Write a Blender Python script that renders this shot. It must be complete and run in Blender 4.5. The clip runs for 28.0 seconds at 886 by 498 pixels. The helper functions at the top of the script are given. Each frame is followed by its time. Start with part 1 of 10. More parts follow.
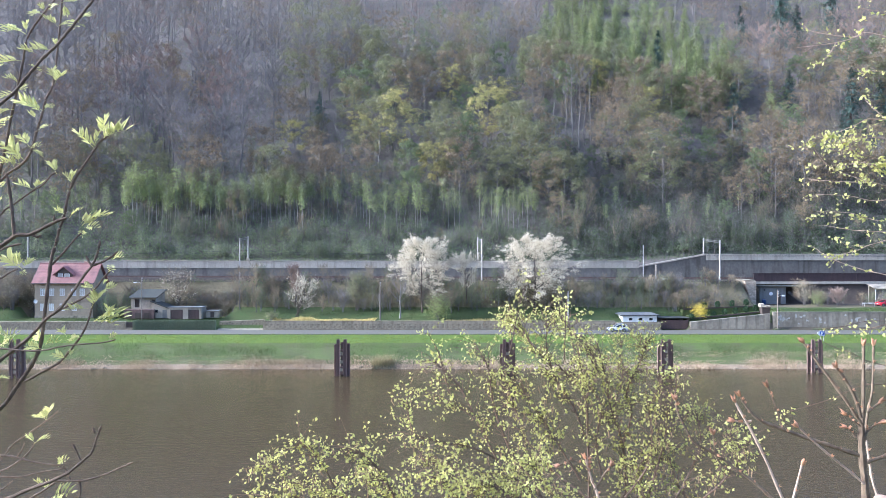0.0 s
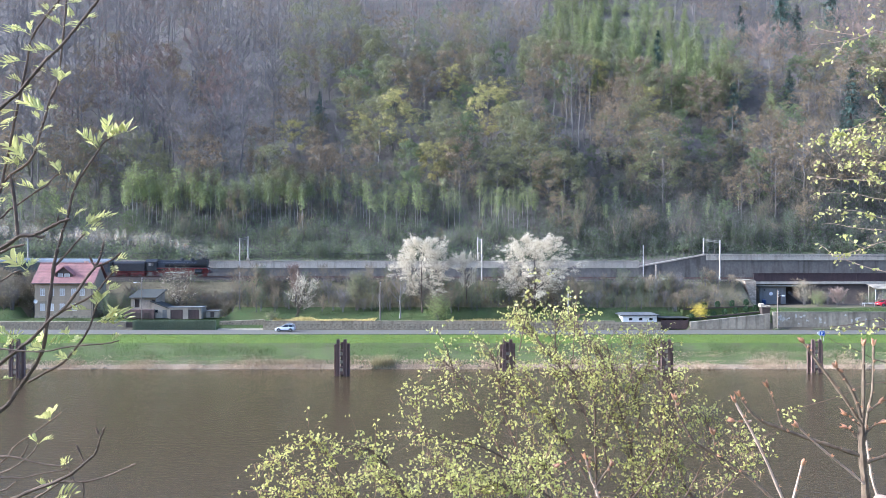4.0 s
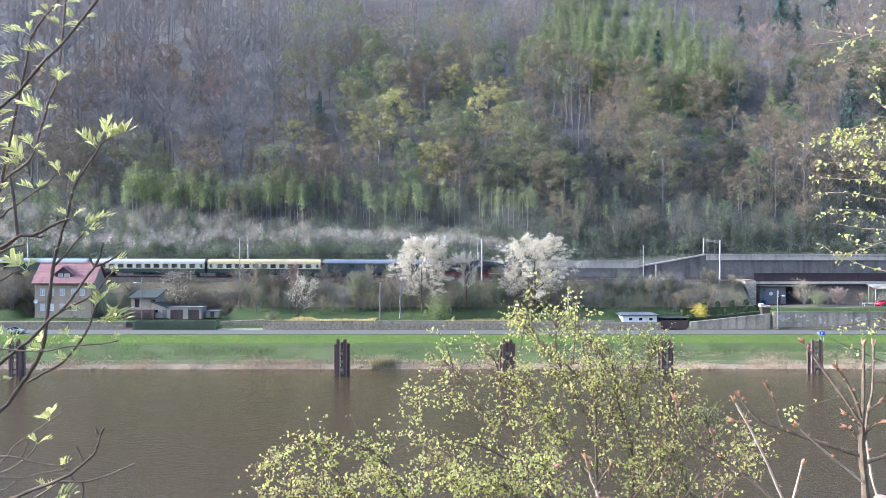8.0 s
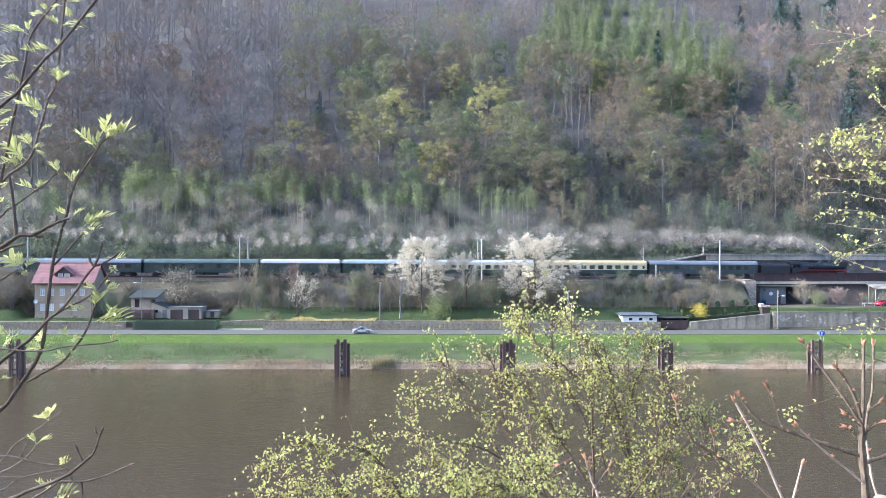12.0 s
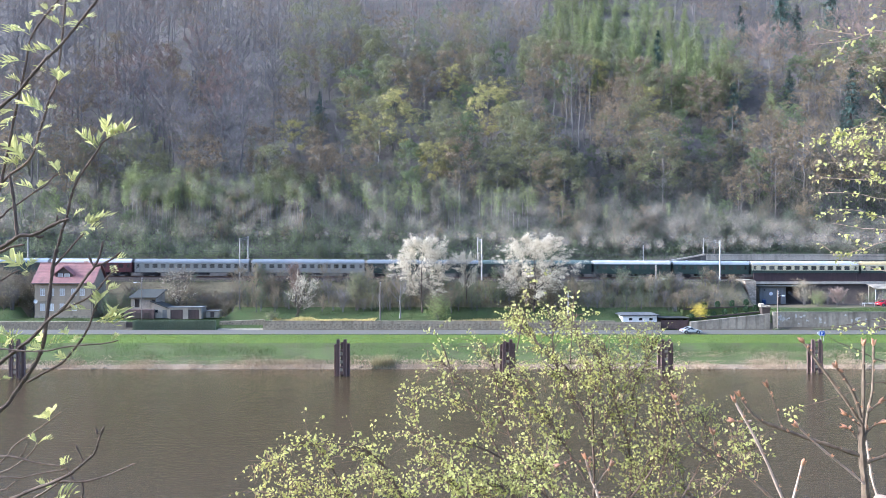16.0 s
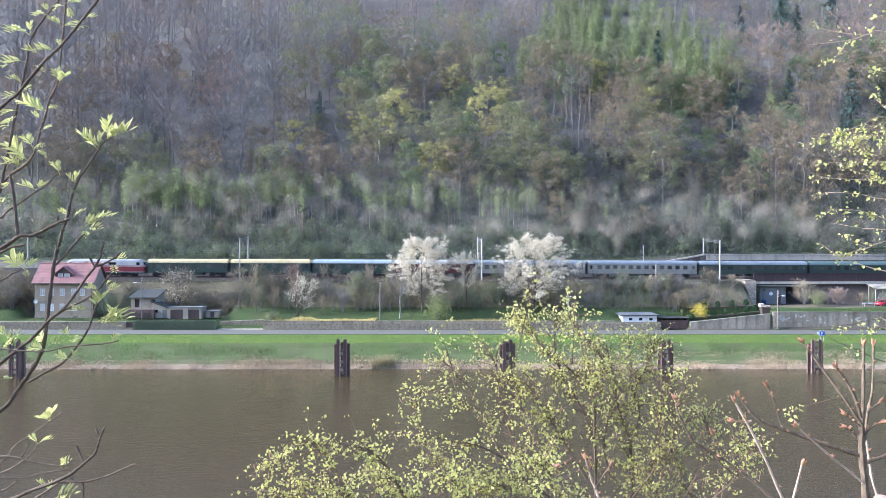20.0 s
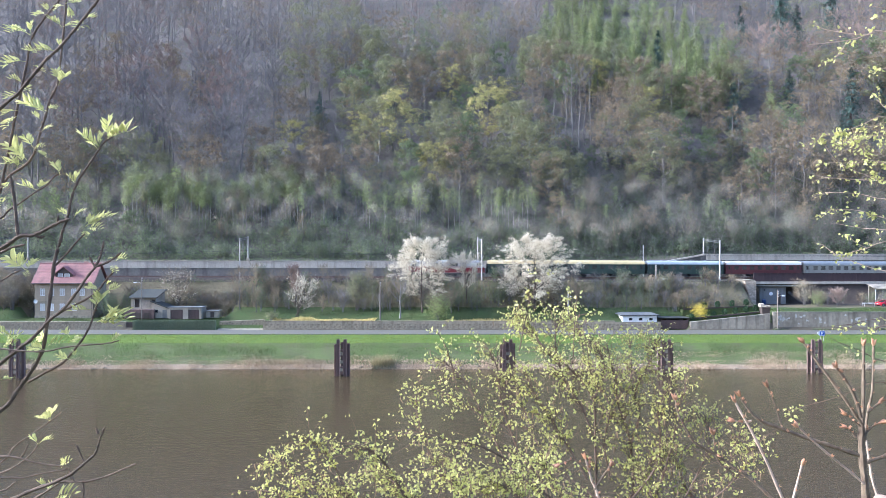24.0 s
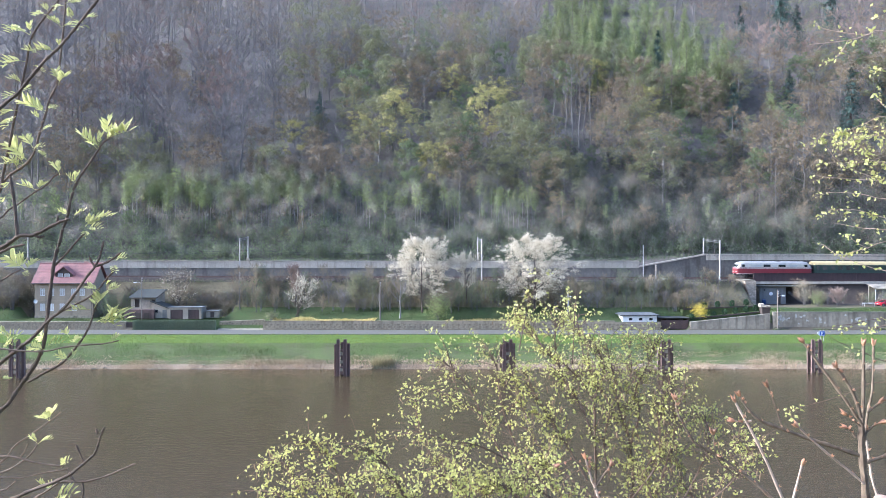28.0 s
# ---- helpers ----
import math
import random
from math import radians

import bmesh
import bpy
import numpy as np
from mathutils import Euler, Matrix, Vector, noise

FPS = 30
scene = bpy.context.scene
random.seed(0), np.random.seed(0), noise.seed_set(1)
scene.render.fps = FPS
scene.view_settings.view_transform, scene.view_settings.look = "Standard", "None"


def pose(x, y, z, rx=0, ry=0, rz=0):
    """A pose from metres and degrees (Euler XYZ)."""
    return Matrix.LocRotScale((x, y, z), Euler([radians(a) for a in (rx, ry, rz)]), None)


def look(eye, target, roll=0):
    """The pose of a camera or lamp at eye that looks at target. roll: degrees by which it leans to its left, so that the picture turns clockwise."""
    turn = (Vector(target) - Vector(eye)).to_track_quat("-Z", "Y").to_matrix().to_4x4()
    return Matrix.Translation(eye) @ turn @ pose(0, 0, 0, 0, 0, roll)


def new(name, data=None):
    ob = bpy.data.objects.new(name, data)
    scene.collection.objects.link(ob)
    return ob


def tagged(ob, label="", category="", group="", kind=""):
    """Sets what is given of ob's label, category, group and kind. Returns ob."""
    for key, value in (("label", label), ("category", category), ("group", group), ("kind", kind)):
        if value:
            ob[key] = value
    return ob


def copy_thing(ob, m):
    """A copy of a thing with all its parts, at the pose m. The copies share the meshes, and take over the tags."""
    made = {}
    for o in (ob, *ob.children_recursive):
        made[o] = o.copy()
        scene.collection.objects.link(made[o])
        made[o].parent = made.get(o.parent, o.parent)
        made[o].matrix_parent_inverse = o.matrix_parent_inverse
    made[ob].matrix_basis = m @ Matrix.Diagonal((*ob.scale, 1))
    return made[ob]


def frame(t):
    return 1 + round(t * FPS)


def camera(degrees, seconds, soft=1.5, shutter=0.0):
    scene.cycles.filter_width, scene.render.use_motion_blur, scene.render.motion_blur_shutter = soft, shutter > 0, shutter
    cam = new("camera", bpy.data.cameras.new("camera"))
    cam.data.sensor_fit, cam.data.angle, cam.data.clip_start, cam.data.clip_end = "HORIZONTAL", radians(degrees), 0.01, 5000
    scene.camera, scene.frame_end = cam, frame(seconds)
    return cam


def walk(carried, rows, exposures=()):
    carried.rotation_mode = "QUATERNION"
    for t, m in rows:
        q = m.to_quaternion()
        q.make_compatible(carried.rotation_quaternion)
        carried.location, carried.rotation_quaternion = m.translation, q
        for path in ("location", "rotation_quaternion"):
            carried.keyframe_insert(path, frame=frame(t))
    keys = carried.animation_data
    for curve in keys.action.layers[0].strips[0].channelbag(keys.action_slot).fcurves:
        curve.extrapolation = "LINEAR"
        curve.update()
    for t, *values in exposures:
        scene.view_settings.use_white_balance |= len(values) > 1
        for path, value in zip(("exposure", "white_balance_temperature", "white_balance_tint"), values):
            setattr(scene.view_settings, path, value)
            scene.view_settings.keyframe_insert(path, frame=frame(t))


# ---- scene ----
cam = camera(60, 28.0, soft=0.8, shutter=0.5)
EYE = (0, 0, 16.5)
walk(cam, [(0, look(EYE, (0, 100, 16.5))), (28.0, look(EYE, (0, 100, 16.5)))], [(0, 1.75, 4740, 13), (28.0, 1.75, 4740, 13)])

# ---- sky and sun: low sun from the side, up the valley ----
SUN_ELEV, SUN_AZ = 26.0, 266.0          # degrees; azimuth clockwise from +y
world = bpy.data.worlds.new("sky")
scene.world = world
world.use_nodes = True
wn = world.node_tree.nodes
wn.clear()
sky = wn.new("ShaderNodeTexSky")
sky.sky_type = "NISHITA"
sky.sun_disc = False
sky.sun_elevation, sky.sun_rotation = radians(SUN_ELEV), radians(SUN_AZ)
sky.dust_density, sky.air_density = 4.0, 1.0          # hazy morning
wbg = wn.new("ShaderNodeBackground")
wbg.inputs["Strength"].default_value = 0.15
wout = wn.new("ShaderNodeOutputWorld")
world.node_tree.links.new(sky.outputs[0], wbg.inputs[0])
world.node_tree.links.new(wbg.outputs[0], wout.inputs[0])
sun_data = bpy.data.lights.new("sun", "SUN")
sun_data.energy, sun_data.angle, sun_data.color = 2.6, radians(3.0), (1.0, 0.92, 0.79)
sun = new("sun", sun_data)
SUN_DIR = Vector((math.sin(radians(SUN_AZ)) * math.cos(radians(SUN_ELEV)), math.cos(radians(SUN_AZ)) * math.cos(radians(SUN_ELEV)), math.sin(radians(SUN_ELEV))))
sun.matrix_world = look(SUN_DIR * 500, (0, 0, 0))


# ---- materials ----
def mat(name, c1, c2=None, scale=4.0, rough=0.8, bump=0.2, metal=0.0, vary=0.15, island=0.0, translucent=0.0, stain=0.0, coat=0.0, spec=0.5, stretch=(1, 1, 1)):
    """Two scales of noise between c1 and c2, relief, and a variation from thing to thing (vary) or piece to piece (island)."""
    m = bpy.data.materials.new(name)
    m.use_nodes = True
    nt = m.node_tree
    n, l = nt.nodes, nt.links
    n.clear()
    c2 = c2 or tuple(v * 0.7 for v in c1)
    out = n.new("ShaderNodeOutputMaterial")
    bsdf = n.new("ShaderNodeBsdfPrincipled")
    tc = n.new("ShaderNodeTexCoord")
    mp = n.new("ShaderNodeMapping")
    mp.inputs["Scale"].default_value = stretch
    l.new(tc.outputs["Object"], mp.inputs["Vector"])
    big = n.new("ShaderNodeTexNoise")
    big.inputs["Scale"].default_value, big.inputs["Detail"].default_value = scale * 0.13, 4
    fine = n.new("ShaderNodeTexNoise")
    fine.inputs["Scale"].default_value, fine.inputs["Detail"].default_value = scale, 6
    for t in (big, fine):
        l.new(mp.outputs[0], t.inputs["Vector"])
    add = n.new("ShaderNodeMath")
    add.operation = "ADD"
    l.new(big.outputs["Fac"], add.inputs[0])
    l.new(fine.outputs["Fac"], add.inputs[1])
    ramp = n.new("ShaderNodeMapRange")
    ramp.inputs["From Min"].default_value, ramp.inputs["From Max"].default_value = 0.72, 1.28
    l.new(add.outputs[0], ramp.inputs["Value"])
    mix = n.new("ShaderNodeMix")
    mix.data_type = "RGBA"
    mix.inputs["A"].default_value, mix.inputs["B"].default_value = (*c1, 1), (*c2, 1)
    l.new(ramp.outputs[0], mix.inputs["Factor"])
    col = mix.outputs["Result"]
    if stain:
        st = n.new("ShaderNodeTexNoise")
        st.inputs["Scale"].default_value, st.inputs["Detail"].default_value = scale * 0.4, 5
        smp = n.new("ShaderNodeMapping")
        smp.inputs["Scale"].default_value = (1, 1, 0.15)
        l.new(tc.outputs["Object"], smp.inputs["Vector"])
        l.new(smp.outputs[0], st.inputs["Vector"])
        sr = n.new("ShaderNodeMapRange")
        sr.inputs["From Min"].default_value, sr.inputs["From Max"].default_value = 0.5, 0.68
        sr.inputs["To Max"].default_value = stain
        l.new(st.outputs["Fac"], sr.inputs["Value"])
        sm = n.new("ShaderNodeMix")
        sm.data_type = "RGBA"
        l.new(sr.outputs[0], sm.inputs["Factor"])
        l.new(col, sm.inputs["A"])
        sm.inputs["B"].default_value = (c2[0] * 0.35, c2[1] * 0.34, c2[2] * 0.3, 1)
        col = sm.outputs["Result"]
    for amount, node, socket in ((vary, "ShaderNodeObjectInfo", "Random"), (island, "ShaderNodeNewGeometry", "Random Per Island")):
        if amount:
            src = n.new(node)
            mr = n.new("ShaderNodeMapRange")
            mr.inputs["To Min"].default_value, mr.inputs["To Max"].default_value = 1 - amount, 1 + amount
            l.new(src.outputs[socket], mr.inputs["Value"])
            hsv = n.new("ShaderNodeHueSaturation")
            l.new(mr.outputs[0], hsv.inputs["Value"])
            l.new(col, hsv.inputs["Color"])
            col = hsv.outputs["Color"]
    l.new(col, bsdf.inputs["Base Color"])
    bsdf.inputs["Roughness"].default_value, bsdf.inputs["Metallic"].default_value = rough, metal
    bsdf.inputs["Specular IOR Level"].default_value = spec
    bsdf.inputs["Coat Weight"].default_value = coat
    if bump:
        bp = n.new("ShaderNodeBump")
        bp.inputs["Strength"].default_value, bp.inputs["Distance"].default_value = bump, 0.4 / scale
        l.new(fine.outputs["Fac"], bp.inputs["Height"])
        l.new(bp.outputs[0], bsdf.inputs["Normal"])
    surf = bsdf.outputs[0]
    if translucent:
        tr = n.new("ShaderNodeBsdfTranslucent")
        l.new(col, tr.inputs["Color"])
        ms = n.new("ShaderNodeMixShader")
        ms.inputs[0].default_value = translucent
        l.new(surf, ms.inputs[1])
        l.new(tr.outputs[0], ms.inputs[2])
        surf = ms.outputs[0]
    l.new(surf, out.inputs[0])
    return m


def smoke_mat(name, color, density, reach=(0.2, 0.4, 0.42), grain=0.42, thin=0.22, thick=0.72, edge=0.95):
    """Thin smoke: how much of it is there falls off from the piece's middle and is broken up by noise."""
    m = bpy.data.materials.new(name)
    m.use_nodes = True
    n, l = m.node_tree.nodes, m.node_tree.links
    n.clear()
    out = n.new("ShaderNodeOutputMaterial")
    dif = n.new("ShaderNodeBsdfDiffuse")
    dif.inputs["Color"].default_value = (*color, 1)
    trl = n.new("ShaderNodeBsdfTranslucent")
    trl.inputs["Color"].default_value = (*color, 1)
    both = n.new("ShaderNodeMixShader")
    both.inputs[0].default_value = 0.5
    l.new(dif.outputs[0], both.inputs[1])
    l.new(trl.outputs[0], both.inputs[2])
    tc = n.new("ShaderNodeTexCoord")
    mp = n.new("ShaderNodeMapping")
    mp.inputs["Scale"].default_value = reach
    l.new(tc.outputs["Object"], mp.inputs["Vector"])
    grad = n.new("ShaderNodeTexGradient")
    grad.gradient_type = "SPHERICAL"
    l.new(mp.outputs[0], grad.inputs["Vector"])
    info = n.new("ShaderNodeObjectInfo")
    noi = n.new("ShaderNodeTexNoise")
    noi.noise_dimensions = "4D"
    noi.inputs["Scale"].default_value, noi.inputs["Detail"].default_value, noi.inputs["Roughness"].default_value = grain, 2.5, 0.45
    l.new(tc.outputs["Object"], noi.inputs["Vector"])
    w = n.new("ShaderNodeMath")
    w.operation = "MULTIPLY"
    w.inputs[1].default_value = 40
    l.new(info.outputs["Random"], w.inputs[0])
    l.new(w.outputs[0], noi.inputs["W"])
    mr = n.new("ShaderNodeMapRange")
    mr.inputs["From Min"].default_value, mr.inputs["From Max"].default_value = thin, thick
    l.new(noi.outputs["Fac"], mr.inputs["Value"])
    g2 = n.new("ShaderNodeMapRange")
    g2.interpolation_type = "SMOOTHSTEP"
    g2.inputs["From Max"].default_value = edge
    l.new(grad.outputs["Fac"], g2.inputs["Value"])
    mul = n.new("ShaderNodeMath")
    mul.operation = "MULTIPLY"
    l.new(g2.outputs[0], mul.inputs[0])
    l.new(mr.outputs[0], mul.inputs[1])
    den = n.new("ShaderNodeMath")
    den.operation = "MULTIPLY"
    den.inputs[1].default_value = density
    l.new(mul.outputs[0], den.inputs[0])
    tp = n.new("ShaderNodeBsdfTransparent")
    mix = n.new("ShaderNodeMixShader")
    l.new(den.outputs[0], mix.inputs[0])
    l.new(tp.outputs[0], mix.inputs[1])
    l.new(both.outputs[0], mix.inputs[2])
    l.new(mix.outputs[0], out.inputs[0])
    return m


def water_mat():
    m = mat("river_water", (0.066, 0.047, 0.023), (0.057, 0.041, 0.02), scale=0.6, rough=0.14, bump=0.0, vary=0.0, spec=0.25)
    n, l = m.node_tree.nodes, m.node_tree.links
    tc = n.new("ShaderNodeTexCoord")
    last = None
    for sc, st, size in ((0.35, 0.10, (1.0, 0.6, 1.0)), (1.6, 0.16, (0.6, 1.6, 1.0))):
        mp = n.new("ShaderNodeMapping")
        mp.inputs["Scale"].default_value = size
        nz = n.new("ShaderNodeTexNoise")
        nz.inputs["Scale"].default_value, nz.inputs["Detail"].default_value = sc, 4
        b = n.new("ShaderNodeBump")
        b.inputs["Strength"].default_value, b.inputs["Distance"].default_value = st, 0.5
        l.new(tc.outputs["Object"], mp.inputs["Vector"])
        l.new(mp.outputs[0], nz.inputs["Vector"])
        l.new(nz.outputs["Fac"], b.inputs["Height"])
        if last:
            l.new(last.outputs[0], b.inputs["Normal"])
        last = b
    l.new(last.outputs[0], [k for k in n if k.type == "BSDF_PRINCIPLED"][0].inputs["Normal"])
    return m


M_GRASS = mat("meadow_grass", (0.125, 0.165, 0.035), (0.095, 0.13, 0.032), scale=3, rough=0.9, bump=0.6, spec=0.08)
# garden green darker than the meadow's, with shade mixed into the colour
M_LAWN = mat("shaded_garden_lawn", (0.062, 0.088, 0.03), (0.075, 0.082, 0.034), scale=2.5, rough=0.95, bump=0.7, spec=0.08)
M_PIERBRICK = mat("cream_brick", (0.60, 0.49, 0.35), (0.40, 0.31, 0.22), scale=4, rough=0.9, bump=0.4, vary=0.25, stain=0.3)
M_CLIPPED = mat("clipped_conifer_needles", (0.05, 0.08, 0.035), (0.035, 0.06, 0.03), scale=2, rough=0.85, bump=0.0, island=0.3, spec=0.08)
M_BANK = mat("rough_bank_grass", (0.095, 0.125, 0.035), (0.10, 0.095, 0.05), scale=2.2, rough=0.95, bump=0.7, spec=0.08)
M_REED = mat("dry_reed", (0.74, 0.57, 0.38), (0.53, 0.40, 0.26), scale=2.5, rough=0.95, bump=0.5, island=0.3, spec=0.08)
M_FOREST = mat("forest_floor", (0.15, 0.128, 0.107), (0.115, 0.10, 0.085), scale=1.3, rough=0.95, bump=0.8, spec=0.08)
M_EMBANK = mat("embankment_earth", (0.165, 0.138, 0.082), (0.125, 0.10, 0.062), scale=1.5, rough=0.95, bump=0.8, spec=0.08)
M_BALLAST = mat("brown_ballast", (0.075, 0.06, 0.05), (0.05, 0.042, 0.035), scale=9, rough=0.95, bump=1.0, spec=0.08)
M_SHORE = mat("bare_shore_earth", (0.31, 0.235, 0.16), (0.20, 0.155, 0.105), scale=2, rough=0.95, bump=0.8, spec=0.08)
M_MUD = mat("river_bed_mud", (0.10, 0.08, 0.05), scale=1)
M_ASPHALT = mat("road_asphalt", (0.172, 0.158, 0.126), (0.138, 0.126, 0.102), scale=12, rough=0.97, bump=0.25, spec=0.15)
M_STONE = mat("grey_stone", (0.36, 0.295, 0.20), (0.245, 0.205, 0.14), scale=3, rough=0.92, bump=0.6, vary=0.15, stain=0.55)
M_CONCRETE = mat("weathered_concrete", (0.35, 0.298, 0.215), (0.21, 0.178, 0.13), scale=1.6, rough=0.92, bump=0.4, stain=0.75, vary=0.1)
M_COPING = mat("pale_coping", (0.46, 0.405, 0.32), (0.345, 0.305, 0.245), scale=2.5, rough=0.88, bump=0.3, stain=0.35, vary=0.1)
M_DARKWALL = mat("sooty_wall", (0.175, 0.158, 0.135), (0.12, 0.108, 0.093), scale=2, rough=0.95, bump=0.5, stain=0.5, vary=0.12)
M_RUST = mat("rusty_steel", (0.19, 0.12, 0.092), (0.12, 0.08, 0.065), scale=5, rough=0.85, bump=0.3, vary=0.2)
M_GIRDER = mat("dark_red_girder", (0.058, 0.034, 0.032), (0.042, 0.027, 0.026), scale=3, rough=0.75, bump=0.1, stain=0.3)
M_STEEL = mat("galvanised_steel", (0.60, 0.58, 0.54), (0.47, 0.45, 0.42), scale=6, rough=0.65, metal=0.1, bump=0.05)
M_POST = mat("whitish_post_paint", (0.47, 0.44, 0.38), (0.37, 0.35, 0.305), scale=3, rough=0.6, bump=0.1, stain=0.3)
M_DARKSTEEL = mat("dark_steel", (0.05, 0.05, 0.052), (0.03, 0.03, 0.03), scale=6, rough=0.6, metal=0.3, bump=0.1)
M_RAIL = mat("rail_steel", (0.20, 0.13, 0.10), (0.12, 0.08, 0.06), scale=8, rough=0.6, metal=0.5, bump=0.1)
M_SLEEPER = mat("sleeper_timber", (0.10, 0.08, 0.065), scale=6, rough=0.9)
M_PLASTER = mat("grey_plaster", (0.35, 0.28, 0.19), (0.27, 0.215, 0.15), scale=2.4, rough=0.92, bump=0.2, stain=0.35)
M_WHITE = mat("white_paint", (0.78, 0.77, 0.74), (0.66, 0.65, 0.62), scale=3, rough=0.7, bump=0.1, stain=0.15)
M_PALE = mat("pale_plaster", (0.39, 0.335, 0.255), (0.285, 0.245, 0.188), scale=3, rough=0.9, bump=0.2, stain=0.3)
M_ROOFRED = mat("red_roof_tile", (0.27, 0.12, 0.10), (0.20, 0.098, 0.085), scale=3, rough=0.8, bump=0.3, vary=0.12, stain=0.3)
M_ROOFDARK = mat("dark_roof_felt", (0.05, 0.05, 0.038), (0.034, 0.034, 0.027), scale=3, rough=0.85)
M_ROOFGREY = mat("grey_sheet_roof", (0.17, 0.163, 0.148), (0.12, 0.115, 0.104), scale=3, rough=0.6)
M_GLASS = mat("window_glass", (0.022, 0.026, 0.03), (0.016, 0.018, 0.02), scale=1, rough=0.08, bump=0.0, vary=0.3)
M_FRAME = mat("white_window_frame", (0.75, 0.75, 0.73), scale=6, rough=0.5, bump=0.0)
M_DOORBROWN = mat("brown_door", (0.085, 0.05, 0.04), (0.06, 0.038, 0.032), scale=4, rough=0.6, bump=0.15, stretch=(3, 1, 0.4))
M_WOODPOLE = mat("pole_timber", (0.24, 0.20, 0.155), (0.17, 0.14, 0.11), scale=6, rough=0.9, stretch=(1, 1, 0.2))
M_WOODDARK = mat("dark_timber", (0.075, 0.055, 0.042), scale=5, rough=0.9)
M_BRICK = mat("old_brick", (0.42, 0.27, 0.18), (0.30, 0.19, 0.13), scale=7, rough=0.9, bump=0.3, vary=0.3)
M_BLUE = mat("sign_blue", (0.02, 0.09, 0.45), scale=4, rough=0.4, bump=0.0)
M_SIGNWHITE = mat("sign_white", (0.8, 0.8, 0.8), scale=4, rough=0.4, bump=0.0)
M_TARP = mat("dark_blue_plastic", (0.02, 0.05, 0.16), scale=4, rough=0.4, bump=0.0)

M_BARK = mat("grey_brown_bark", (0.19, 0.172, 0.155), (0.14, 0.127, 0.115), scale=5, rough=0.95, bump=0.5, stretch=(1, 1, 0.25), vary=0.25, spec=0.08)
M_BARKDARK = mat("dark_bark", (0.105, 0.082, 0.068), (0.065, 0.05, 0.042), scale=5, rough=0.95, bump=0.5, stretch=(1, 1, 0.25), vary=0.2, spec=0.08)
M_DARKBRICK = mat("dark_brick", (0.115, 0.072, 0.057), (0.075, 0.05, 0.042), scale=6, rough=0.9, bump=0.3, vary=0.2)
M_CURTAIN = mat("curtained_pane", (0.50, 0.47, 0.41), (0.36, 0.335, 0.295), scale=1.4, rough=0.45, bump=0.0, vary=0.25)
# lifted tone: brightening by haze is put into this colour
M_UNDERGROWTH = mat("brown_undergrowth", (0.195, 0.195, 0.135), (0.15, 0.152, 0.108), scale=0.5, rough=0.95, bump=0.0, island=0.25, spec=0.05)
M_BARKPALE = mat("pale_bark", (0.31, 0.285, 0.25), (0.22, 0.20, 0.178), scale=5, rough=0.9, bump=0.4, stretch=(1, 1, 0.4), vary=0.3, spec=0.08)
M_TWIG = mat("bare_twigs", (0.235, 0.21, 0.192), (0.19, 0.171, 0.157), scale=0.5, rough=0.95, bump=0.0, vary=0.12, island=0.1, spec=0.08)
M_TWIGRUST = mat("rusty_twigs", (0.28, 0.202, 0.16), (0.23, 0.172, 0.14), scale=0.5, rough=0.95, bump=0.0, vary=0.12, island=0.1, spec=0.08)
M_BRUSHTWIG = mat("brush_twigs", (0.285, 0.23, 0.155), (0.21, 0.172, 0.12), scale=0.5, rough=0.95, bump=0.0, vary=0.15, island=0.2, spec=0.08)
M_DRYVINE = mat("dry_vines", (0.33, 0.255, 0.16), (0.25, 0.195, 0.125), scale=0.5, rough=0.95, bump=0.0, vary=0.2, island=0.25, spec=0.08)
M_LEAF_OLIVE = mat("olive_buds", (0.25, 0.245, 0.122), (0.20, 0.20, 0.106), scale=0.6, rough=0.8, bump=0.0, vary=0.12, island=0.1, translucent=0.45, spec=0.08)
M_LEAF_GOLD = mat("golden_young_leaves", (0.46, 0.41, 0.15), (0.37, 0.335, 0.13), scale=0.6, rough=0.8, bump=0.0, vary=0.12, island=0.1, translucent=0.45, spec=0.08)
M_LEAF_BRONZE = mat("bronze_buds", (0.265, 0.20, 0.118), (0.215, 0.168, 0.104), scale=0.6, rough=0.8, bump=0.0, vary=0.12, island=0.1, translucent=0.3, spec=0.08)
M_LEAF_BIRCH = mat("light_birch_leaves", (0.37, 0.41, 0.155), (0.30, 0.34, 0.13), scale=0.6, rough=0.75, bump=0.0, vary=0.2, island=0.25, translucent=0.4, spec=0.08)
M_LEAF_FRESH = mat("fresh_leaves", (0.195, 0.225, 0.105), (0.155, 0.183, 0.092), scale=0.6, rough=0.75, bump=0.0, vary=0.12, island=0.1, translucent=0.5, spec=0.08)
# darker copy of the leaf green; shade on the slope's right is painted in
M_LEAF_IVY_SHADE = mat("shade_dark_ivy_leaves", (0.115, 0.145, 0.075), (0.085, 0.11, 0.06), scale=0.6, rough=0.75, bump=0.0, vary=0.25, island=0.2, translucent=0.4, spec=0.08)
M_LEAF_LARCH = mat("larch_needles", (0.33, 0.355, 0.155), (0.265, 0.29, 0.13), scale=0.6, rough=0.8, bump=0.0, vary=0.12, island=0.1, translucent=0.45, spec=0.08)
# undergrowth green raised to stand in for haze over the slope
M_LEAF_DARK = mat("undergrowth_leaves", (0.235, 0.27, 0.135), (0.19, 0.225, 0.115), scale=0.6, rough=0.8, bump=0.0, vary=0.12, island=0.1, translucent=0.45, spec=0.08)
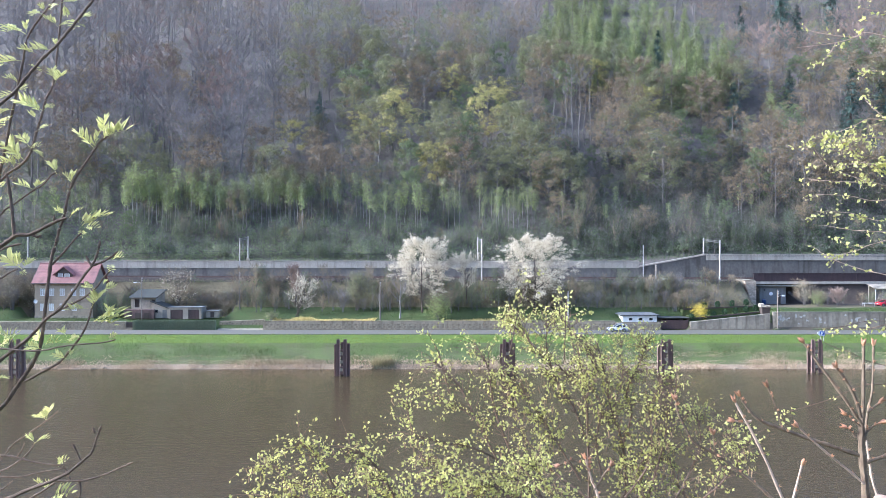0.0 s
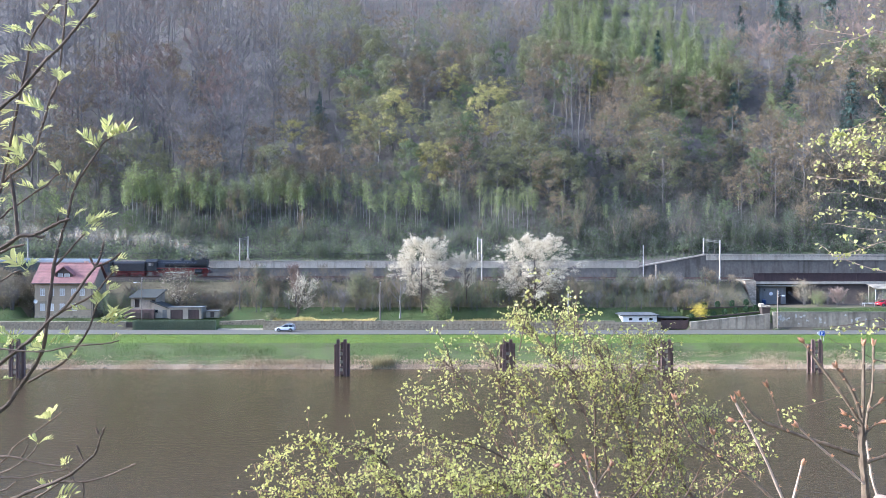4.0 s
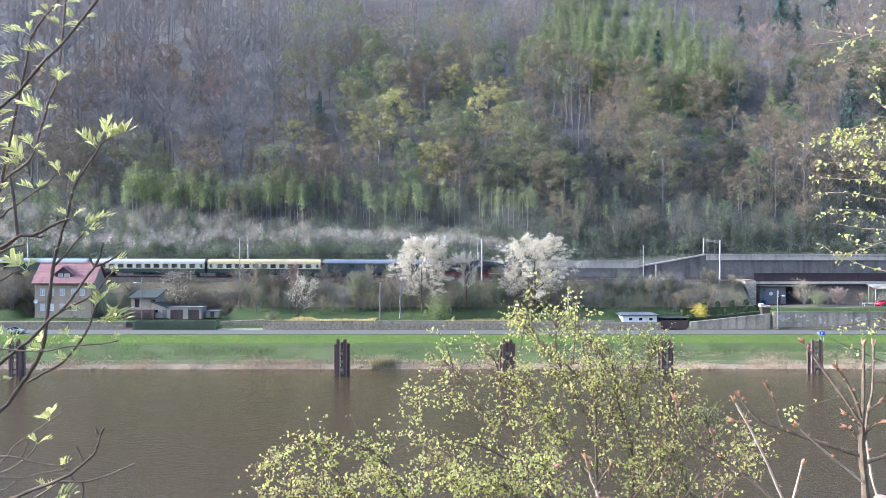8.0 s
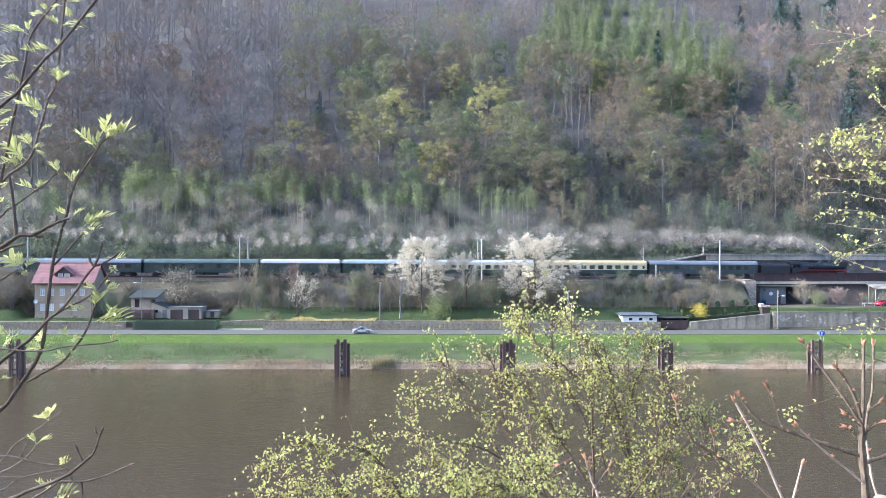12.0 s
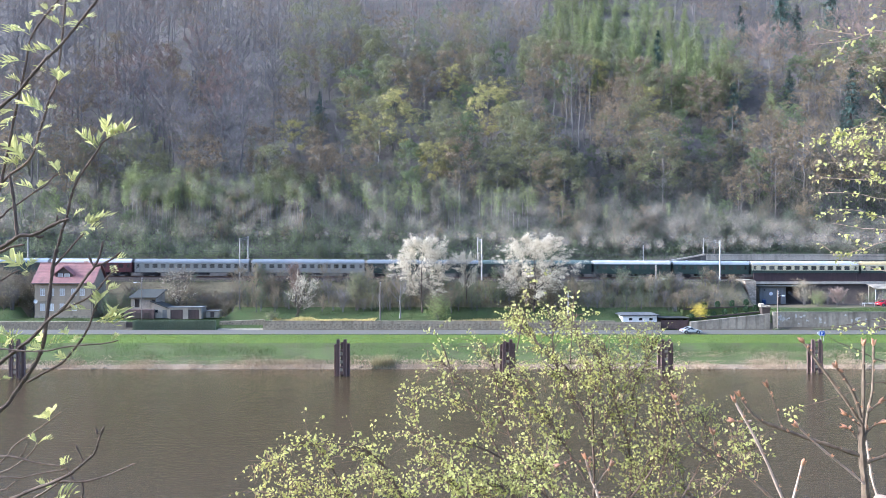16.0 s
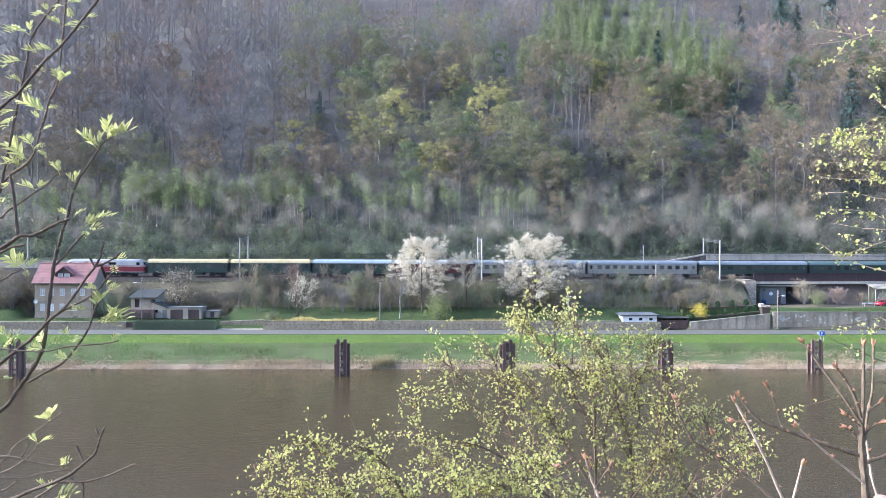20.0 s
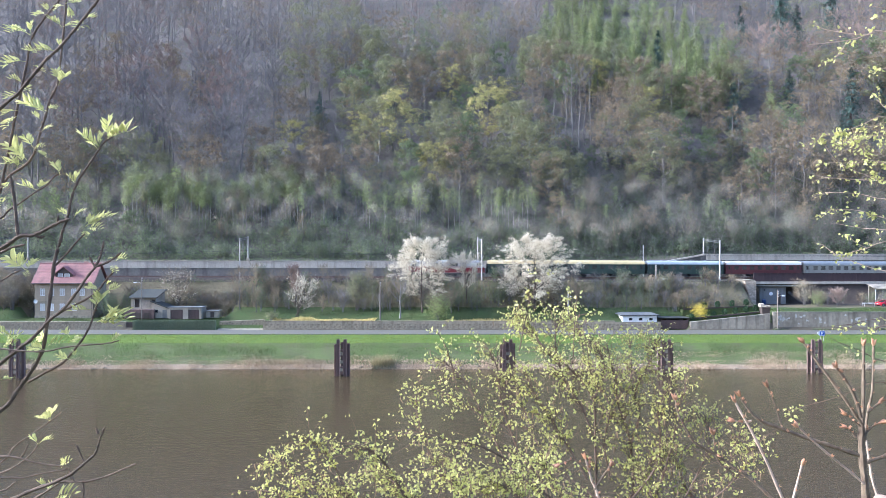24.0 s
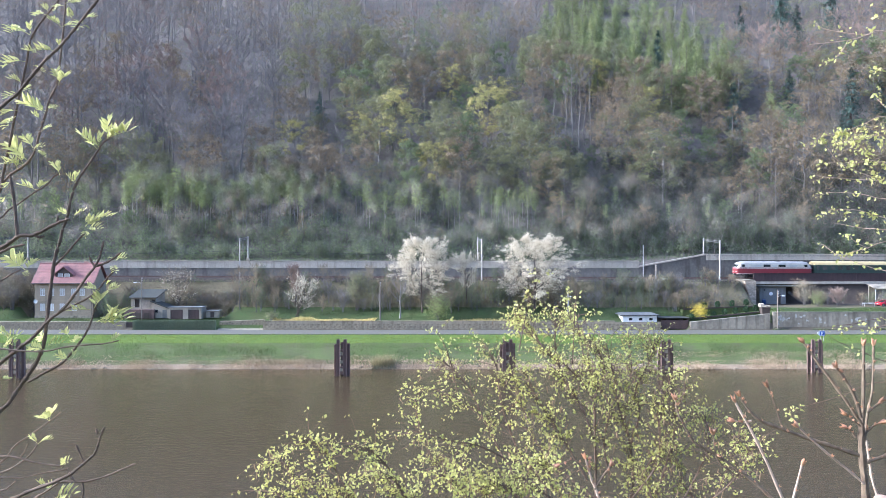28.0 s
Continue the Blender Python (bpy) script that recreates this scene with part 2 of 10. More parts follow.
# needle green made bluer and lighter, haze mixed into the colour
M_LEAF_FIR = mat("fir_needles", (0.105, 0.145, 0.115), (0.08, 0.115, 0.09), scale=0.8, rough=0.85, bump=0.0, vary=0.12, island=0.1, spec=0.08)
M_BLOSSOM = mat("white_blossom", (0.76, 0.68, 0.51), (0.56, 0.495, 0.37), scale=0.6, rough=0.9, bump=0.0, vary=0.06, island=0.10, translucent=0.5, spec=0.1)
M_BLOSSOMDULL = mat("faded_blossom", (0.48, 0.41, 0.26), (0.35, 0.30, 0.20), scale=0.6, rough=0.8, bump=0.0, vary=0.1, island=0.25, translucent=0.25, spec=0.08)
M_YELLOW = mat("forsythia_yellow", (0.78, 0.60, 0.07), (0.64, 0.49, 0.07), scale=0.8, rough=0.8, bump=0.0, vary=0.05, island=0.25, translucent=0.3, spec=0.08)
M_HEDGE = mat("hedge_leaves", (0.185, 0.21, 0.125), (0.14, 0.16, 0.10), scale=2, rough=0.8, bump=0.5, island=0.35, spec=0.08)


# ---- mesh helpers ----
class Geo:
    """Vertices and faces of one mesh."""

    def __init__(self):
        self.v, self.f = [], []

    def add(self, verts, faces):
        k = len(self.v)
        self.v.extend(tuple(p) for p in verts)
        self.f.extend(tuple(i + k for i in q) for q in faces)
        return self

    def box(self, x0, x1, y0, y1, z0, z1, b=0.0):
        """A box; b: width of its chamfered edges."""
        if not b:
            v = [(x, y, z) for x in (x0, x1) for y in (y0, y1) for z in (z0, z1)]
            return self.add(v, [(0, 1, 3, 2), (4, 6, 7, 5), (0, 4, 5, 1), (2, 3, 7, 6), (0, 2, 6, 4), (1, 5, 7, 3)])
        c, h = ((x0 + x1) / 2, (y0 + y1) / 2, (z0 + z1) / 2), ((x1 - x0) / 2, (y1 - y0) / 2, (z1 - z0) / 2)
        b = min(b, min(h) * 0.9)
        bm = bmesh.new()
        for sx in (-1, 1):
            for sy in (-1, 1):
                for sz in (-1, 1):
                    for k in range(3):
                        d = [b, b, b]
                        d[k] = 0
                        bm.verts.new((c[0] + sx * (h[0] - d[0]), c[1] + sy * (h[1] - d[1]), c[2] + sz * (h[2] - d[2])))
        bmesh.ops.convex_hull(bm, input=bm.verts)
        bm.verts.index_update()
        self.add([v.co for v in bm.verts], [[v.index for v in q.verts] for q in bm.faces])
        bm.free()
        return self

    def tube(self, pts, radii, n=6, caps=True):
        """A round bar along points, with a radius at each."""
        pts = [Vector(p) for p in pts]
        k0 = len(self.v)
        for i, p in enumerate(pts):
            d = (pts[min(i + 1, len(pts) - 1)] - pts[max(i - 1, 0)]).normalized()
            a = d.orthogonal().normalized() if abs(d.z) > 0.95 else d.cross(Vector((0, 0, 1))).normalized()
            b = d.cross(a)
            for j in range(n):
                t = 2 * math.pi * j / n
                self.v.append(tuple(p + (a * math.cos(t) + b * math.sin(t)) * radii[i]))
        for i in range(len(pts) - 1):
            for j in range(n):
                q = k0 + i * n
                self.f.append((q + j, q + (j + 1) % n, q + n + (j + 1) % n, q + n + j))
        if caps:
            self.f.append(tuple(k0 + j for j in reversed(range(n))))
            self.f.append(tuple(k0 + (len(pts) - 1) * n + j for j in range(n)))
        return self

    def cyl(self, p0, p1, r, n=16, r1=None):
        return self.tube([p0, p1], [r, r if r1 is None else r1], n)

    def extrude(self, profile, a0, a1, axis="x", scale1=1.0):
        """A closed outline drawn out along an axis. The outline's two numbers are the other two axes in order."""
        n = len(profile)
        cx, cy = sum(p[0] for p in profile) / n, sum(p[1] for p in profile) / n

        def at(p, a, s):
            p = (cx + (p[0] - cx) * s, cy + (p[1] - cy) * s)
            return {"x": (a, p[0], p[1]), "y": (p[0], a, p[1]), "z": (p[0], p[1], a)}[axis]
        v = [at(p, a0, 1) for p in profile] + [at(p, a1, scale1) for p in profile]
        f = [(i, (i + 1) % n, n + (i + 1) % n, n + i) for i in range(n)]
        return self.add(v, f + [tuple(reversed(range(n))), tuple(range(n, 2 * n))])

    def loft(self, rings, close=True):
        n = len(rings[0])
        v = [p for r in rings for p in r]
        f = [(i * n + j, i * n + (j + 1) % n, (i + 1) * n + (j + 1) % n, (i + 1) * n + j) for i in range(len(rings) - 1) for j in range(n)]
        if close:
            f += [tuple(reversed(range(n))), tuple((len(rings) - 1) * n + j for j in range(n))]
        return self.add(v, f)

    def ball(self, c, r, n=10, m=6):
        rings = []
        for i in range(m + 1):
            t = math.pi * (i + 0.02) / (m + 0.04)
            rings.append([(c[0] + r[0] * math.sin(t) * math.cos(2 * math.pi * j / n), c[1] + r[1] * math.sin(t) * math.sin(2 * math.pi * j / n), c[2] + r[2] * math.cos(t)) for j in range(n)])
        return self.loft(rings)

    def weld(self):
        """Joins corners that meet and drops the faces between touching blocks."""
        seen, to = {}, []
        for p in self.v:
            to.append(seen.setdefault(tuple(round(c, 4) for c in p), len(seen)))
        faces = {}
        for q in self.f:
            q = tuple(to[i] for i in q)
            faces.setdefault(frozenset(q), []).append(q)
        self.v, self.f = list(seen), [k[0] for k in faces.values() if len(k) == 1]
        return self

    def mesh(self, name, material, smooth=False):
        me = bpy.data.meshes.new(name)
        me.from_pydata(self.v, [], self.f)
        me.materials.append(material)
        if smooth:
            me.shade_smooth()
            me.set_sharp_from_angle(angle=radians(40))
        me.update()
        return me


def part(name, geo, material, parent, label="", smooth=False, at=None):
    """One mesh object under a thing or a part (geo: a Geo, or a mesh to share)."""
    me = geo if isinstance(geo, bpy.types.Mesh) else geo.mesh(name, material, smooth)
    ob = new(name, me)
    ob.parent = parent
    if at is not None:
        ob.matrix_basis = at if isinstance(at, Matrix) else Matrix.Translation(at)
    return tagged(ob, label)


def thing(name, label, category, at=(0, 0, 0), group="", kind=""):
    """An Empty at a thing's base, to carry its parts."""
    ob = new(name)
    ob.empty_display_size = 0.3
    ob.matrix_basis = at if isinstance(at, Matrix) else Matrix.Translation(at)
    return tagged(ob, label, category, group, kind)


def solid(name, geo, material, label, category="", kind="", group="", at=None, smooth=False):
    """A thing that is one mesh."""
    ob = part(name, geo, material, None, label, smooth, at)
    return tagged(ob, "", category, group, kind)


def frange(a, b, step):
    n = max(1, int(round((b - a) / step)))
    return [a + (b - a) * i / n for i in range(n + 1)]


# ---- the valley: one sheet of ground across the river ----
WATER_Z, RAIL_Z = -4.9, 9.92
PROFILE = [(-400, 150), (-60, 42), (-8, 17.2), (-1.2, 14.95), (0.8, 14.8), (4, 12.4), (34, -5.2), (48, -8.5), (118, -8.5), (134, -6.0), (136.4, -4.95), (137.2, -4.5),
           (140, -3.2), (143.4, -1.78), (144.1, -1.17), (148.3, -0.05), (156.0, -0.05), (156.5, 1.45), (160, 2.3), (165, 3.6), (166.5, 4.2), (173.2, 9.0), (174.2, 9.3), (188.3, 9.3), (189.0, 12.8), (193, 13.4), (200, 17.5), (460, 197), (700, 260), (2600, 300)]


def profile_z(y):
    for (a, za), (b, zb) in zip(PROFILE, PROFILE[1:]):
        if y <= b:
            return za + (zb - za) * (y - a) / (b - a)
    return PROFILE[-1][1]


def ground_z(x, y):
    z = profile_z(y)
    if -46.5 < x < -36.2 and 156 < y < 161.5:
        return min(z, (y - 156) * 0.37 - 0.2)
    if 44.2 < x < 50.6 and 156 < y < 161.2:
        return -0.05
    if x > 68.0 and 156.4 < y < 179.2:
        return 3.4 + 0.5 * min(1, (y - 156.4) / 10) + 0.1 * noise.noise((x * 0.2, y * 0.2, 3.0))
    if y > 194:
        w = min(1, (y - 194) / 40)
        z += w * 5.0 * noise.noise((x * 0.012, y * 0.02, 0.3)) + w * 1.6 * noise.noise((x * 0.05, y * 0.05, 2.1))
        if x > 45:
            z += 1.4 * min(1, (x - 45) / 20) * max(0, 1 - (y - 194) / 10)
    elif 189 < y <= 194 and x > 45:
        z += 1.4 * min(1, (x - 45) / 20)
    elif 157 < y < 173 :
        z += 0.25 * noise.noise((x * 0.15, y * 0.2, 5.0))
        if -90 < x < -46:
            z = min(z, 1.75 + max(0, y - 166) * 0.3)
    elif 137 < y < 147.5:
        z += 0.16 * noise.noise((x * 0.25, y * 0.3, 7.0))
    elif -1 > y or 3 < y < 36:
        z += 0.4 * noise.noise((x * 0.2, y * 0.2, 9.0))
    return z


def build_ground():
    xs = frange(-2500, -260, 140) + frange(-250, -130, 8) + frange(-128, 128, 1.6) + frange(130, 250, 8) + frange(260, 2500, 140)
    ys = (frange(-400, -20, 40) + frange(-8, 8, 1.0) + frange(10, 46, 3) + frange(48, 130, 10) + frange(132, 136, 1) + frange(136.4, 148.3, 0.7) + [152.0, 156.0, 156.5] + frange(157.5, 173.2, 0.9)
          + [174.2, 176.5, 179.1, 179.4, 180.0, 188.3, 189.0, 191.0, 193.0] + frange(195, 420, 4) + frange(440, 700, 20) + [900, 1300, 1900, 2600])
    nx = len(xs)
    v = [(x, y, ground_z(x, y)) for y in ys for x in xs]
    f = [(j * nx + i, j * nx + i + 1, (j + 1) * nx + i + 1, (j + 1) * nx + i) for j in range(len(ys) - 1) for i in range(nx - 1)]
    me = bpy.data.meshes.new("ground")
    me.from_pydata(v, [], f)
    zones = [(-2, M_FOREST), (46, M_BANK), (136.4, M_MUD), (138.0, M_SHORE), (143.9, M_BANK), (148.3, M_GRASS), (156.4, M_MUD), (165.5, M_LAWN), (173.6, M_EMBANK), (188.4, M_BALLAST), (9999, M_FOREST)]
    for _, m in zones:
        me.materials.append(m)
    index = []
    for j in range(len(ys) - 1):
        mid = (ys[j] + ys[j + 1]) / 2
        index += [next(k for k, z in enumerate(zones) if mid < z[0])] * (nx - 1)
    me.polygons.foreach_set("material_index", index)
    me.shade_smooth()
    tagged(new("ground", me), "grassy river bank, railway embankment and leaf-strewn wooded valley side", "ground", kind="structure")


build_ground()
river = Geo().add([(-2500, 20, WATER_Z), (2500, 20, WATER_Z), (2500, 140, WATER_Z), (-2500, 140, WATER_Z)], [(0, 1, 2, 3)])
solid("water", river, water_mat(), "calm brown river with faint ripples", "river", "structure")
road = Geo()
for x in frange(-600, 600, 20)[:-1]:
    road.box(x, x + 20, 148.35, 155.95, -0.4, 0.03)
solid("road", road, M_ASPHALT, "grey asphalt road along the river bank", "road", "structure")


# ---- the railway: two tracks, turned a little from the river ----
TRACK_TURN = math.atan(0.04)
TRACK = pose(0, 179.0, 0, 0, 0.24, math.degrees(TRACK_TURN))        # x along the near track


def track(name, off):
    root = thing(name, "railway track with rusty rails on timber sleepers", "railway track", TRACK @ Matrix.Translation((0, off, RAIL_Z - 0.17)), kind="structure")
    for s in (-0.75, 0.75):
        g = Geo()
        prof = [(s - 0.07, 0), (s + 0.07, 0), (s + 0.02, 0.03), (s + 0.035, 0.14), (s + 0.035, 0.17), (s - 0.035, 0.17), (s - 0.035, 0.14), (s - 0.02, 0.03)]
        g.extrude(prof, -700, 700)
        part("rail", g, M_RAIL, root)
    sl = Geo().box(-0.13, 0.13, -1.3, 1.3, -0.15, 0.01, 0.02).mesh("sleeper", M_SLEEPER)
    near = 290 if off == 0 else 0
    for i in range(near):
        part("sleeper", sl, None, root, at=(-95 + i * 0.66, 0, 0))
    more = Geo()
    for i in range(-120, 410):
        if not 0 <= i < near:
            more.box(-95.13 + i * 0.66, -94.87 + i * 0.66, -1.3, 1.3, -0.15, 0.01)
    tagged(part("more_sleepers", more, M_SLEEPER, root), kind="stuff")
    return root


track("track_1", 0)
track("track_2", 4.2)
for off in (0, 4.2):
    bed = Geo().extrude([(off - 2.9, RAIL_Z - 1.3), (off + 2.05, RAIL_Z - 1.3), (off + 1.55, RAIL_Z - 0.2), (off - 1.55, RAIL_Z - 0.2)], -700, 700)
    solid("ballast_bed", bed, M_BALLAST, "brown crushed stone ballast under the rails", "ballast", "structure", at=TRACK)


def wall_behind():
    """Sooty retaining wall behind the tracks with a pale parapet; it steps up past the ramp."""
    low = Geo().box(-700, 48, 188.2, 189.2, 9.0, 11.85)
    solid("wall_low", low, M_DARKWALL, "sooty dark retaining wall beside the railway", "retaining wall", "structure")
    x = -120.0
    k = thing("parapet", "pale weathered concrete parapet above the retaining wall", "parapet", kind="structure")
    while x < 48:
        w = 5.2
        part("panel", Geo().box(x + 0.02, min(x + w, 48) - 0.02, 188.05, 188.6, 11.85, 13.45, 0.03), M_COPING, k)
        part("coping", Geo().box(x + 0.015, min(x + w, 48) - 0.015, 187.97, 188.7, 13.45, 13.62, 0.03), M_COPING, k)
        x += w
    part("panel", Geo().box(-700, -120, 188.05, 188.6, 11.85, 13.55), M_COPING, k)
    ramp = Geo().extrude([(48, 9.0), (64.5, 9.0), (64.5, 15.0), (48, 12.0)], 188.2, 189.4, "y")
    solid("wall_ramp", ramp, M_DARKWALL, "dark retaining wall rising along a ramp", "retaining wall", "structure")
    rc = Geo().extrude([(48, 12.0), (64.5, 15.0), (64.5, 15.35), (48, 12.35)], 188.0, 189.5, "y")
    solid("ramp_coping", rc, M_COPING, "sloping pale coping of the ramp wall", "coping", "structure")
    solid("wall_high", Geo().box(64.5, 700, 188.2, 189.4, 9.0, 13.75), M_DARKWALL, "tall sooty retaining wall with damp streaks", "retaining wall", "structure")
    k = thing("upper_parapet", "pale concrete parapet on the tall retaining wall", "parapet", kind="structure")
    x = 64.5
    while x < 126:
        part("panel", Geo().box(x + 0.02, x + 5.98, 188.05, 188.8, 13.75, 15.1, 0.03), M_COPING, k)
        part("coping", Geo().box(x + 0.015, x + 5.985, 187.95, 188.9, 15.1, 15.3, 0.03), M_COPING, k)
        x += 6
    part("panel", Geo().box(x, 700, 188.05, 188.8, 13.75, 15.3), M_COPING, k)


wall_behind()


# ---- trees: built once per kind, then placed ----
def skeleton(rng, h, spread, base, limbs, rise, trunk_r, lean=0.03):
    """Trunk and limb lines: list of (points, radii)."""
    top = Vector((rng.uniform(-1, 1) * lean * h, rng.uniform(-1, 1) * lean * h, h))
    tp, tr = [], []
    for i in range(7):
        s = i / 6
        w = Vector((rng.uniform(-1, 1), rng.uniform(-1, 1), 0)) * 0.012 * h * (1 if 0 < i else 0)
        tp.append(top * s + w)
        tr.append(trunk_r * (1 - 0.93 * s) * (1.25 if i == 0 else 1))
    lines = [(tp, tr)]

    def at(s):
        k = min(5, int(s * 6))
        return tp[k].lerp(tp[k + 1], s * 6 - k)
    for i in range(limbs):
        s = base + (0.97 - base) * (i + rng.random()) / limbs
        a = i * 2.4 + rng.uniform(-0.5, 0.5)
        ln = spread * rng.uniform(0.7, 1.1) * (math.sin(math.pi * min(1, 0.22 + 0.78 * (s - base) / (1 - base) * 0.95)) * 0.8 + 0.2)
        p0 = at(s)
        up = rise * rng.uniform(0.7, 1.3)
        d = Vector((math.cos(a), math.sin(a), up)).normalized()
        p1 = p0 + d * ln * 0.5 + Vector((0, 0, 0.05 * ln))
        p2 = p0 + d * ln + Vector((rng.uniform(-.1, .1) * ln, rng.uniform(-.1, .1) * ln, 0.16 * ln))
        r = trunk_r * (1 - s * 0.9) * 0.5
        lines.append(([p0, p1, p2], [r, r * 0.6, r * 0.15]))
    return lines


def tri_cloud(rng, centres, count, spread, size, droop=0.0, flat=1.0, heart=None, reach=None):
    """Small leaves or clumps, a triangle each, scattered round points; they lie along the surface of a crown round heart."""
    n = count
    c = np.array(centres)[rng.integers(0, len(centres), n)]
    p = c + rng.normal(0, 1, (n, 3)) * np.array([spread, spread, spread * flat]) - np.array([0, 0, droop]) * rng.random((n, 1))
    face = rng.normal(0, 1, (n, 3))
    face /= np.linalg.norm(face, axis=1)[:, None]
    if heart is not None:
        out = (p - np.array(heart)) / np.array(reach)
        out /= np.linalg.norm(out, axis=1)[:, None] + 1e-6
        face = face * 0.55 + out + np.array([0, 0, 0.3])
        face /= np.linalg.norm(face, axis=1)[:, None]
    a = np.cross(face, rng.normal(0, 1, (n, 3)))
    a /= np.linalg.norm(a, axis=1)[:, None]
    b = np.cross(face, a)
    s = size * rng.uniform(0.6, 1.4, (n, 1))
    v = np.stack([p - a * s * 0.6, p + a * s * 0.6 + b * s * 0.25, p + b * s * 0.9], 1).reshape(-1, 3)
    return v


def clump_cloud(rng, centres, count, radius, size, heart, reach):
    """A crown of rounded clumps: leaves on the skin of a clump round each centre, lying along it."""
    n = count
    c = np.array(centres)
    r = radius * rng.uniform(0.6, 1.3, len(c))
    k = rng.integers(0, len(c), n)
    d = rng.normal(0, 1, (n, 3))
    d /= np.linalg.norm(d, axis=1)[:, None]
    d[:, 2] = np.where(rng.random(n) < 0.6, np.abs(d[:, 2]), d[:, 2])
    p = c[k] + d * (r[k] * rng.uniform(0.55, 1.12, n))[:, None] * np.array([1, 1, 0.72])
    out = (p - np.array(heart)) / np.array(reach)
    out /= np.linalg.norm(out, axis=1)[:, None] + 1e-6
    face = d * 0.9 + out * 0.45 + rng.normal(0, 0.32, (n, 3)) + np.array([0, 0, 0.2])
    face /= np.linalg.norm(face, axis=1)[:, None]
    a = np.cross(face, rng.normal(0, 1, (n, 3)))
    a /= np.linalg.norm(a, axis=1)[:, None]
    b = np.cross(face, a)
    s = size * rng.uniform(0.6, 1.4, (n, 1))
    return np.stack([p - a * s * 0.6, p + a * s * 0.6 + b * s * 0.25, p + b * s * 0.9], 1).reshape(-1, 3)


def sliver_cloud(rng, starts, dirs, count, length, width):
    """Fine twigs: long thin triangles from points on the limbs."""
    k = rng.integers(0, len(starts), count)
    p, d = np.array(starts)[k], np.array(dirs)[k]
    d = d + rng.normal(0, 0.55, (count, 3)) + np.array([0, 0, 0.35])
    d /= np.linalg.norm(d, axis=1)[:, None]
    w = np.cross(d, rng.normal(0, 1, (count, 3)))
    w /= np.linalg.norm(w, axis=1)[:, None]
    ln = length * rng.uniform(0.4, 1.3, (count, 1))
    return np.stack([p - w * width, p + w * width, p + d * ln], 1).reshape(-1, 3)


def cloud_mesh(name, verts, material):
    me = bpy.data.meshes.new(name)
    n = len(verts) // 3
    me.vertices.add(n * 3)
    me.vertices.foreach_set("co", np.asarray(verts, dtype=np.float32).ravel())
    me.loops.add(n * 3)
    me.loops.foreach_set("vertex_index", np.arange(n * 3, dtype=np.int32))
    me.polygons.add(n)
    me.polygons.foreach_set("loop_start", np.arange(0, n * 3, 3, dtype=np.int32))
    me.materials.append(material)
    me.update(calc_edges=True)
    return me


def tree_kind(seed, h, spread, base, limbs, rise, trunk_r, bark, twig=None, twigs=0, leaf=None, leaves=0, size=0.3, scatter=0.6, droop=0.0, twig_len=1.6, twig_w=0.03, stems=1, subs=0, clump=0.0):
    """Meshes of one kind of tree: (trunk, list of crown parts)."""
    rng, nrng = random.Random(seed), np.random.default_rng(seed)
    g, starts, dirs, tips, ends = Geo(), [], [], [], []
    for k in range(stems):
        off = Vector((rng.uniform(-1, 1), rng.uniform(-1, 1), 0)) * (0.12 * spread if stems > 1 else 0)
        for i, (pts, rad) in enumerate(skeleton(rng, h * rng.uniform(0.85, 1) if stems > 1 else h, spread, base, limbs, rise, trunk_r, 0.03 if stems == 1 else 0.16)):
            pts = [p + off for p in pts]
            g.tube(pts, rad, 6 if i == 0 else 4, False)
            if i == 0:
                for s in frange(max(base, 0.5), 1.0, 0.08):
                    q = min(5, int(s * 6))
                    p = pts[q].lerp(pts[q + 1], s * 6 - q)
                    starts.append(tuple(p)), dirs.append((0, 0, 1)), tips.append(tuple(p))
                ends.append(tuple(pts[6]))
            else:
                d = (pts[2] - pts[0]).normalized()
                for s in (0.35, 0.5, 0.65, 0.8, 0.9, 1.0):
                    p = pts[0].lerp(pts[1], s * 2) if s <= 0.5 else pts[1].lerp(pts[2], s * 2 - 1)
                    starts.append(tuple(p)), dirs.append(tuple(d))
                    if s > 0.4:
                        tips.append(tuple(p))
                ends += [tuple(pts[1].lerp(pts[2], 0.35)), tuple(pts[2])]
                for k in range(subs):
                    s = rng.uniform(0.3, 0.95)
                    p = pts[0].lerp(pts[2], s)
                    d2 = (d + Vector((rng.uniform(-1, 1), rng.uniform(-1, 1), rng.uniform(-0.7, 0.9)))).normalized()
                    ln = (pts[2] - pts[0]).length * rng.uniform(0.25, 0.45)
                    g.tube([p, p + d2 * ln], [rad[1] * 0.5, 0.012], 3, False)
                    ends.append(tuple(p + d2 * ln * 0.9))
                    for q in (0.5, 0.8, 1.0):
                        tips.append(tuple(p + d2 * ln * q))
                        starts.append(tuple(p + d2 * ln * q)), dirs.append(tuple(d2))
    trunk = g.mesh("trunk", bark, True)
    crowns = []
    if twigs:
        crowns.append(("branchwork", cloud_mesh("branchwork", sliver_cloud(nrng, starts, dirs, twigs, twig_len, twig_w), twig)))
    if leaves and clump:
        crowns.append(("crown", cloud_mesh("crown", clump_cloud(nrng, ends, leaves, clump, size, (0, 0, h * (0.42 + 0.3 * base)), (spread, spread, h * 0.45)), leaf)))
    elif leaves:
        crowns.append(("crown", cloud_mesh("crown", tri_cloud(nrng, tips, leaves, scatter, size, droop, heart=(0, 0, h * (0.42 + 0.3 * base)), reach=(spread, spread, h * 0.45)), leaf)))
    return trunk, crowns


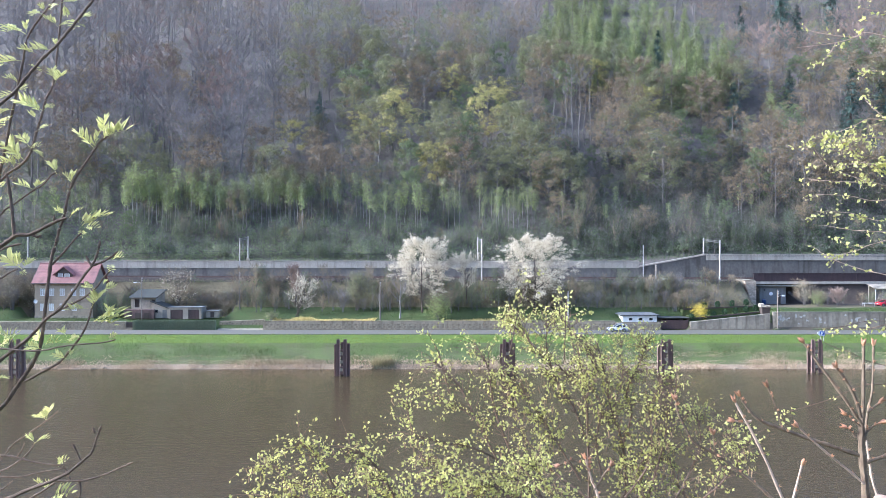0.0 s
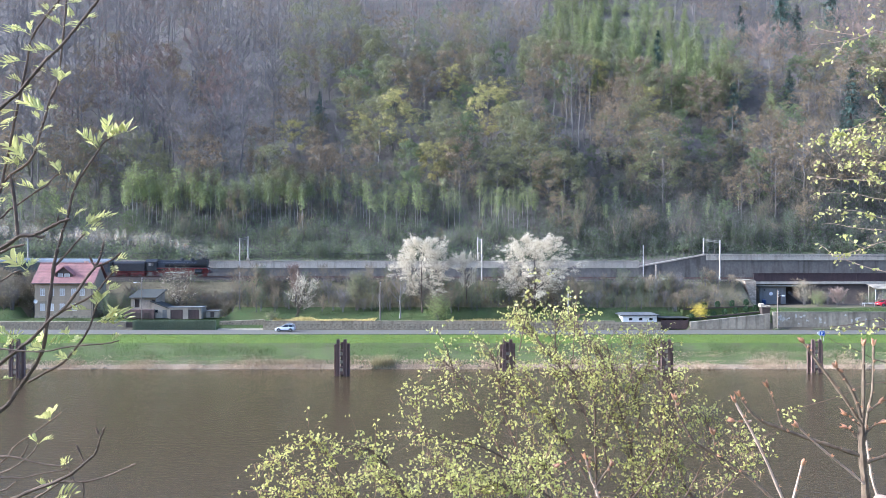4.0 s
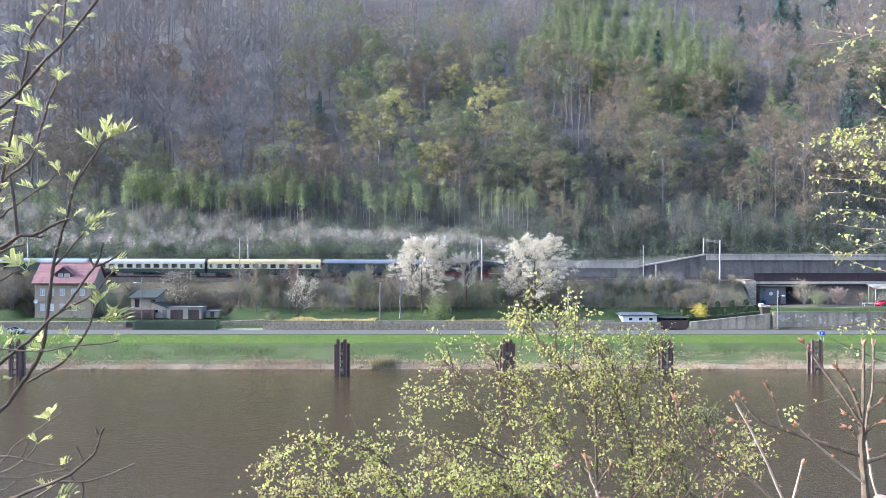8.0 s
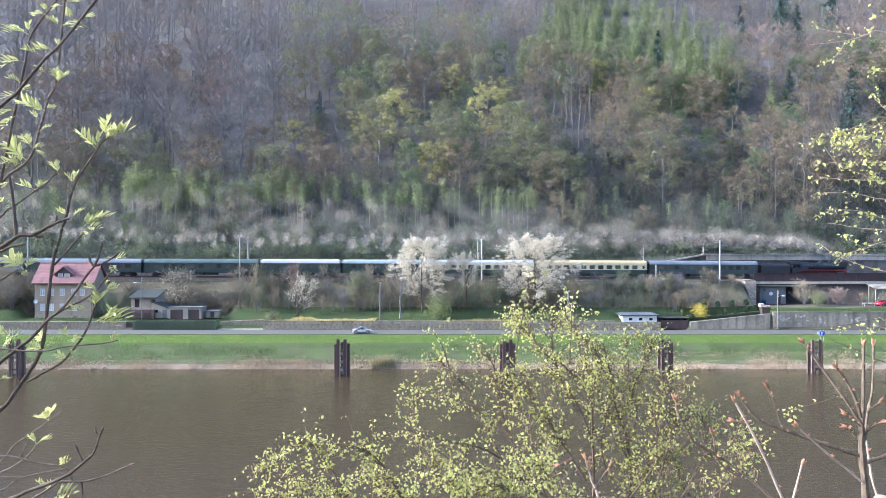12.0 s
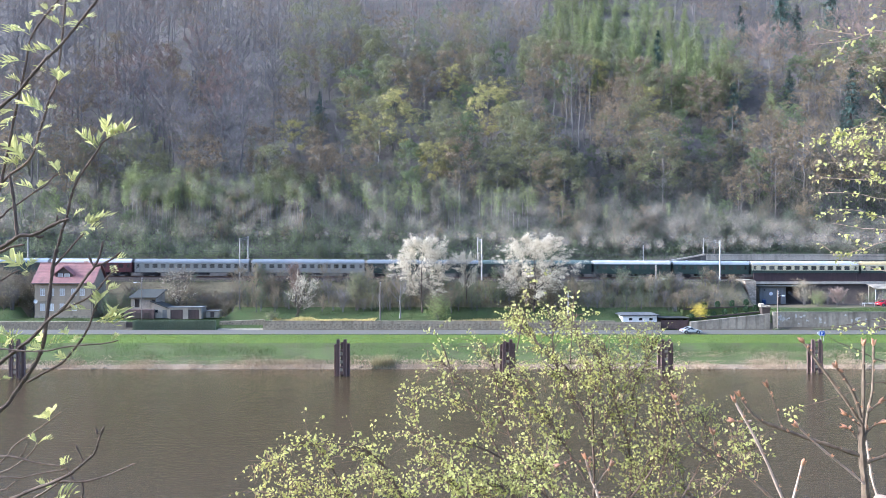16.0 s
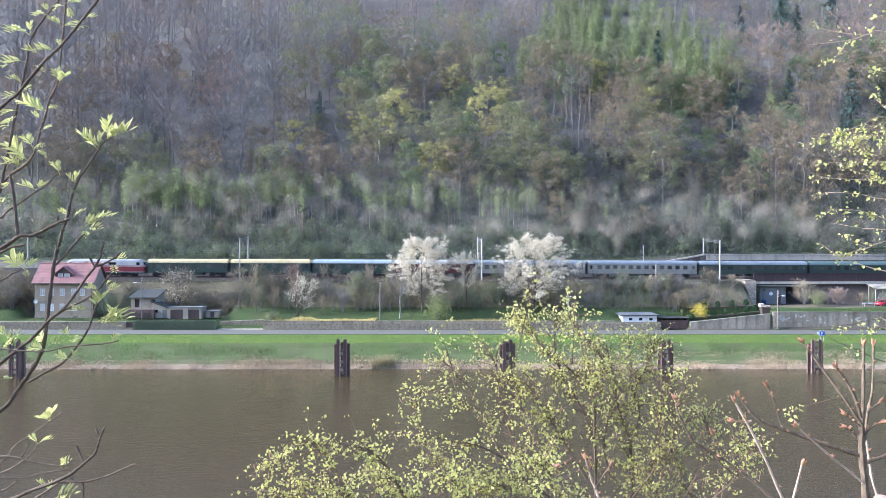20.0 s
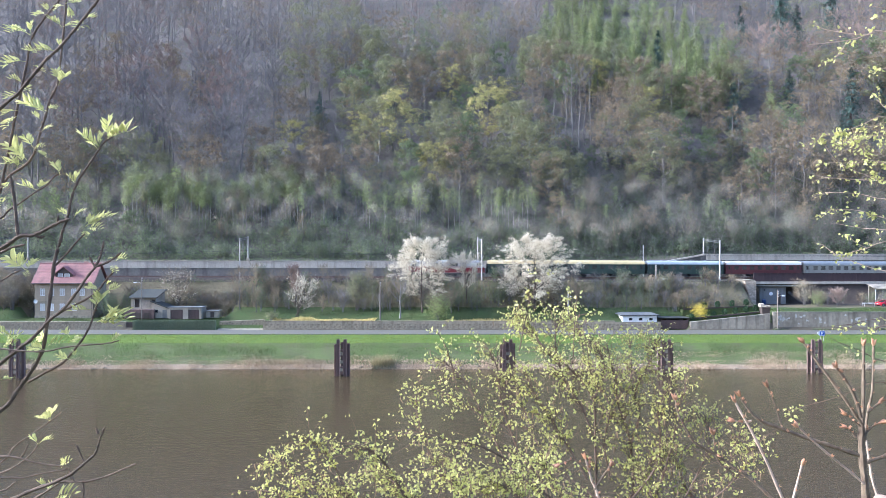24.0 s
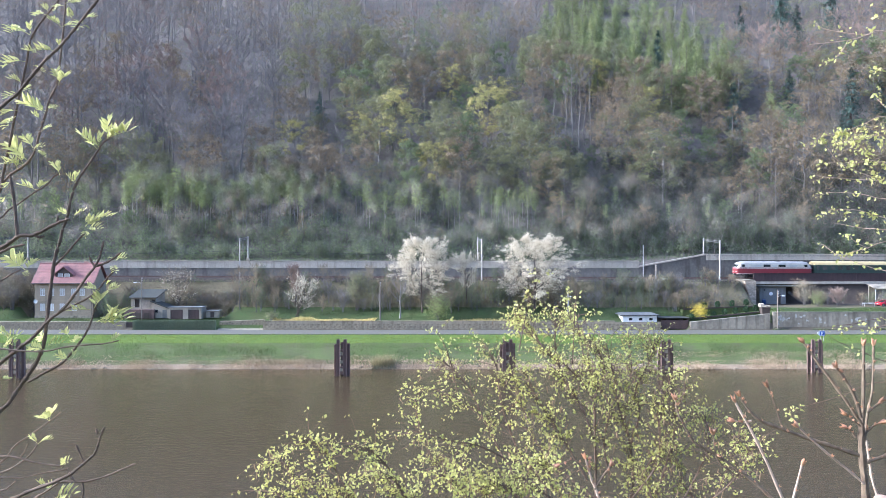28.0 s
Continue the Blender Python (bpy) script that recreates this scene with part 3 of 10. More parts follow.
def conifer_kind(seed, h, spread, bark, leaf, leaves, size, droop, scatter=0.3):
    rng, nrng = random.Random(seed), np.random.default_rng(seed)
    g = Geo().tube([(0, 0, 0), (0.02 * h * rng.uniform(-1, 1), 0, h * 0.5), (0, 0, h)], [h * 0.013, h * 0.008, 0.02], 6, False)
    pts = []
    for k in range(17):
        s = 0.1 + 0.88 * (k + rng.uniform(-.5, .5) * (k < 16)) / 16
        r = spread * (1 - s) ** 0.85 + 0.15
        m = 6 if s < 0.7 else 4
        for j in range(m):
            a = j * 2 * math.pi / m + k * 0.7 + rng.uniform(-.2, .2)
            rr = r * rng.uniform(0.55, 1.2)
            tip = Vector((math.cos(a) * rr, math.sin(a) * rr, h * s - droop * rr + rng.uniform(-.4, .4)))
            g.tube([(0, 0, h * s), tip], [0.05, 0.015], 3, False)
            for q in (0.35, 0.55, 0.72, 0.88, 1.0):
                pts.append(tuple(Vector((0, 0, h * s)).lerp(tip, q)))
    trunk = g.mesh("trunk", bark, True)
    return trunk, [("crown", cloud_mesh("crown", tri_cloud(nrng, pts, leaves, scatter, size, 0.3, 1.3, heart=(0, 0, h * 0.35), reach=(spread, spread, h)), leaf))]


def plant(kind, name, label, category, x, y, turn=0.0, s=1.0, z=None, group="", sz=None):
    root = thing(name, label, category, Matrix.LocRotScale((x, y, (ground_z(x, y) if z is None else z) - 0.1), Euler((0, 0, turn)), (s, s, sz or s)), group)
    trunk, crowns = kind
    part("trunk", trunk, None, root)
    for nm, me in crowns:
        tagged(part(nm, me, None, root), kind="stuff")
    return root


BARE = [tree_kind(11 + i, 20 + i, 5.2 + 0.3 * i, 0.54, 18, 0.9, 0.22, M_BARK, M_TWIG, 2100, None, 0, twig_len=1.3, twig_w=0.026, subs=3) for i in range(5)]
RUSTY = [tree_kind(31 + i, 17 + i, 5.6, 0.34, 18, 0.8, 0.2, M_BARK, M_TWIGRUST, 2300, None, 0, twig_len=1.2, twig_w=0.03, subs=3) for i in range(3)]
OLIVE = [tree_kind(41 + i, 15 + i, 6.5, 0.16, 19, 0.5, 0.2, M_BARK, M_TWIG, 250, M_LEAF_OLIVE, 3600, 0.29, twig_len=1.4, twig_w=0.024, subs=2, clump=1.25) for i in range(4)]
GOLD = [tree_kind(45 + i, 15 + i, 6.4, 0.22, 19, 0.5, 0.2, M_BARK, M_TWIG, 250, M_LEAF_GOLD, 3600, 0.28, twig_len=1.4, twig_w=0.024, subs=2, clump=1.15) for i in range(2)]
BRONZE = [tree_kind(51 + i, 15 + i, 6.3, 0.18, 19, 0.5, 0.2, M_BARK, M_TWIG, 600, M_LEAF_BRONZE, 2800, 0.27, twig_len=1.4, twig_w=0.024, subs=2, clump=1.2) for i in range(3)]
FRESH = [tree_kind(61 + i, 13 + i, 4.8, 0.18, 17, 0.6, 0.15, M_BARK, M_TWIG, 150, M_LEAF_FRESH, 2400, 0.30, twig_len=1.2, subs=1, clump=1.2) for i in range(4)]
BIRCH = [tree_kind(71 + i, 11 + 0.8 * i, 1.7, 0.44, 16, 1.5, 0.10, M_BARKPALE, M_TWIG, 120, M_LEAF_BIRCH, 470, 0.24, 0.42, 0.4, twig_len=1.2, twig_w=0.02) for i in range(4)]
LARCH = [conifer_kind(81 + i, 15 + 2 * i, 4.6, M_BARK, M_LEAF_LARCH, 1500, 0.40, -0.1, 0.5) for i in range(3)]
FIR = [conifer_kind(91 + i, 18 + 2 * i, 6.0, M_BARKDARK, M_LEAF_FIR, 2600, 0.42, 0.35) for i in range(2)]
SHRUB = [tree_kind(101 + i, 3.4, 1.6, 0.1, 6, 1.0, 0.05, M_BARK, M_TWIG, 50, M_LEAF_DARK if i % 2 else M_LEAF_FRESH, 420 if i % 2 else 360, 0.15, 0.42, twig_len=0.9, twig_w=0.018, stems=3) for i in range(4)]
BRUSH = [tree_kind(111 + i, 3.6, 1.7, 0.1, 6, 1.2, 0.05, M_BARK, [M_BRUSHTWIG, M_DRYVINE, M_BRUSHTWIG, M_TWIG][i], 330, M_LEAF_OLIVE, 90, 0.15, 0.4, twig_len=1.2, twig_w=0.018, stems=3) for i in range(4)]
IVY_SHADE = [tree_kind(131 + i, 3.4, 1.7, 0.1, 6, 1.0, 0.05, M_BARK, M_TWIG, 40, M_LEAF_IVY_SHADE, 420, 0.15, 0.42, twig_len=0.9, twig_w=0.018, stems=3) for i in range(2)]
DEADPOLE = [tree_kind(121 + i, 19, 2.2, 0.72, 6, 1.2, 0.15, M_BARK, M_TWIG, 140, None, 0, twig_len=1.3) for i in range(2)]

KINDS = {
    "bare": (BARE, "bare_tree", "bare greyish-brown deciduous tree on the wooded slope", "tree", "bare trees of the slope"),
    "rusty": (RUSTY, "reddish_tree", "tree with reddish-brown bare twigs on the slope", "tree", "reddish bare trees of the slope"),
    "olive": (OLIVE, "leafing_tree", "broad tree with yellowish-green young leaves", "tree", "leafing trees of the slope"),
    "gold": (GOLD, "golden_tree", "round tree in bright yellowish young leaf", "tree", "golden-green trees of the slope"),
    "bronze": (BRONZE, "budding_tree", "broad tree with bronze-brown opening buds", "tree", "budding trees of the slope"),
    "fresh": (FRESH, "green_tree", "tree in fresh green spring leaf", "tree", "green trees of the slope"),
    "birch": (BIRCH, "birch_tree", "slender young birch in light green leaf", "birch", "birches at the slope's foot"),
    "larch": (LARCH, "larch_tree", "light green larch with soft new needles", "larch", "larches of the plantation"),
    "fir": (FIR, "fir_tree", "dark green fir tree among bare trees", "fir", "firs of the slope"),
    "pole": (DEADPOLE, "pale_tree", "tall pale-stemmed tree with a thin crown", "tree", "pale-stemmed trees of the slope"),
    "ivy": (IVY_SHADE, "shrub", "ivy-covered shrub at the wooded slope's foot, green darkened to imitate shade", "shrub", "undergrowth shrubs"),
    "shrub": (SHRUB, "shrub", "low green shrub at the foot of the wooded slope", "shrub", "undergrowth shrubs"),
}
FAR_TREES = []          # those too far up the slope to be told apart: joined at the end


def put(key, rng, x, y, s=1.0, sz=None):
    kinds, name, label, cat, group = KINDS[key]
    kind, turn, s = kinds[rng.randrange(len(kinds))], rng.uniform(0, 6.28), s * rng.uniform(0.85, 1.12)
    if y > 285 and key not in ("larch", "fir"):
        FAR_TREES.append((kind, Matrix.LocRotScale((x, y, ground_z(x, y) - 0.1), Euler((0, 0, turn)), (s, s, s))))
    else:
        plant(kind, name, label, cat, x, y, turn, s, group=group, sz=sz)


def join_far(trees, name, label, category, keep=0.8):
    """Many trees or shrubs in one mesh, their crowns thinned to a share of the leaves."""
    cache, cos, loops, totals, mats, index, base = {}, [], [], [], [], [], 0
    for (trunk, crowns), m in trees:
        for me in [trunk] + [c[1] for c in crowns]:
            if me.name not in cache:
                co = np.empty(len(me.vertices) * 3, dtype=np.float32)
                me.vertices.foreach_get("co", co)
                lv = np.empty(len(me.loops), dtype=np.int32)
                me.loops.foreach_get("vertex_index", lv)
                lt = np.empty(len(me.polygons), dtype=np.int32)
                me.polygons.foreach_get("loop_total", lt)
                if me.materials[0] not in mats:
                    mats.append(me.materials[0])
                if me is not trunk:
                    k = int(len(lt) * keep)
                    lv, lt, co = lv[:3 * k], lt[:k], co[:9 * k]
                cache[me.name] = co.reshape(-1, 3), lv, lt, mats.index(me.materials[0])
            co, lv, lt, k = cache[me.name]
            a = np.array(m)
            cos.append(co @ a[:3, :3].T + a[:3, 3])
            loops.append(lv + base)
            totals.append(lt)
            index.append(np.full(len(lt), k, dtype=np.int32))
            base += len(co)
    cos, loops, totals, index = (np.concatenate(q) for q in (cos, loops, totals, index))
    me = bpy.data.meshes.new(name)
    me.vertices.add(len(cos))
    me.vertices.foreach_set("co", cos.astype(np.float32).ravel())
    me.loops.add(len(loops))
    me.loops.foreach_set("vertex_index", loops.astype(np.int32))
    me.polygons.add(len(totals))
    me.polygons.foreach_set("loop_start", np.concatenate([[0], np.cumsum(totals)[:-1]]).astype(np.int32))
    for q in mats:
        me.materials.append(q)
    me.polygons.foreach_set("material_index", index)
    me.update(calc_edges=True)
    tagged(new(name, me), label, category, kind="stuff")


GOLDEN = [(-46, 238, 1.0), (-15, 239, 1.25), (-3, 223, 0.95), (3, 264, 1.1), (14, 243, 1.25), (54, 268, 1.2), (68, 253, 1.0), (20, 262, 0.9), (-26, 246, 0.9)]
FIRS = [(97, 256, 0.9), (134, 252, 0.95), (128, 246, 0.6), (146, 256, 0.85), (121, 268, 0.8), (142, 323, 1.1), (150, 325, 1.0), (155, 351, 1.2), (128, 330, 0.9), (172, 340, 1.2), (84, 300, 0.8), (-42, 262, 0.55)]
POLES = [(39, 243, 1.3), (41, 244.5, 1.38), (43, 242, 1.25), (45, 244, 1.4), (47, 243.5, 1.3), (36, 250, 1.2), (78, 262, 1.25), (-6, 250, 1.1), (-22, 262, 1.2), (-44, 256, 1.2), (-40, 257, 1.25), (-63, 262, 1.2)]
MARKED = [("bronze", 30, 256, 1.15), ("bronze", 89, 236, 0.95), ("bronze", 119, 250, 1.05), ("fresh", 73, 234, 1.1), ("fresh", 80, 232, 0.9), ("larch", 30, 288, 1.25), ("larch", 112, 262, 0.75), ("olive", 60, 236, 1.0), ("bronze", 50, 232, 1.0)]


def forest():
    """The wooded slope: what grows where, by the way across (a: sideways per metre of distance) and up the slope."""
    rng = random.Random(5)
    apart = [(q[0], q[1], 8.0) for q in FIRS] + [(q[0], q[1], 4.5) for q in POLES + GOLDEN] + [(q[1], q[2], 4.5) for q in MARKED]
    y = 203.0
    while y < 440:
        step = 8.0 + (y - 200) * 0.016
        half = 0.60 * y + 6
        x = -half + rng.uniform(0, step)
        while x < half:
            px, py = x + rng.uniform(-.35, .35) * step, y + rng.uniform(-.4, .4) * step
            a, up = px / py, py - 200
            n1 = noise.noise((px * 0.018, py * 0.022, 4.0))
            n2 = noise.noise((px * 0.05, py * 0.05, 8.0))
            r = rng.random()
            if up < 10:
                key = "fresh" if r < 0.2 else "bronze" if r < 0.32 else None
                s = 0.6
            elif 0.125 < a + 0.02 * n1 < 0.375 and 82 - 115 * (a - 0.16) < up < 112 + 420 * (0.37 - a) and n2 > -0.4:
                key, s = ("larch" if r < 0.6 else "fresh" if r < 0.85 else "olive"), 0.8
            elif a > 0.34 and up > 78 or a > 0.25 and up > 110:
                key, s = ("rusty" if r < 0.55 else "fir" if r < 0.60 else "bronze" if r < 0.92 else "olive"), 0.95
            elif a < -0.2 and up > 25 or up > 120 and a < 0.16:
                key, s = ("bare" if r < 0.52 else "rusty" if r < 0.82 else "bronze" if r < 0.90 else "pole"), 0.95
            elif a > -0.25 and up < 125:
                key = "olive" if r < 0.40 + 0.3 * n1 else "bronze" if r < 0.68 else "fresh" if r < 0.86 else "bare" if r < 0.93 else "pole"
                s = 0.95
                if a > 0.12 and key in ("bare", "pole"):
                    key = "bronze"
                if a > 0.3 and key == "olive" and r < 0.3:
                    key = "bronze"
            else:
                key, s = ("bare" if r < 0.6 else "bronze" if r < 0.8 else "olive"), 0.9
            for fx, fy, room in apart:
                if fy - 24 < py < fy + 2 and abs(px - fx * py / fy) < room:
                    s *= 0.45
                    break
            if key:
                put(key, rng, px, py, s * (1.25 if up > 14 else 1.0))
            x += step * rng.uniform(0.85, 1.15)
        y += step * 0.92
    # a few trees that stand out
    for x, y, s in FIRS:
        put("fir", rng, x, y, s)
    for x, y, s in POLES:
        put("pole", rng, x, y, s)
    for x, y, s in GOLDEN:
        put("gold", rng, x, y, s)
    for i in range(78):
        a, q = 0.135 + 0.235 * rng.random(), rng.random()
        y = 281 - 105 * (a - 0.16) + q * 66 * (1.15 - 3.0 * (a - 0.135))
        put("larch", rng, a * y, y, rng.uniform(0.65, 1.05))
    for key, x, y, s in MARKED:
        put(key, rng, x, y, s)
    # young birches in a row along the foot
    for x0, x1, n, tall in ((-118, -89, 12, 0.85), (-87, -62, 34, 1.22), (-61, -36, 32, 1.12), (-34, -28, 4, 1.05), (-25, -10, 13, 1.0), (-8, -4, 4, 1.0), (0, 5, 4, 0.85), (9, 26, 14, 0.92), (30, 48, 5, 0.75), (60, 90, 5, 0.7)):
        for i in range(n):
            put("birch", rng, x0 + (x1 - x0) * (i + rng.random()) / n, 209 + rng.uniform(-3, 4), tall * rng.uniform(0.8, 1.05))
    # shrubs behind the wall; most on the right have shade painted into their green
    for i in range(290):
        x = -130 + i * 0.92 + rng.uniform(-1, 1)
        put("ivy" if x > 25 and rng.random() < 0.75 else "shrub", rng, x, rng.uniform(191.5, 206), rng.uniform(0.8, 1.6))
    join_far(FAR_TREES, "upper_woods", "dense mixed spring woods on the upper valley side", "woods", 0.42)
    thicket = []
    for i in range(270):
        y = 200 + 62 * rng.random() ** 1.4
        x = rng.uniform(-0.6, 0.6) * y
        s = rng.uniform(1.0, 2.1)
        thicket.append((rng.choice(SHRUB + BRUSH[:2]), Matrix.LocRotScale((x, y, ground_z(x, y) - 0.1), Euler((0, 0, rng.uniform(0, 6.28))), (s, s, s * rng.uniform(0.8, 1.3)))))
    # to the right, mostly shrubs whose leaf colour is darkened for shade
    for i in range(170):
        y = rng.uniform(194, 236)
        x = rng.uniform(0.14, 0.6) * y
        s = rng.uniform(1.0, 1.9)
        kind = rng.choice(IVY_SHADE + IVY_SHADE + SHRUB[:1] + BRUSH[:1])
        thicket.append((kind, Matrix.LocRotScale((x, y, ground_z(x, y) - 0.1), Euler((0, 0, rng.uniform(0, 6.28))), (s, s, s * rng.uniform(0.9, 1.6)))))
    join_far(thicket, "slope_thicket", "tangled green and brown thicket low on the slope", "thicket", 0.6)
    # knee-high growth and saplings over the whole slope
    nr = np.random.default_rng(17)
    m = 150000
    yy = 194 + 192 * nr.random(m) ** 1.9
    xx = nr.uniform(-0.6, 0.6, m) * yy
    zz = np.array([ground_z(a, b) for a, b in zip(xx, yy)])
    # growth on the right takes the darkened green, a painted shade
    far = xx / yy + nr.normal(0, 0.06, m) > 0.1
    half = np.arange(m) % 2 == 0
    for name, label, material, sel in (("undergrowth", "brown leafless undergrowth between the trees", M_UNDERGROWTH, half), ("green_undergrowth", "dull green undergrowth between the trees", M_LEAF_DARK, ~half & ~far), ("ivy", "ivy and bramble between the trees, green darkened to imitate shade", M_LEAF_IVY_SHADE, ~half & far)):
        n = int(sel.sum())
        c = np.stack([xx[sel], yy[sel], zz[sel] + nr.uniform(0.1, 1.6, n)], 1)
        tagged(new(name, cloud_mesh(name, tri_cloud(nr, c, n, 0.3, 0.34), material)), label, "undergrowth", kind="stuff")
    # herbs and young leaf on the lowest strip
    m = 90000
    yy = 190 + 48 * nr.random(m) ** 1.3
    xx = nr.uniform(-0.6, 0.6, m) * yy
    c = np.array([(a, b, ground_z(a, b) + 0.1 + 0.9 * q) for a, b, q in zip(xx, yy, nr.random(m))])
    # right-hand herbs get the shade-dark leaf colour
    far = xx / yy + nr.normal(0, 0.06, m) > 0.12
    for material, sel in ((M_LEAF_FRESH, ~far), (M_LEAF_IVY_SHADE, far)):
        tagged(new("slope_herbs", cloud_mesh("slope_herbs", tri_cloud(nr, c[sel], int(sel.sum()), 0.3, 0.24), material)), "green herbs and ground cover low on the wooded slope", "herbs", kind="stuff")


forest()


# ---- gardens, walls and buildings between road and railway ----
def spot(a, b, d):
    """The point d metres ahead of the eye, a sideways and b up for each metre of the way."""
    return Vector((a * d, d, 16.5 + b * d))


def window(root, x, y, z, w, h, frame_m=M_FRAME, cross=True, out=-1):
    """A framed window in a wall that faces the river; y is the wall's face."""
    fr = Geo()
    t = 0.09
    y0, y1 = y - 0.05, y + 0.08
    fr.box(x - w / 2, x - w / 2 + t, y0, y1, z, z + h).box(x + w / 2 - t, x + w / 2, y0, y1, z, z + h)
    fr.box(x - w / 2 + t, x + w / 2 - t, y0, y1, z, z + t).box(x - w / 2 + t, x + w / 2 - t, y0, y1, z + h - t, z + h)
    if cross:
        fr.box(x - 0.035, x + 0.035, y0 + 0.01, y1, z + t, z + h - t).box(x - w / 2 + t, x - 0.035, y0 + 0.01, y1, z + h * 0.66, z + h * 0.66 + 0.06).box(x + 0.035, x + w / 2 - t, y0 + 0.01, y1, z + h * 0.66, z + h * 0.66 + 0.06)
    win = part("window", fr, frame_m, root)
    part("pane", Geo().box(x - w / 2 + 0.03, x + w / 2 - 0.03, y + 0.02, y + 0.05, z + 0.03, z + h - 0.03), M_CURTAIN, win)
    part("sill", Geo().box(x - w / 2 - 0.08, x + w / 2 + 0.08, y - 0.12, y + 0.05, z - 0.07, z - 0.005, 0.015), M_PALE, win)
    return win


def holed_wall(x0, x1, z0, z1, y, holes, thick=0.35):
    g = Geo()
    xs = sorted({x0, x1, *[h[0] for h in holes], *[h[1] for h in holes]})
    zs = sorted({z0, z1, *[h[2] for h in holes], *[h[3] for h in holes]})
    for i in range(len(xs) - 1):
        for j in range(len(zs) - 1):
            mx, mz = (xs[i] + xs[i + 1]) / 2, (zs[j] + zs[j + 1]) / 2
            if not any(h[0] < mx < h[1] and h[2] < mz < h[3] for h in holes):
                g.box(xs[i], xs[i + 1], y, y + thick, zs[j], zs[j + 1])
    return g.weld()


def house():
    """The two-storey house with the red roof."""
    X0, X1, Y0, Y1 = -87.0, -74.6, 163.5, 170.0
    zb, ze, zr = 1.4, 9.35, 13.3
    root = thing("house", "two-storey grey plaster house with a red tiled roof", "house", ((X0 + X1) / 2, Y0, zb))
    ox, oy, oz = (X0 + X1) / 2, Y0, zb
    W = (X1 - X0) / 2
    ups = [-4.55, -2.6, -0.35, 2.1, 3.9]
    lows = [-4.5, -2.65, -0.35, 2.2]
    ww, wh = 1.05, 1.5
    holes = [(x - ww / 2, x + ww / 2, 5.15, 5.15 + wh) for x in ups] + [(x - ww / 2, x + ww / 2, 1.95, 1.95 + wh) for x in lows]
    part("front_wall", holed_wall(-W, W, 0, ze - oz, 0, holes), M_PLASTER, root)
    part("back_wall", Geo().box(-W, W, 6.15, 6.5, 0, ze - oz), M_PLASTER, root)
    for s in (-1, 1):
        g = Geo().extrude([(0.35, 0), (6.15, 0), (6.15, ze - oz), (3.25, zr - oz - 0.25), (0.35, ze - oz)], s * W, s * (W - 0.35))
        part("gable_wall", g, M_PLASTER, root)
    part("plinth", Geo().box(-W - 0.06, W + 0.06, -0.06, 0.0, 0, 0.9), M_CONCRETE, root)
    part("string_course", Geo().box(-W - 0.03, W + 0.03, -0.07, 0.0, 3.95, 4.15), M_PLASTER, root)
    for h in holes:
        window(root, (h[0] + h[1]) / 2, 0.06, h[2], ww, wh)
    # roof slopes laid with courses of tiles
    e0, e1 = Vector((0, -0.55, ze - oz - 0.25)), Vector((0, 3.25, zr - oz))
    roof = part("roof", Geo().extrude([(e0.y, e0.z), (e1.y, e1.z), (7.05, e0.z), (7.05, e0.z + 0.14), (e1.y, e1.z + 0.16), (e0.y, e0.z + 0.14)], -W - 0.45, W + 0.45), M_ROOFRED, root)
    courses = 14
    for i in range(courses):
        a, b = e0.lerp(e1, i / courses), e0.lerp(e1, (i + 1.08) / courses)
        g = Geo().extrude([(a.y, a.z + 0.14), (a.y, a.z + 0.18), (b.y, b.z + 0.155), (b.y, b.z + 0.14)], -W - 0.47, W + 0.47)
        part("tile_course", g, M_ROOFRED, roof)
    part("ridge", Geo().cyl((-W - 0.5, 3.25, zr - oz + 0.12), (W + 0.5, 3.25, zr - oz + 0.12), 0.14, 8), M_ROOFRED, roof)
    part("gutter", Geo().cyl((-W - 0.45, -0.62, ze - oz - 0.2), (W + 0.45, -0.62, ze - oz - 0.2), 0.08, 8), M_DARKSTEEL, roof)
    part("downpipe", Geo().cyl((W - 0.2, -0.1, 0.3), (W - 0.2, -0.1, ze - oz - 0.2), 0.05, 8), M_DARKSTEEL, root)
    # gabled dormer with a dark boarded front and grey roof slopes
    dz = 8.75
    front = [(-2.1, dz), (1.5, dz), (1.5, dz + 1.1), (-0.3, dz + 2.45), (-2.1, dz + 1.1)]
    d = part("dormer", Geo().extrude(front, 0.62, 3.0, "y"), M_WOODDARK, root, "dark boarded gable front")
    for sd in (-1, 1):
        ex = -0.3 + sd * 2.3
        slope = [(ex, 0.3, dz + 0.72), (-0.3, 0.3, dz + 2.5), (-0.3, 3.3, dz + 2.5), (ex, 3.3, dz + 0.72)]
        part("dormer_roof", Geo().add(slope + [(x, y, z + 0.14) for x, y, z in slope], [(0, 1, 2, 3), (4, 7, 6, 5), (0, 4, 5, 1), (1, 5, 6, 2), (2, 6, 7, 3), (3, 7, 4, 0)]), M_ROOFRED, d)
    for x in (-1.0, 0.4):
        part("dormer_window", Geo().box(x - 0.45, x + 0.45, 0.57, 0.63, dz + 0.3, dz + 1.05), M_CURTAIN, d)
        part("window_frame", Geo().box(x - 0.52, x - 0.45, 0.54, 0.62, dz + 0.25, dz + 1.1).box(x + 0.45, x + 0.52, 0.54, 0.62, dz + 0.25, dz + 1.1).box(x - 0.45, x + 0.45, 0.54, 0.62, dz + 1.05, dz + 1.1), M_FRAME, d)
    ch = part("chimney", Geo().box(2.6, 3.3, 3.6, 4.3, zr - oz - 1.4, zr - oz + 0.5, 0.02), M_BRICK, root)
    dish = Geo()
    rings = []
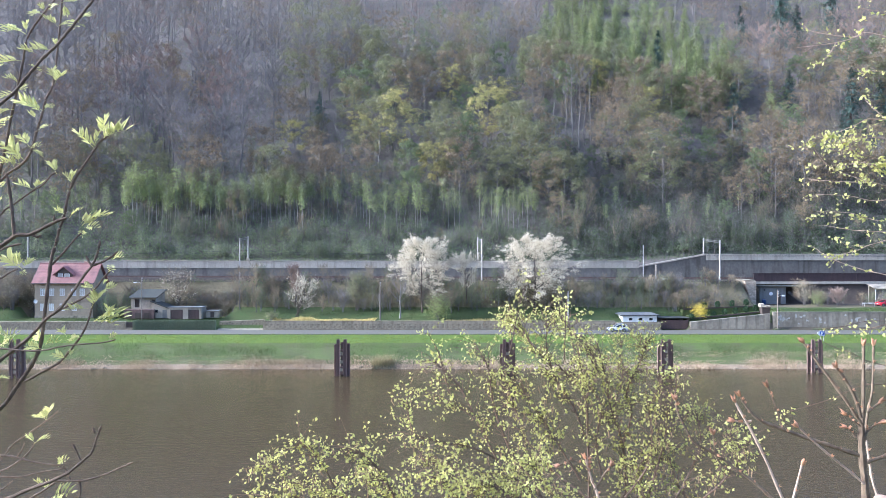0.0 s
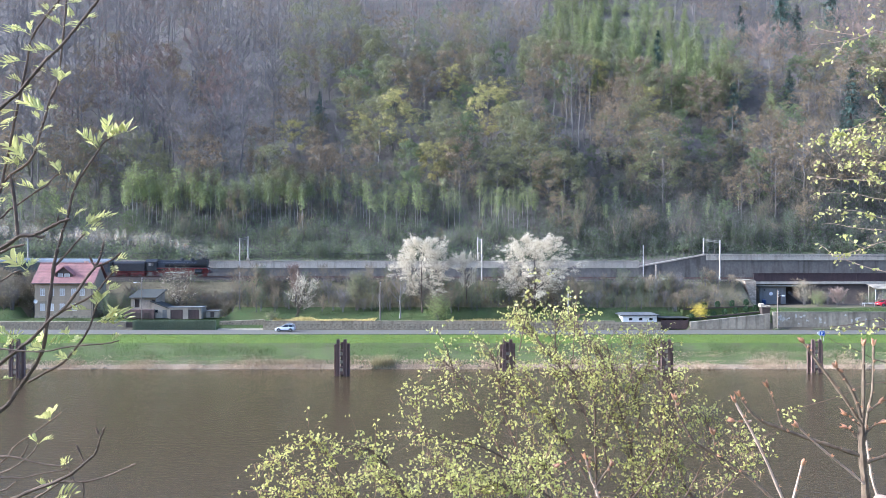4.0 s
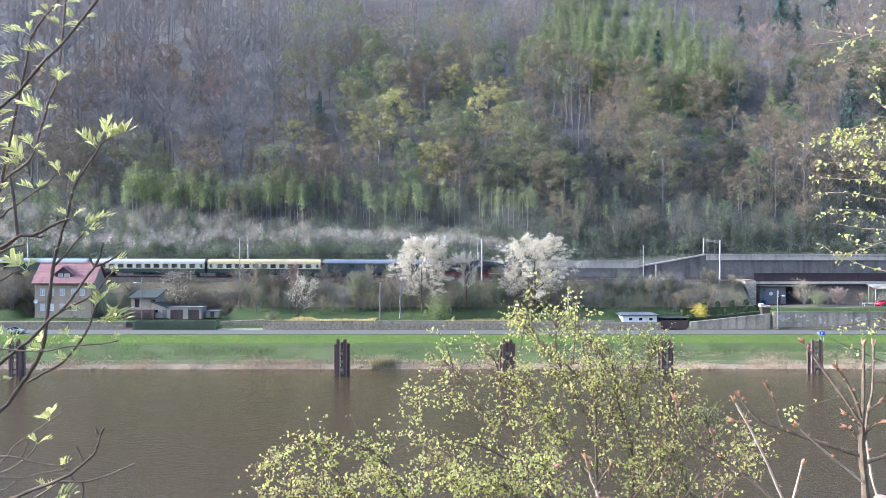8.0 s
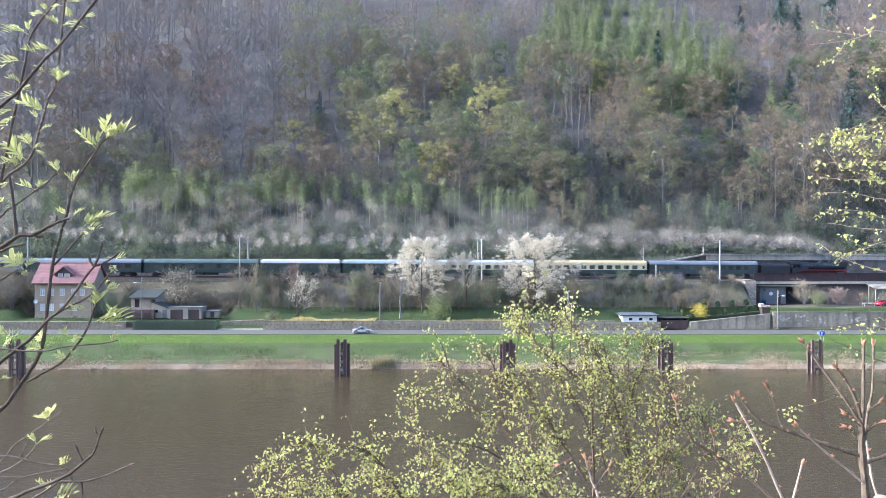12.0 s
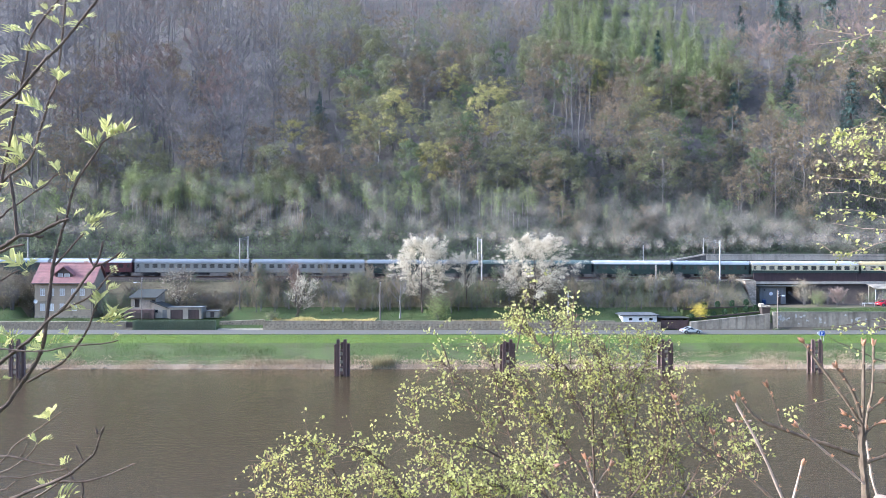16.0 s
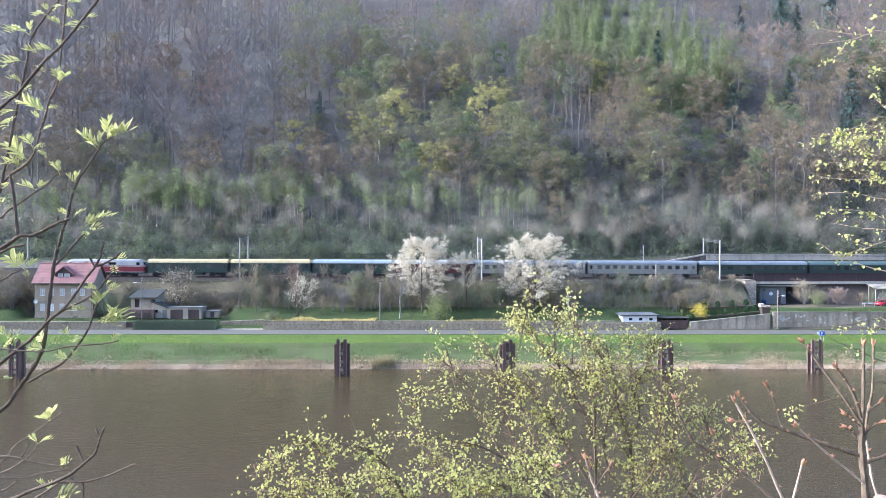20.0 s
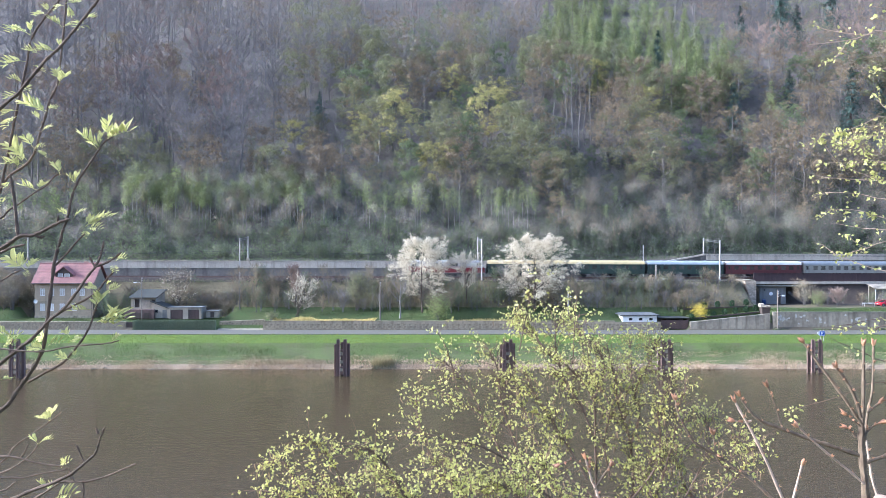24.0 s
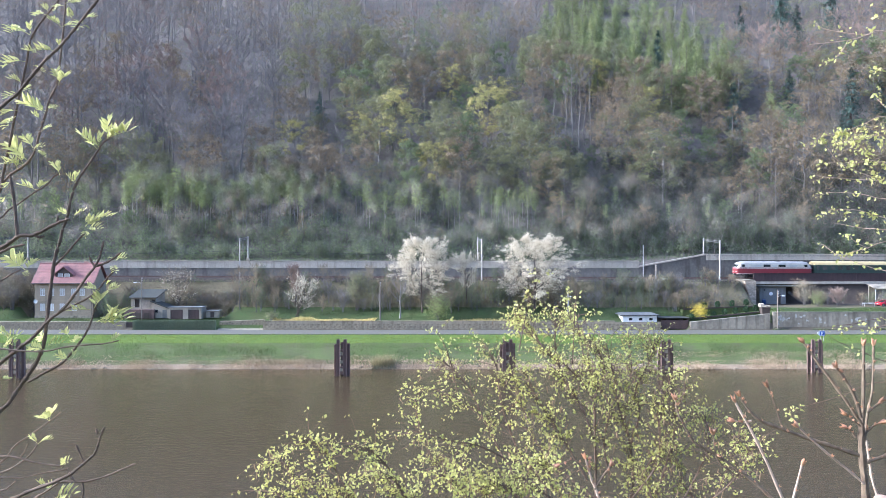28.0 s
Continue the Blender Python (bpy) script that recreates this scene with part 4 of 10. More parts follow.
    for r, yy in ((0.02, 0.0), (0.25, -0.04), (0.45, -0.13)):
        rings.append([(-5.75 + r * math.cos(t), -0.4 + yy, 3.95 + r * math.sin(t)) for t in np.linspace(0, 2 * math.pi, 15)[:-1]])
    dish.loft(rings, False)
    dish.tube([(-5.75, -0.38, 3.95), (-5.75, 0.0, 3.9)], [0.03, 0.03], 5)
    part("satellite_dish", dish, M_FRAME, root)


house()


def outbuildings():
    """Sheds and a double garage beside the house."""
    b = thing("shed", "low pale shed with a dark sloping roof and a brick terrace", "shed", (-63.0, 161.5, 2.0))
    part("wall", holed_wall(-2.6, 2.6, 1.9, 4.3, 0, [(-1.9, -0.9, 2.2, 3.9), (1.7, 2.4, 2.0, 3.8)], 0.3), M_PALE, b)
    part("dark_door", Geo().box(-1.9, -0.9, 0.2, 0.26, 2.2, 3.9).box(1.7, 2.4, 0.2, 0.26, 2.0, 3.8), M_WOODDARK, b)
    part("side_wall", Geo().extrude([(0.3, 0), (5, 0), (5, 5.5), (0.3, 4.35)], -2.6, -2.3).extrude([(0.3, 0), (5, 0), (5, 5.5), (0.3, 4.35)], 2.3, 2.6).box(-2.3, 2.3, 4.7, 5.0, 0, 5.4), M_PALE, b)
    part("roof", Geo().extrude([(-0.6, 4.15), (5.3, 5.6), (5.3, 5.78), (-0.6, 4.33)], -3.0, 3.0), M_ROOFDARK, b)
    part("terrace", Geo().box(-3.4, 2.8, -1.6, 0.0, 0, 1.9, 0.03), M_DARKBRICK, b)
    # solid dark panels on the terrace front imitate the shade inside openings
    for x in (-2.4, -0.6, 1.2):
        part("terrace_opening", Geo().box(x - 0.55, x + 0.55, -1.66, -1.55, 0.1, 1.2), M_WOODDARK, b)
    g = thing("garden_shed", "small gabled shed with pale plaster walls", "shed", (-59.3, 160.6, 2.0))
    part("wall", Geo().extrude([(-1.6, 0), (1.9, 0), (1.9, 2.1), (-1.6, 3.4)], 0, 0.25, "y"), M_PALE, g)
    part("body", Geo().extrude([(-1.6, 0), (1.9, 0), (1.9, 2.08), (-1.6, 3.38)], 0.25, 4.0, "y"), M_PLASTER, g)
    part("roof", Geo().extrude([(-1.9, 3.45), (2.3, 1.9), (2.3, 2.05), (-1.9, 3.62)], -0.3, 4.2, "y"), M_ROOFDARK, g)
    part("door", Geo().box(0.6, 1.5, -0.04, 0.02, 0.05, 1.75), M_ROOFGREY, g)
    part("window", Geo().box(-1.0, -0.4, -0.03, 0.02, 1.2, 1.8), M_GLASS, g)
    k = thing("garage", "pale double garage with two brown doors and a flat roof", "garage", (-53.8, 160.0, 1.9))
    part("wall", holed_wall(-3.4, 3.4, 0, 2.35, 0, [(-3.05, -0.45, 0, 1.95), (0.65, 2.95, 0, 1.95)], 0.3), M_PALE, k)
    part("body", Geo().box(-3.4, -3.15, 0.3, 3.4, 0, 2.35).box(3.15, 3.4, 0.3, 3.4, 0, 2.35).box(-3.15, 3.15, 3.15, 3.4, 0, 2.35), M_PALE, k)
    part("roof", Geo().box(-3.55, 3.55, -0.2, 3.5, 2.35, 2.5, 0.03), M_ROOFGREY, k)
    for a, c in ((-3.05, -0.45), (0.65, 2.95)):
        dd = part("door", Geo().box(a, c, 0.14, 0.2, 0.02, 1.95), M_DOORBROWN, k)
        for i in range(6):
            x = a + (c - a) * (i + 0.5) / 6
            part("board", Geo().box(x - (c - a) / 12 + 0.02, x + (c - a) / 12 - 0.02, 0.11, 0.14, 0.05, 1.92), M_DOORBROWN, dd)
    h = thing("hut", "little concrete hut next to the garages", "hut", (-48.4, 161.0, 2.1))
    part("wall", Geo().box(-1.3, 1.3, 0, 2.2, 0, 1.35), M_CONCRETE, h)
    part("roof", Geo().box(-1.45, 1.45, -0.15, 2.35, 1.35, 1.48, 0.03), M_ROOFGREY, h)
    part("door", Geo().box(-0.4, 0.4, -0.03, 0.01, 0.05, 1.2), M_WOODDARK, h)


outbuildings()


def stone_wall(name, x0, x1, y, z0, z1, label, seed, coping=True, course=0.42, long=0.85, top=None):
    """A road-side wall of coursed stones, each one its own piece, on a mortar core. top: heights at both ends."""
    rng = random.Random(seed)
    za, zb = top or (z1, z1)
    root = solid(name, Geo().extrude([(x0, z0), (x1, z0), (x1, zb - 0.06), (x0, za - 0.06)], y, y + 0.5, "y"), M_STONE, label, "wall", "structure")
    shapes = [Geo().extrude([(-0.5 + rng.uniform(0, .05), -0.5 + rng.uniform(0, .05)), (0.5 - rng.uniform(0, .05), -0.5 + rng.uniform(0, .05)), (0.5 - rng.uniform(0, .06), 0.5 - rng.uniform(0, .06)), (-0.5 + rng.uniform(0, .06), 0.5 - rng.uniform(0, .06))], 0.5, -0.5, "y", 0.9).mesh("stone", M_STONE) for _ in range(6)]
    rows = max(2, int(round((max(za, zb) - z0) / course)))
    for r in range(rows):
        zc = z0 + (r + 0.5) * course
        x = x0 + (r % 2) * long * 0.4
        while x < x1 - 0.2:
            w = min(long * rng.uniform(0.6, 1.35), x1 - x)
            mid = x + w / 2
            if zc + course / 2 < za + (zb - za) * (mid - x0) / (x1 - x0) - 0.02:
                part("stone", shapes[rng.randrange(6)], None, root, at=Matrix.LocRotScale((mid, y + 0.03 + rng.uniform(-.02, .02), zc), None, (w - 0.018, 0.12, course - 0.018)))
            x += w
    if coping:
        x = x0
        while x < x1 - 0.1:
            w = min(1.6, x1 - x)
            ca, cb = za + (zb - za) * (x - x0) / (x1 - x0), za + (zb - za) * (x + w - x0) / (x1 - x0)
            part("coping_stone", Geo().extrude([(x + 0.01, ca - 0.06), (x + w - 0.01, cb - 0.06), (x + w - 0.01, cb + 0.08), (x + 0.01, ca + 0.08)], y - 0.06, y + 0.58, "y"), M_STONE, root)
            x += w
    return root


def panel_wall(name, x0, x1, y, z0, za, zb, label, step=1.5):
    """A tall cast wall in upright panels."""
    root = solid(name, Geo().extrude([(x0, z0), (x1, z0), (x1, zb), (x0, za)], y + 0.1, y + 0.7, "y"), M_CONCRETE, label, "wall", "structure")
    x = x0
    while x < x1 - 0.05:
        w = min(step, x1 - x)
        ca, cb = za + (zb - za) * (x - x0) / (x1 - x0), za + (zb - za) * (x + w - x0) / (x1 - x0)
        part("panel", Geo().extrude([(x + 0.02, z0), (x + w - 0.02, z0), (x + w - 0.02, cb - 0.02), (x + 0.02, ca - 0.02)], y, y + 0.1, "y"), M_CONCRETE, root)
        part("coping", Geo().extrude([(x, ca), (x + w, cb), (x + w, cb + 0.14), (x, ca + 0.14)], y - 0.05, y + 0.75, "y"), M_CONCRETE, root)
        x += w
    return root


def white_building():
    b = thing("outbuilding", "low white building with a grey sheet roof and small windows", "building", (40.3, 157.2, 1.55))
    xs = (-1.85, 0.2, 2.3)
    part("wall", holed_wall(-3.5, 3.5, 0, 1.36, 0, [(x - 0.36, x + 0.36, 0.3, 0.82) for x in xs], 0.3), M_WHITE, b)
    part("side", Geo().box(-3.5, -3.25, 0.3, 4.2, 0, 1.36).box(3.25, 3.5, 0.3, 4.2, 0, 1.36).box(-3.25, 3.25, 3.95, 4.2, 0, 1.36), M_WHITE, b)
    for x in xs:
        w = part("window", Geo().box(x - 0.36, x + 0.36, 0.08, 0.14, 0.3, 0.82), M_GLASS, b)
        part("frame", Geo().box(x - 0.36, x - 0.3, 0.04, 0.1, 0.3, 0.82).box(x + 0.3, x + 0.36, 0.04, 0.1, 0.3, 0.82).box(x - 0.3, x + 0.3, 0.04, 0.1, 0.3, 0.35), M_WOODDARK, w)
    part("roof", Geo().loft([[(-4.05, -0.4, 1.36), (4.05, -0.4, 1.36), (4.05, 4.5, 1.36), (-4.05, 4.5, 1.36)], [(-4.05, -0.4, 1.46), (4.05, -0.4, 1.46), (4.05, 4.5, 1.46), (-4.05, 4.5, 1.46)], [(-3.0, 1.2, 1.8), (3.0, 1.2, 1.8), (3.0, 3.2, 1.8), (-3.0, 3.2, 1.8)]]), M_ROOFGREY, b)
    part("gutter", Geo().cyl((-4.05, -0.46, 1.38), (4.05, -0.46, 1.38), 0.06, 8), M_DARKSTEEL, b)
    c = thing("carport", "open carport with a flat roof and a brown slatted gate", "carport", (47.3, 156.6, 0.0))
    part("roof", Geo().box(-3.1, 3.2, 0.3, 4.5, 2.3, 2.42, 0.03), M_ROOFDARK, c)
    # back wall takes the dark wall colour to stand in for the recess's shade
    part("back_wall", Geo().box(-3.0, 3.0, 4.2, 4.5, 0, 2.3), M_DARKWALL, c)
    for x in (-2.9, 2.75):
        part("post", Geo().box(x, x + 0.18, 0.35, 0.53, 0, 2.3), M_WOODDARK, c)
    gate = part("gate", Geo().box(-2.6, 2.7, 0.3, 0.36, 0.1, 0.2).box(-2.6, 2.7, 0.3, 0.36, 1.75, 1.85), M_DOORBROWN, c)
    for i in range(26):
        part("slat", Geo().box(-2.6 + i * 0.205, -2.42 + i * 0.205, 0.27, 0.3, 0.12, 1.95), M_DOORBROWN, gate)
    part("side_slats", Geo().box(-2.6, -1.1, 2.2, 2.3, 0, 2.25), M_WOODDARK, c)


white_building()


def bridge_side():
    """The railway bridge over the station forecourt: red girder, brick pier, rooms below."""
    g = thing("bridge_girder", "dark red riveted steel bridge girder along the railway", "bridge girder", (0, 179.3, 0), kind="structure")
    x = 72.6
    part("web", Geo().box(72.6, 160, 0, 0.2, 9.05, 10.75), M_GIRDER, g)
    part("flange", Geo().box(72.5, 160, -0.18, 0.3, 10.75, 10.87), M_GIRDER, g)
    part("flange", Geo().box(72.5, 160, -0.18, 0.3, 8.93, 9.05), M_GIRDER, g)
    st = Geo().box(-0.03, 0.03, -0.05, 0.0, 9.05, 10.75).mesh("stiffener", M_GIRDER)
    for i in range(40):
        part("stiffener", st, None, g, at=(73.4 + i * 1.55, 0, 0))
    solid("bearing_beam", Geo().box(72.3, 160, 178.9, 180.0, 8.3, 8.9, 0.04), M_COPING, "pale concrete beam under the girder", "beam", "structure")
    # wall colour is near black to stand in for shade under the bridge
    solid("abutment", Geo().box(72.2, 160, 179.4, 180.2, 3.0, 8.3), mat("shade_black_stone", (0.055, 0.048, 0.042), (0.035, 0.031, 0.028), scale=2, rough=0.95, bump=0.5, stain=0.4), "dark abutment wall under the railway", "wall", "structure")
    pier = solid("brick_pier", Geo().extrude([(68.0, 9.5), (70.4, 9.5), (70.4, 3.3), (69.8, 3.3)], 173.0, 180.3, "y"), M_STONE, "battered pier of pale weathered bricks", "pier", "structure")
    rng = random.Random(9)
    for r in range(19):
        zc = 3.6 + r * 0.31
        xa = 69.8 - (zc - 3.3) * 1.75 / 6.1
        x = xa
        while x < 70.5:
            w = min(rng.uniform(0.35, 0.6), 70.6 - x)
            part("brick", Geo().box(x + 0.012, x + w - 0.012, 172.9, 173.0, zc - 0.14, zc + 0.14), M_PIERBRICK, pier)
            x += w
        part("brick", Geo().box(xa - 0.07, xa + 0.05, 173.0, 175.0, zc - 0.14, zc + 0.14), M_PIERBRICK, pier)
    k = thing("station_kiosk", "small blue-grey building under the railway with a round sign", "building", (75.6, 176.0, 3.9))
    part("wall", holed_wall(-3.0, 3.0, 0, 3.9, 0, [(1.0, 1.9, 0, 2.2)], 0.3), mat("blue_grey_plaster", (0.205, 0.205, 0.195), (0.15, 0.15, 0.143), scale=3, stain=0.3), k)
    part("side", Geo().box(-3.0, -2.7, 0.3, 3.2, 0, 3.9).box(2.7, 3.0, 0.3, 3.2, 0, 3.9), M_CONCRETE, k)
    part("roof", Geo().box(-3.4, 7.5, -0.6, 3.3, 3.9, 4.15, 0.03), M_ROOFDARK, k)
    part("round_sign", Geo().cyl((-0.4, -0.02, 2.35), (-0.4, -0.1, 2.35), 0.42, 18), M_SIGNWHITE, k)
    part("small_round_lamp", Geo().cyl((-1.9, -0.02, 3.2), (-1.9, -0.1, 3.2), 0.2, 14), M_DARKSTEEL, k)
    part("door", Geo().box(1.0, 1.9, 0.15, 0.2, 0.02, 2.2), M_WOODDARK, k)
    part("stair_stringer", Geo().extrude([(3.4, 2.6), (6.6, 0.2), (7.0, 0.2), (3.8, 2.9)], -0.2, 0.0, "y"), M_DARKSTEEL, k)
    brl = thing("barrel", "blue plastic rain barrel beside the grey wall", "barrel", (73.3, 175.2, ground_z(73.3, 175.2) - 0.03))
    part("body", Geo().tube([(0, 0, 0), (0, 0, 0.3), (0, 0, 0.9), (0, 0, 1.05)], [0.36, 0.42, 0.42, 0.36], 14), M_TARP, brl, smooth=True)
    part("lid", Geo().cyl((0, 0, 1.05), (0, 0, 1.1), 0.38, 14), M_TARP, brl)


bridge_side()


# ---- masts, poles, signals, signs ----
def portal(u, foot, skew=0.0):
    """A portal over both tracks: its near post in the ballast, its far post on the retaining wall."""
    m = TRACK @ Matrix.Translation((u, 0, 0))
    root = thing("catenary_portal", "grey steel portal mast that carries the overhead wires", "catenary mast", m, "portals of the overhead line")
    far = 188.4 - 179.0 - 0.04 * u
    for x, off, low, top in ((0, -3.3, 9.0, 18.75), (skew, far, foot, 19.4)):
        g = Geo().tube([(x, off, low), (x, off, top)], [0.16, 0.12], 12).box(x - 0.17, x + 0.17, off - 0.17, off + 0.17, top, top + 0.06)
        for i in range(3):
            z = low + (top - low) * (0.55 + 0.18 * i)
            g.tube([(x, off, z), (x, off, z + 0.08)], [0.185, 0.185], 12)
        part("post", g, M_POST, root, smooth=True)
        part("footing", Geo().box(x - 0.35, x + 0.35, off - 0.35, off + 0.35, low - 0.3, low + 0.25, 0.04), M_CONCRETE, root)
    b = Geo()

    def along(q):
        return Vector((skew * q, -3.3 + (far + 3.3) * q, 18.2 + 0.62 * q))
    for dx, dz in ((-0.07, 0), (0.07, 0), (-0.07, 0.4), (0.07, 0.4)):
        b.tube([along(0) + Vector((dx, 0, dz)), along(1) + Vector((dx, 0, dz))], [0.04, 0.04], 4)
    for i in range(14):
        b.tube([along(i / 14), along((i + 1) / 14) + Vector((0, 0, 0.4))], [0.025, 0.025], 4)
    part("beam", b, M_ROOFGREY, root)
    for off in (0, 4.2):
        g = Geo().tube([(0, off - 0.9, 18.4), (0, off - 0.25, 16.0)], [0.03, 0.03], 5).tube([(0, off + 0.6, 18.5), (0, off - 0.2, 16.0)], [0.03, 0.03], 5)
        g.tube([(0, off - 0.8, 15.5), (0, off + 0.1, 15.2)], [0.03, 0.03], 5)
        part("wire_hanger", g, M_ROOFGREY, root)
        part("insulator", Geo().cyl((0, off - 0.22, 15.7), (0, off - 0.22, 16.1), 0.08, 8), M_RUST, root)


for u, foot, skew in ((-101.5, 13.75, 0), (-46.3, 13.75, -1.2), (8.7, 13.75, 0.1), (64.2, 15.4, 0), (119.5, 15.4, 0)):
    portal(u, foot, skew)
for off in (0, 4.2):
    w = Geo()
    for z, sag in ((15.15, 0), (16.0, 0.7)):
        for a, b in zip((-156.7, -101.5, -46.3, 8.7, 64.2, 119.5), (-101.5, -46.3, 8.7, 64.2, 119.5, 174)):
            w.tube([(a + (b - a) * i / 6, off, z - sag * (1 - (i / 3 - 1) ** 2)) for i in range(7)], [0.011] * 7, 4, False)
    solid("overhead_wire", w, M_DARKSTEEL, "thin dark overhead contact wires above the track", "overhead wire", at=TRACK)


def signal(x, y, z0, z1, label, head=True):
    r = thing("railway_signal", label, "signal", (x, y, z0))
    h = z1 - z0
    part("mast", Geo().cyl((0, 0, 0), (0, 0, h), 0.08, 8), M_STEEL, r)
    part("base", Geo().box(-0.3, 0.3, -0.3, 0.3, -0.1, 0.35, 0.03), M_CONCRETE, r)
    if head:
        hd = part("signal_head", Geo().box(-0.2, 0.2, -0.3, -0.08, h - 1.5, h - 0.2, 0.04), M_PALE, r)
        for i in range(3):
            part("lens", Geo().cyl((0, -0.3, h - 1.25 + i * 0.4), (0, -0.34, h - 1.25 + i * 0.4), 0.1, 10), M_DARKSTEEL, hd)
    part("ladder", Geo().box(-0.2, -0.17, 0.1, 0.13, 0.2, h - 0.4).box(0.17, 0.2, 0.1, 0.13, 0.2, h - 0.4), M_DARKSTEEL, r)


signal(49.2, 177.3, 9.2, 12.9, "short white railway signal post beside the track")
signal(48.9, 187.4, 9.3, 17.4, "tall thin dark signal mast against the retaining wall", False)
rl = thing("relay_box", "low grey relay cabinet beside the track", "cabinet", (51.3, 177.2, 9.1))
part("body", Geo().box(-1.1, 1.1, -0.3, 0.3, 0.05, 0.75, 0.04), M_COPING, rl)
part("lid", Geo().box(-1.15, 1.15, -0.35, 0.35, 0.75, 0.83, 0.02), M_DARKSTEEL, rl)
part("foot", Geo().box(-1.0, 1.0, -0.25, 0.25, -0.1, 0.05), M_CONCRETE, rl)
part("door", Geo().box(-0.9, -0.05, -0.33, -0.3, 0.12, 0.7).box(0.05, 0.9, -0.33, -0.3, 0.12, 0.7), M_STEEL, rl)


def street_pole(x, y, h, label, lamp=0, timber=True, name="utility_pole", cat="pole"):
    z = ground_z(x, y)
    r = thing(name, label, cat, (x, y, z - 0.05))
    part("post", Geo().tube([(0, 0, 0), (0, 0, h)], [0.13, 0.09], 10), M_WOODPOLE if timber else M_STEEL, r, smooth=True)
    if timber:
        part("cap", Geo().box(-0.14, 0.14, -0.14, 0.14, h, h + 0.1, 0.02), M_DARKSTEEL, r)
        for z1 in (h - 0.35, h - 0.8):
            part("insulator", Geo().cyl((0.12, -0.1, z1), (0.12, -0.1, z1 + 0.16), 0.05, 8), M_SIGNWHITE, r)
    if lamp:
        g = Geo().tube([(0, 0, h - 1.4), (lamp * 0.5, -0.2, h - 1.05), (lamp, -0.35, h - 1.1)], [0.035, 0.03, 0.03], 6)
        part("arm", g, M_STEEL, r)
        part("lamp_head", Geo().box(min(lamp, lamp * 1.7), max(lamp, lamp * 1.7), -0.47, -0.23, h - 1.2, h - 1.02, 0.05), M_SIGNWHITE, r)


street_pole(-12.9, 157.6, 8.1, "weathered timber utility pole behind the stone wall")
street_pole(-62.3, 158.6, 9.0, "timber pole with a street lamp beside the shed", lamp=-0.9)
street_pole(25.7, 157.6, 6.2, "pale steel lamp post behind the wall", lamp=0.35, timber=False, name="street_lamp", cat="street lamp")
street_pole(68.0, 155.9, 8.2, "weathered lamp post beside the tall wall", lamp=0.8, timber=True, name="street_lamp", cat="street lamp")

sg = thing("parking_sign", "blue arrow-shaped parking sign on two thin posts", "road sign", (71.6, 145.0, ground_z(71.6, 145.0) - 0.05))
for dx in (-0.22, 0.3):
    part("post", Geo().cyl((dx, 0, 0), (dx, 0, 2.2), 0.035, 8), M_STEEL, sg)
part("board", Geo().extrude([(-0.95, 1.6), (-0.5, 1.15), (0.55, 1.15), (0.55, 2.05), (-0.5, 2.05)], -0.08, -0.04, "y"), M_SIGNWHITE, sg)
part("blue_field", Geo().box(-0.45, 0.48, -0.1, -0.082, 1.2, 2.0), M_BLUE, sg)
fc = bpy.data.curves.new("letter", "FONT")
fc.body, fc.size, fc.align_x, fc.extrude = "P", 0.85, "CENTER", 0.005
fc.materials.append(M_SIGNWHITE)
lt = new("letter", fc)
lt.parent = sg
lt.matrix_basis = pose(0.02, -0.11, 1.3, 90, 0, 0)


def dolphin(x, y, label, seed):
    """A mooring dolphin: steel piles driven into the river bed, tied by cross plates."""
    rng = random.Random(seed)
    root = thing("mooring_dolphin", label, "mooring dolphin", (x, y, -8.6), "mooring dolphins in the river")
    top = 16.5 - 0.1193 * y + 8.6 + 0.25
    for k, (dx, dy, dh) in enumerate(((-1.05, 0.3, 0.9), (-0.62, -0.35, 0.0), (0.55, -0.35, 0.0), (1.05, 0.3, 0.75), (0.0, 0.7, 0.6))):
        g = Geo()
        g.extrude([(dx - 0.27, dy - 0.2), (dx - 0.19, dy - 0.2), (dx - 0.19, dy - 0.05), (dx + 0.19, dy - 0.05), (dx + 0.19, dy - 0.2), (dx + 0.27, dy - 0.2), (dx + 0.27, dy + 0.2), (dx - 0.27, dy + 0.2)], 0, top - dh, "z")
        part("steel_post", g, M_RUST, root, at=pose(0, 0, 0, 0, rng.uniform(-.25, .25), 0))
    for i in range(6):
        z = 4.2 + i * 0.95
        part("cross_plate", Geo().box(-0.5, 0.43, -0.4, -0.3, z, z + 0.22), M_RUST, root)
    for i in range(3):
        part("gauge_plate", Geo().box(-0.3, 0.22, -0.43, -0.405, 4.55 + i * 1.35, 5.05 + i * 1.35), M_CONCRETE, root)
    part("tie_beam", Geo().box(-1.2, 1.2, -0.16, -0.06, top - 2.0, top - 1.75).box(-1.2, 1.2, -0.16, -0.06, 4.4, 4.65), M_RUST, root)


for i, (x, y) in enumerate(((-70.6, 126.9), (-17.0, 129.2), (10.9, 129.4), (38.4, 132.3), (64.4, 132.6), (-44.5, 0), (92.5, 133.0))):
    if y:
        dolphin(x, y, "rusty steel mooring dolphin standing in the river", i)

# ---- embankment and garden planting ----
BLOSSOM = [tree_kind(201 + i, 12.6, [6.5, 7.2][i], [0.16, 0.10][i], [34, 38][i], 0.42, 0.19, M_BARKDARK, M_BLOSSOM, [5600, 6600][i], M_BLOSSOM, [16000, 19000][i], 0.15, twig_len=0.6, twig_w=0.05, subs=10, clump=0.75) for i in range(2)]
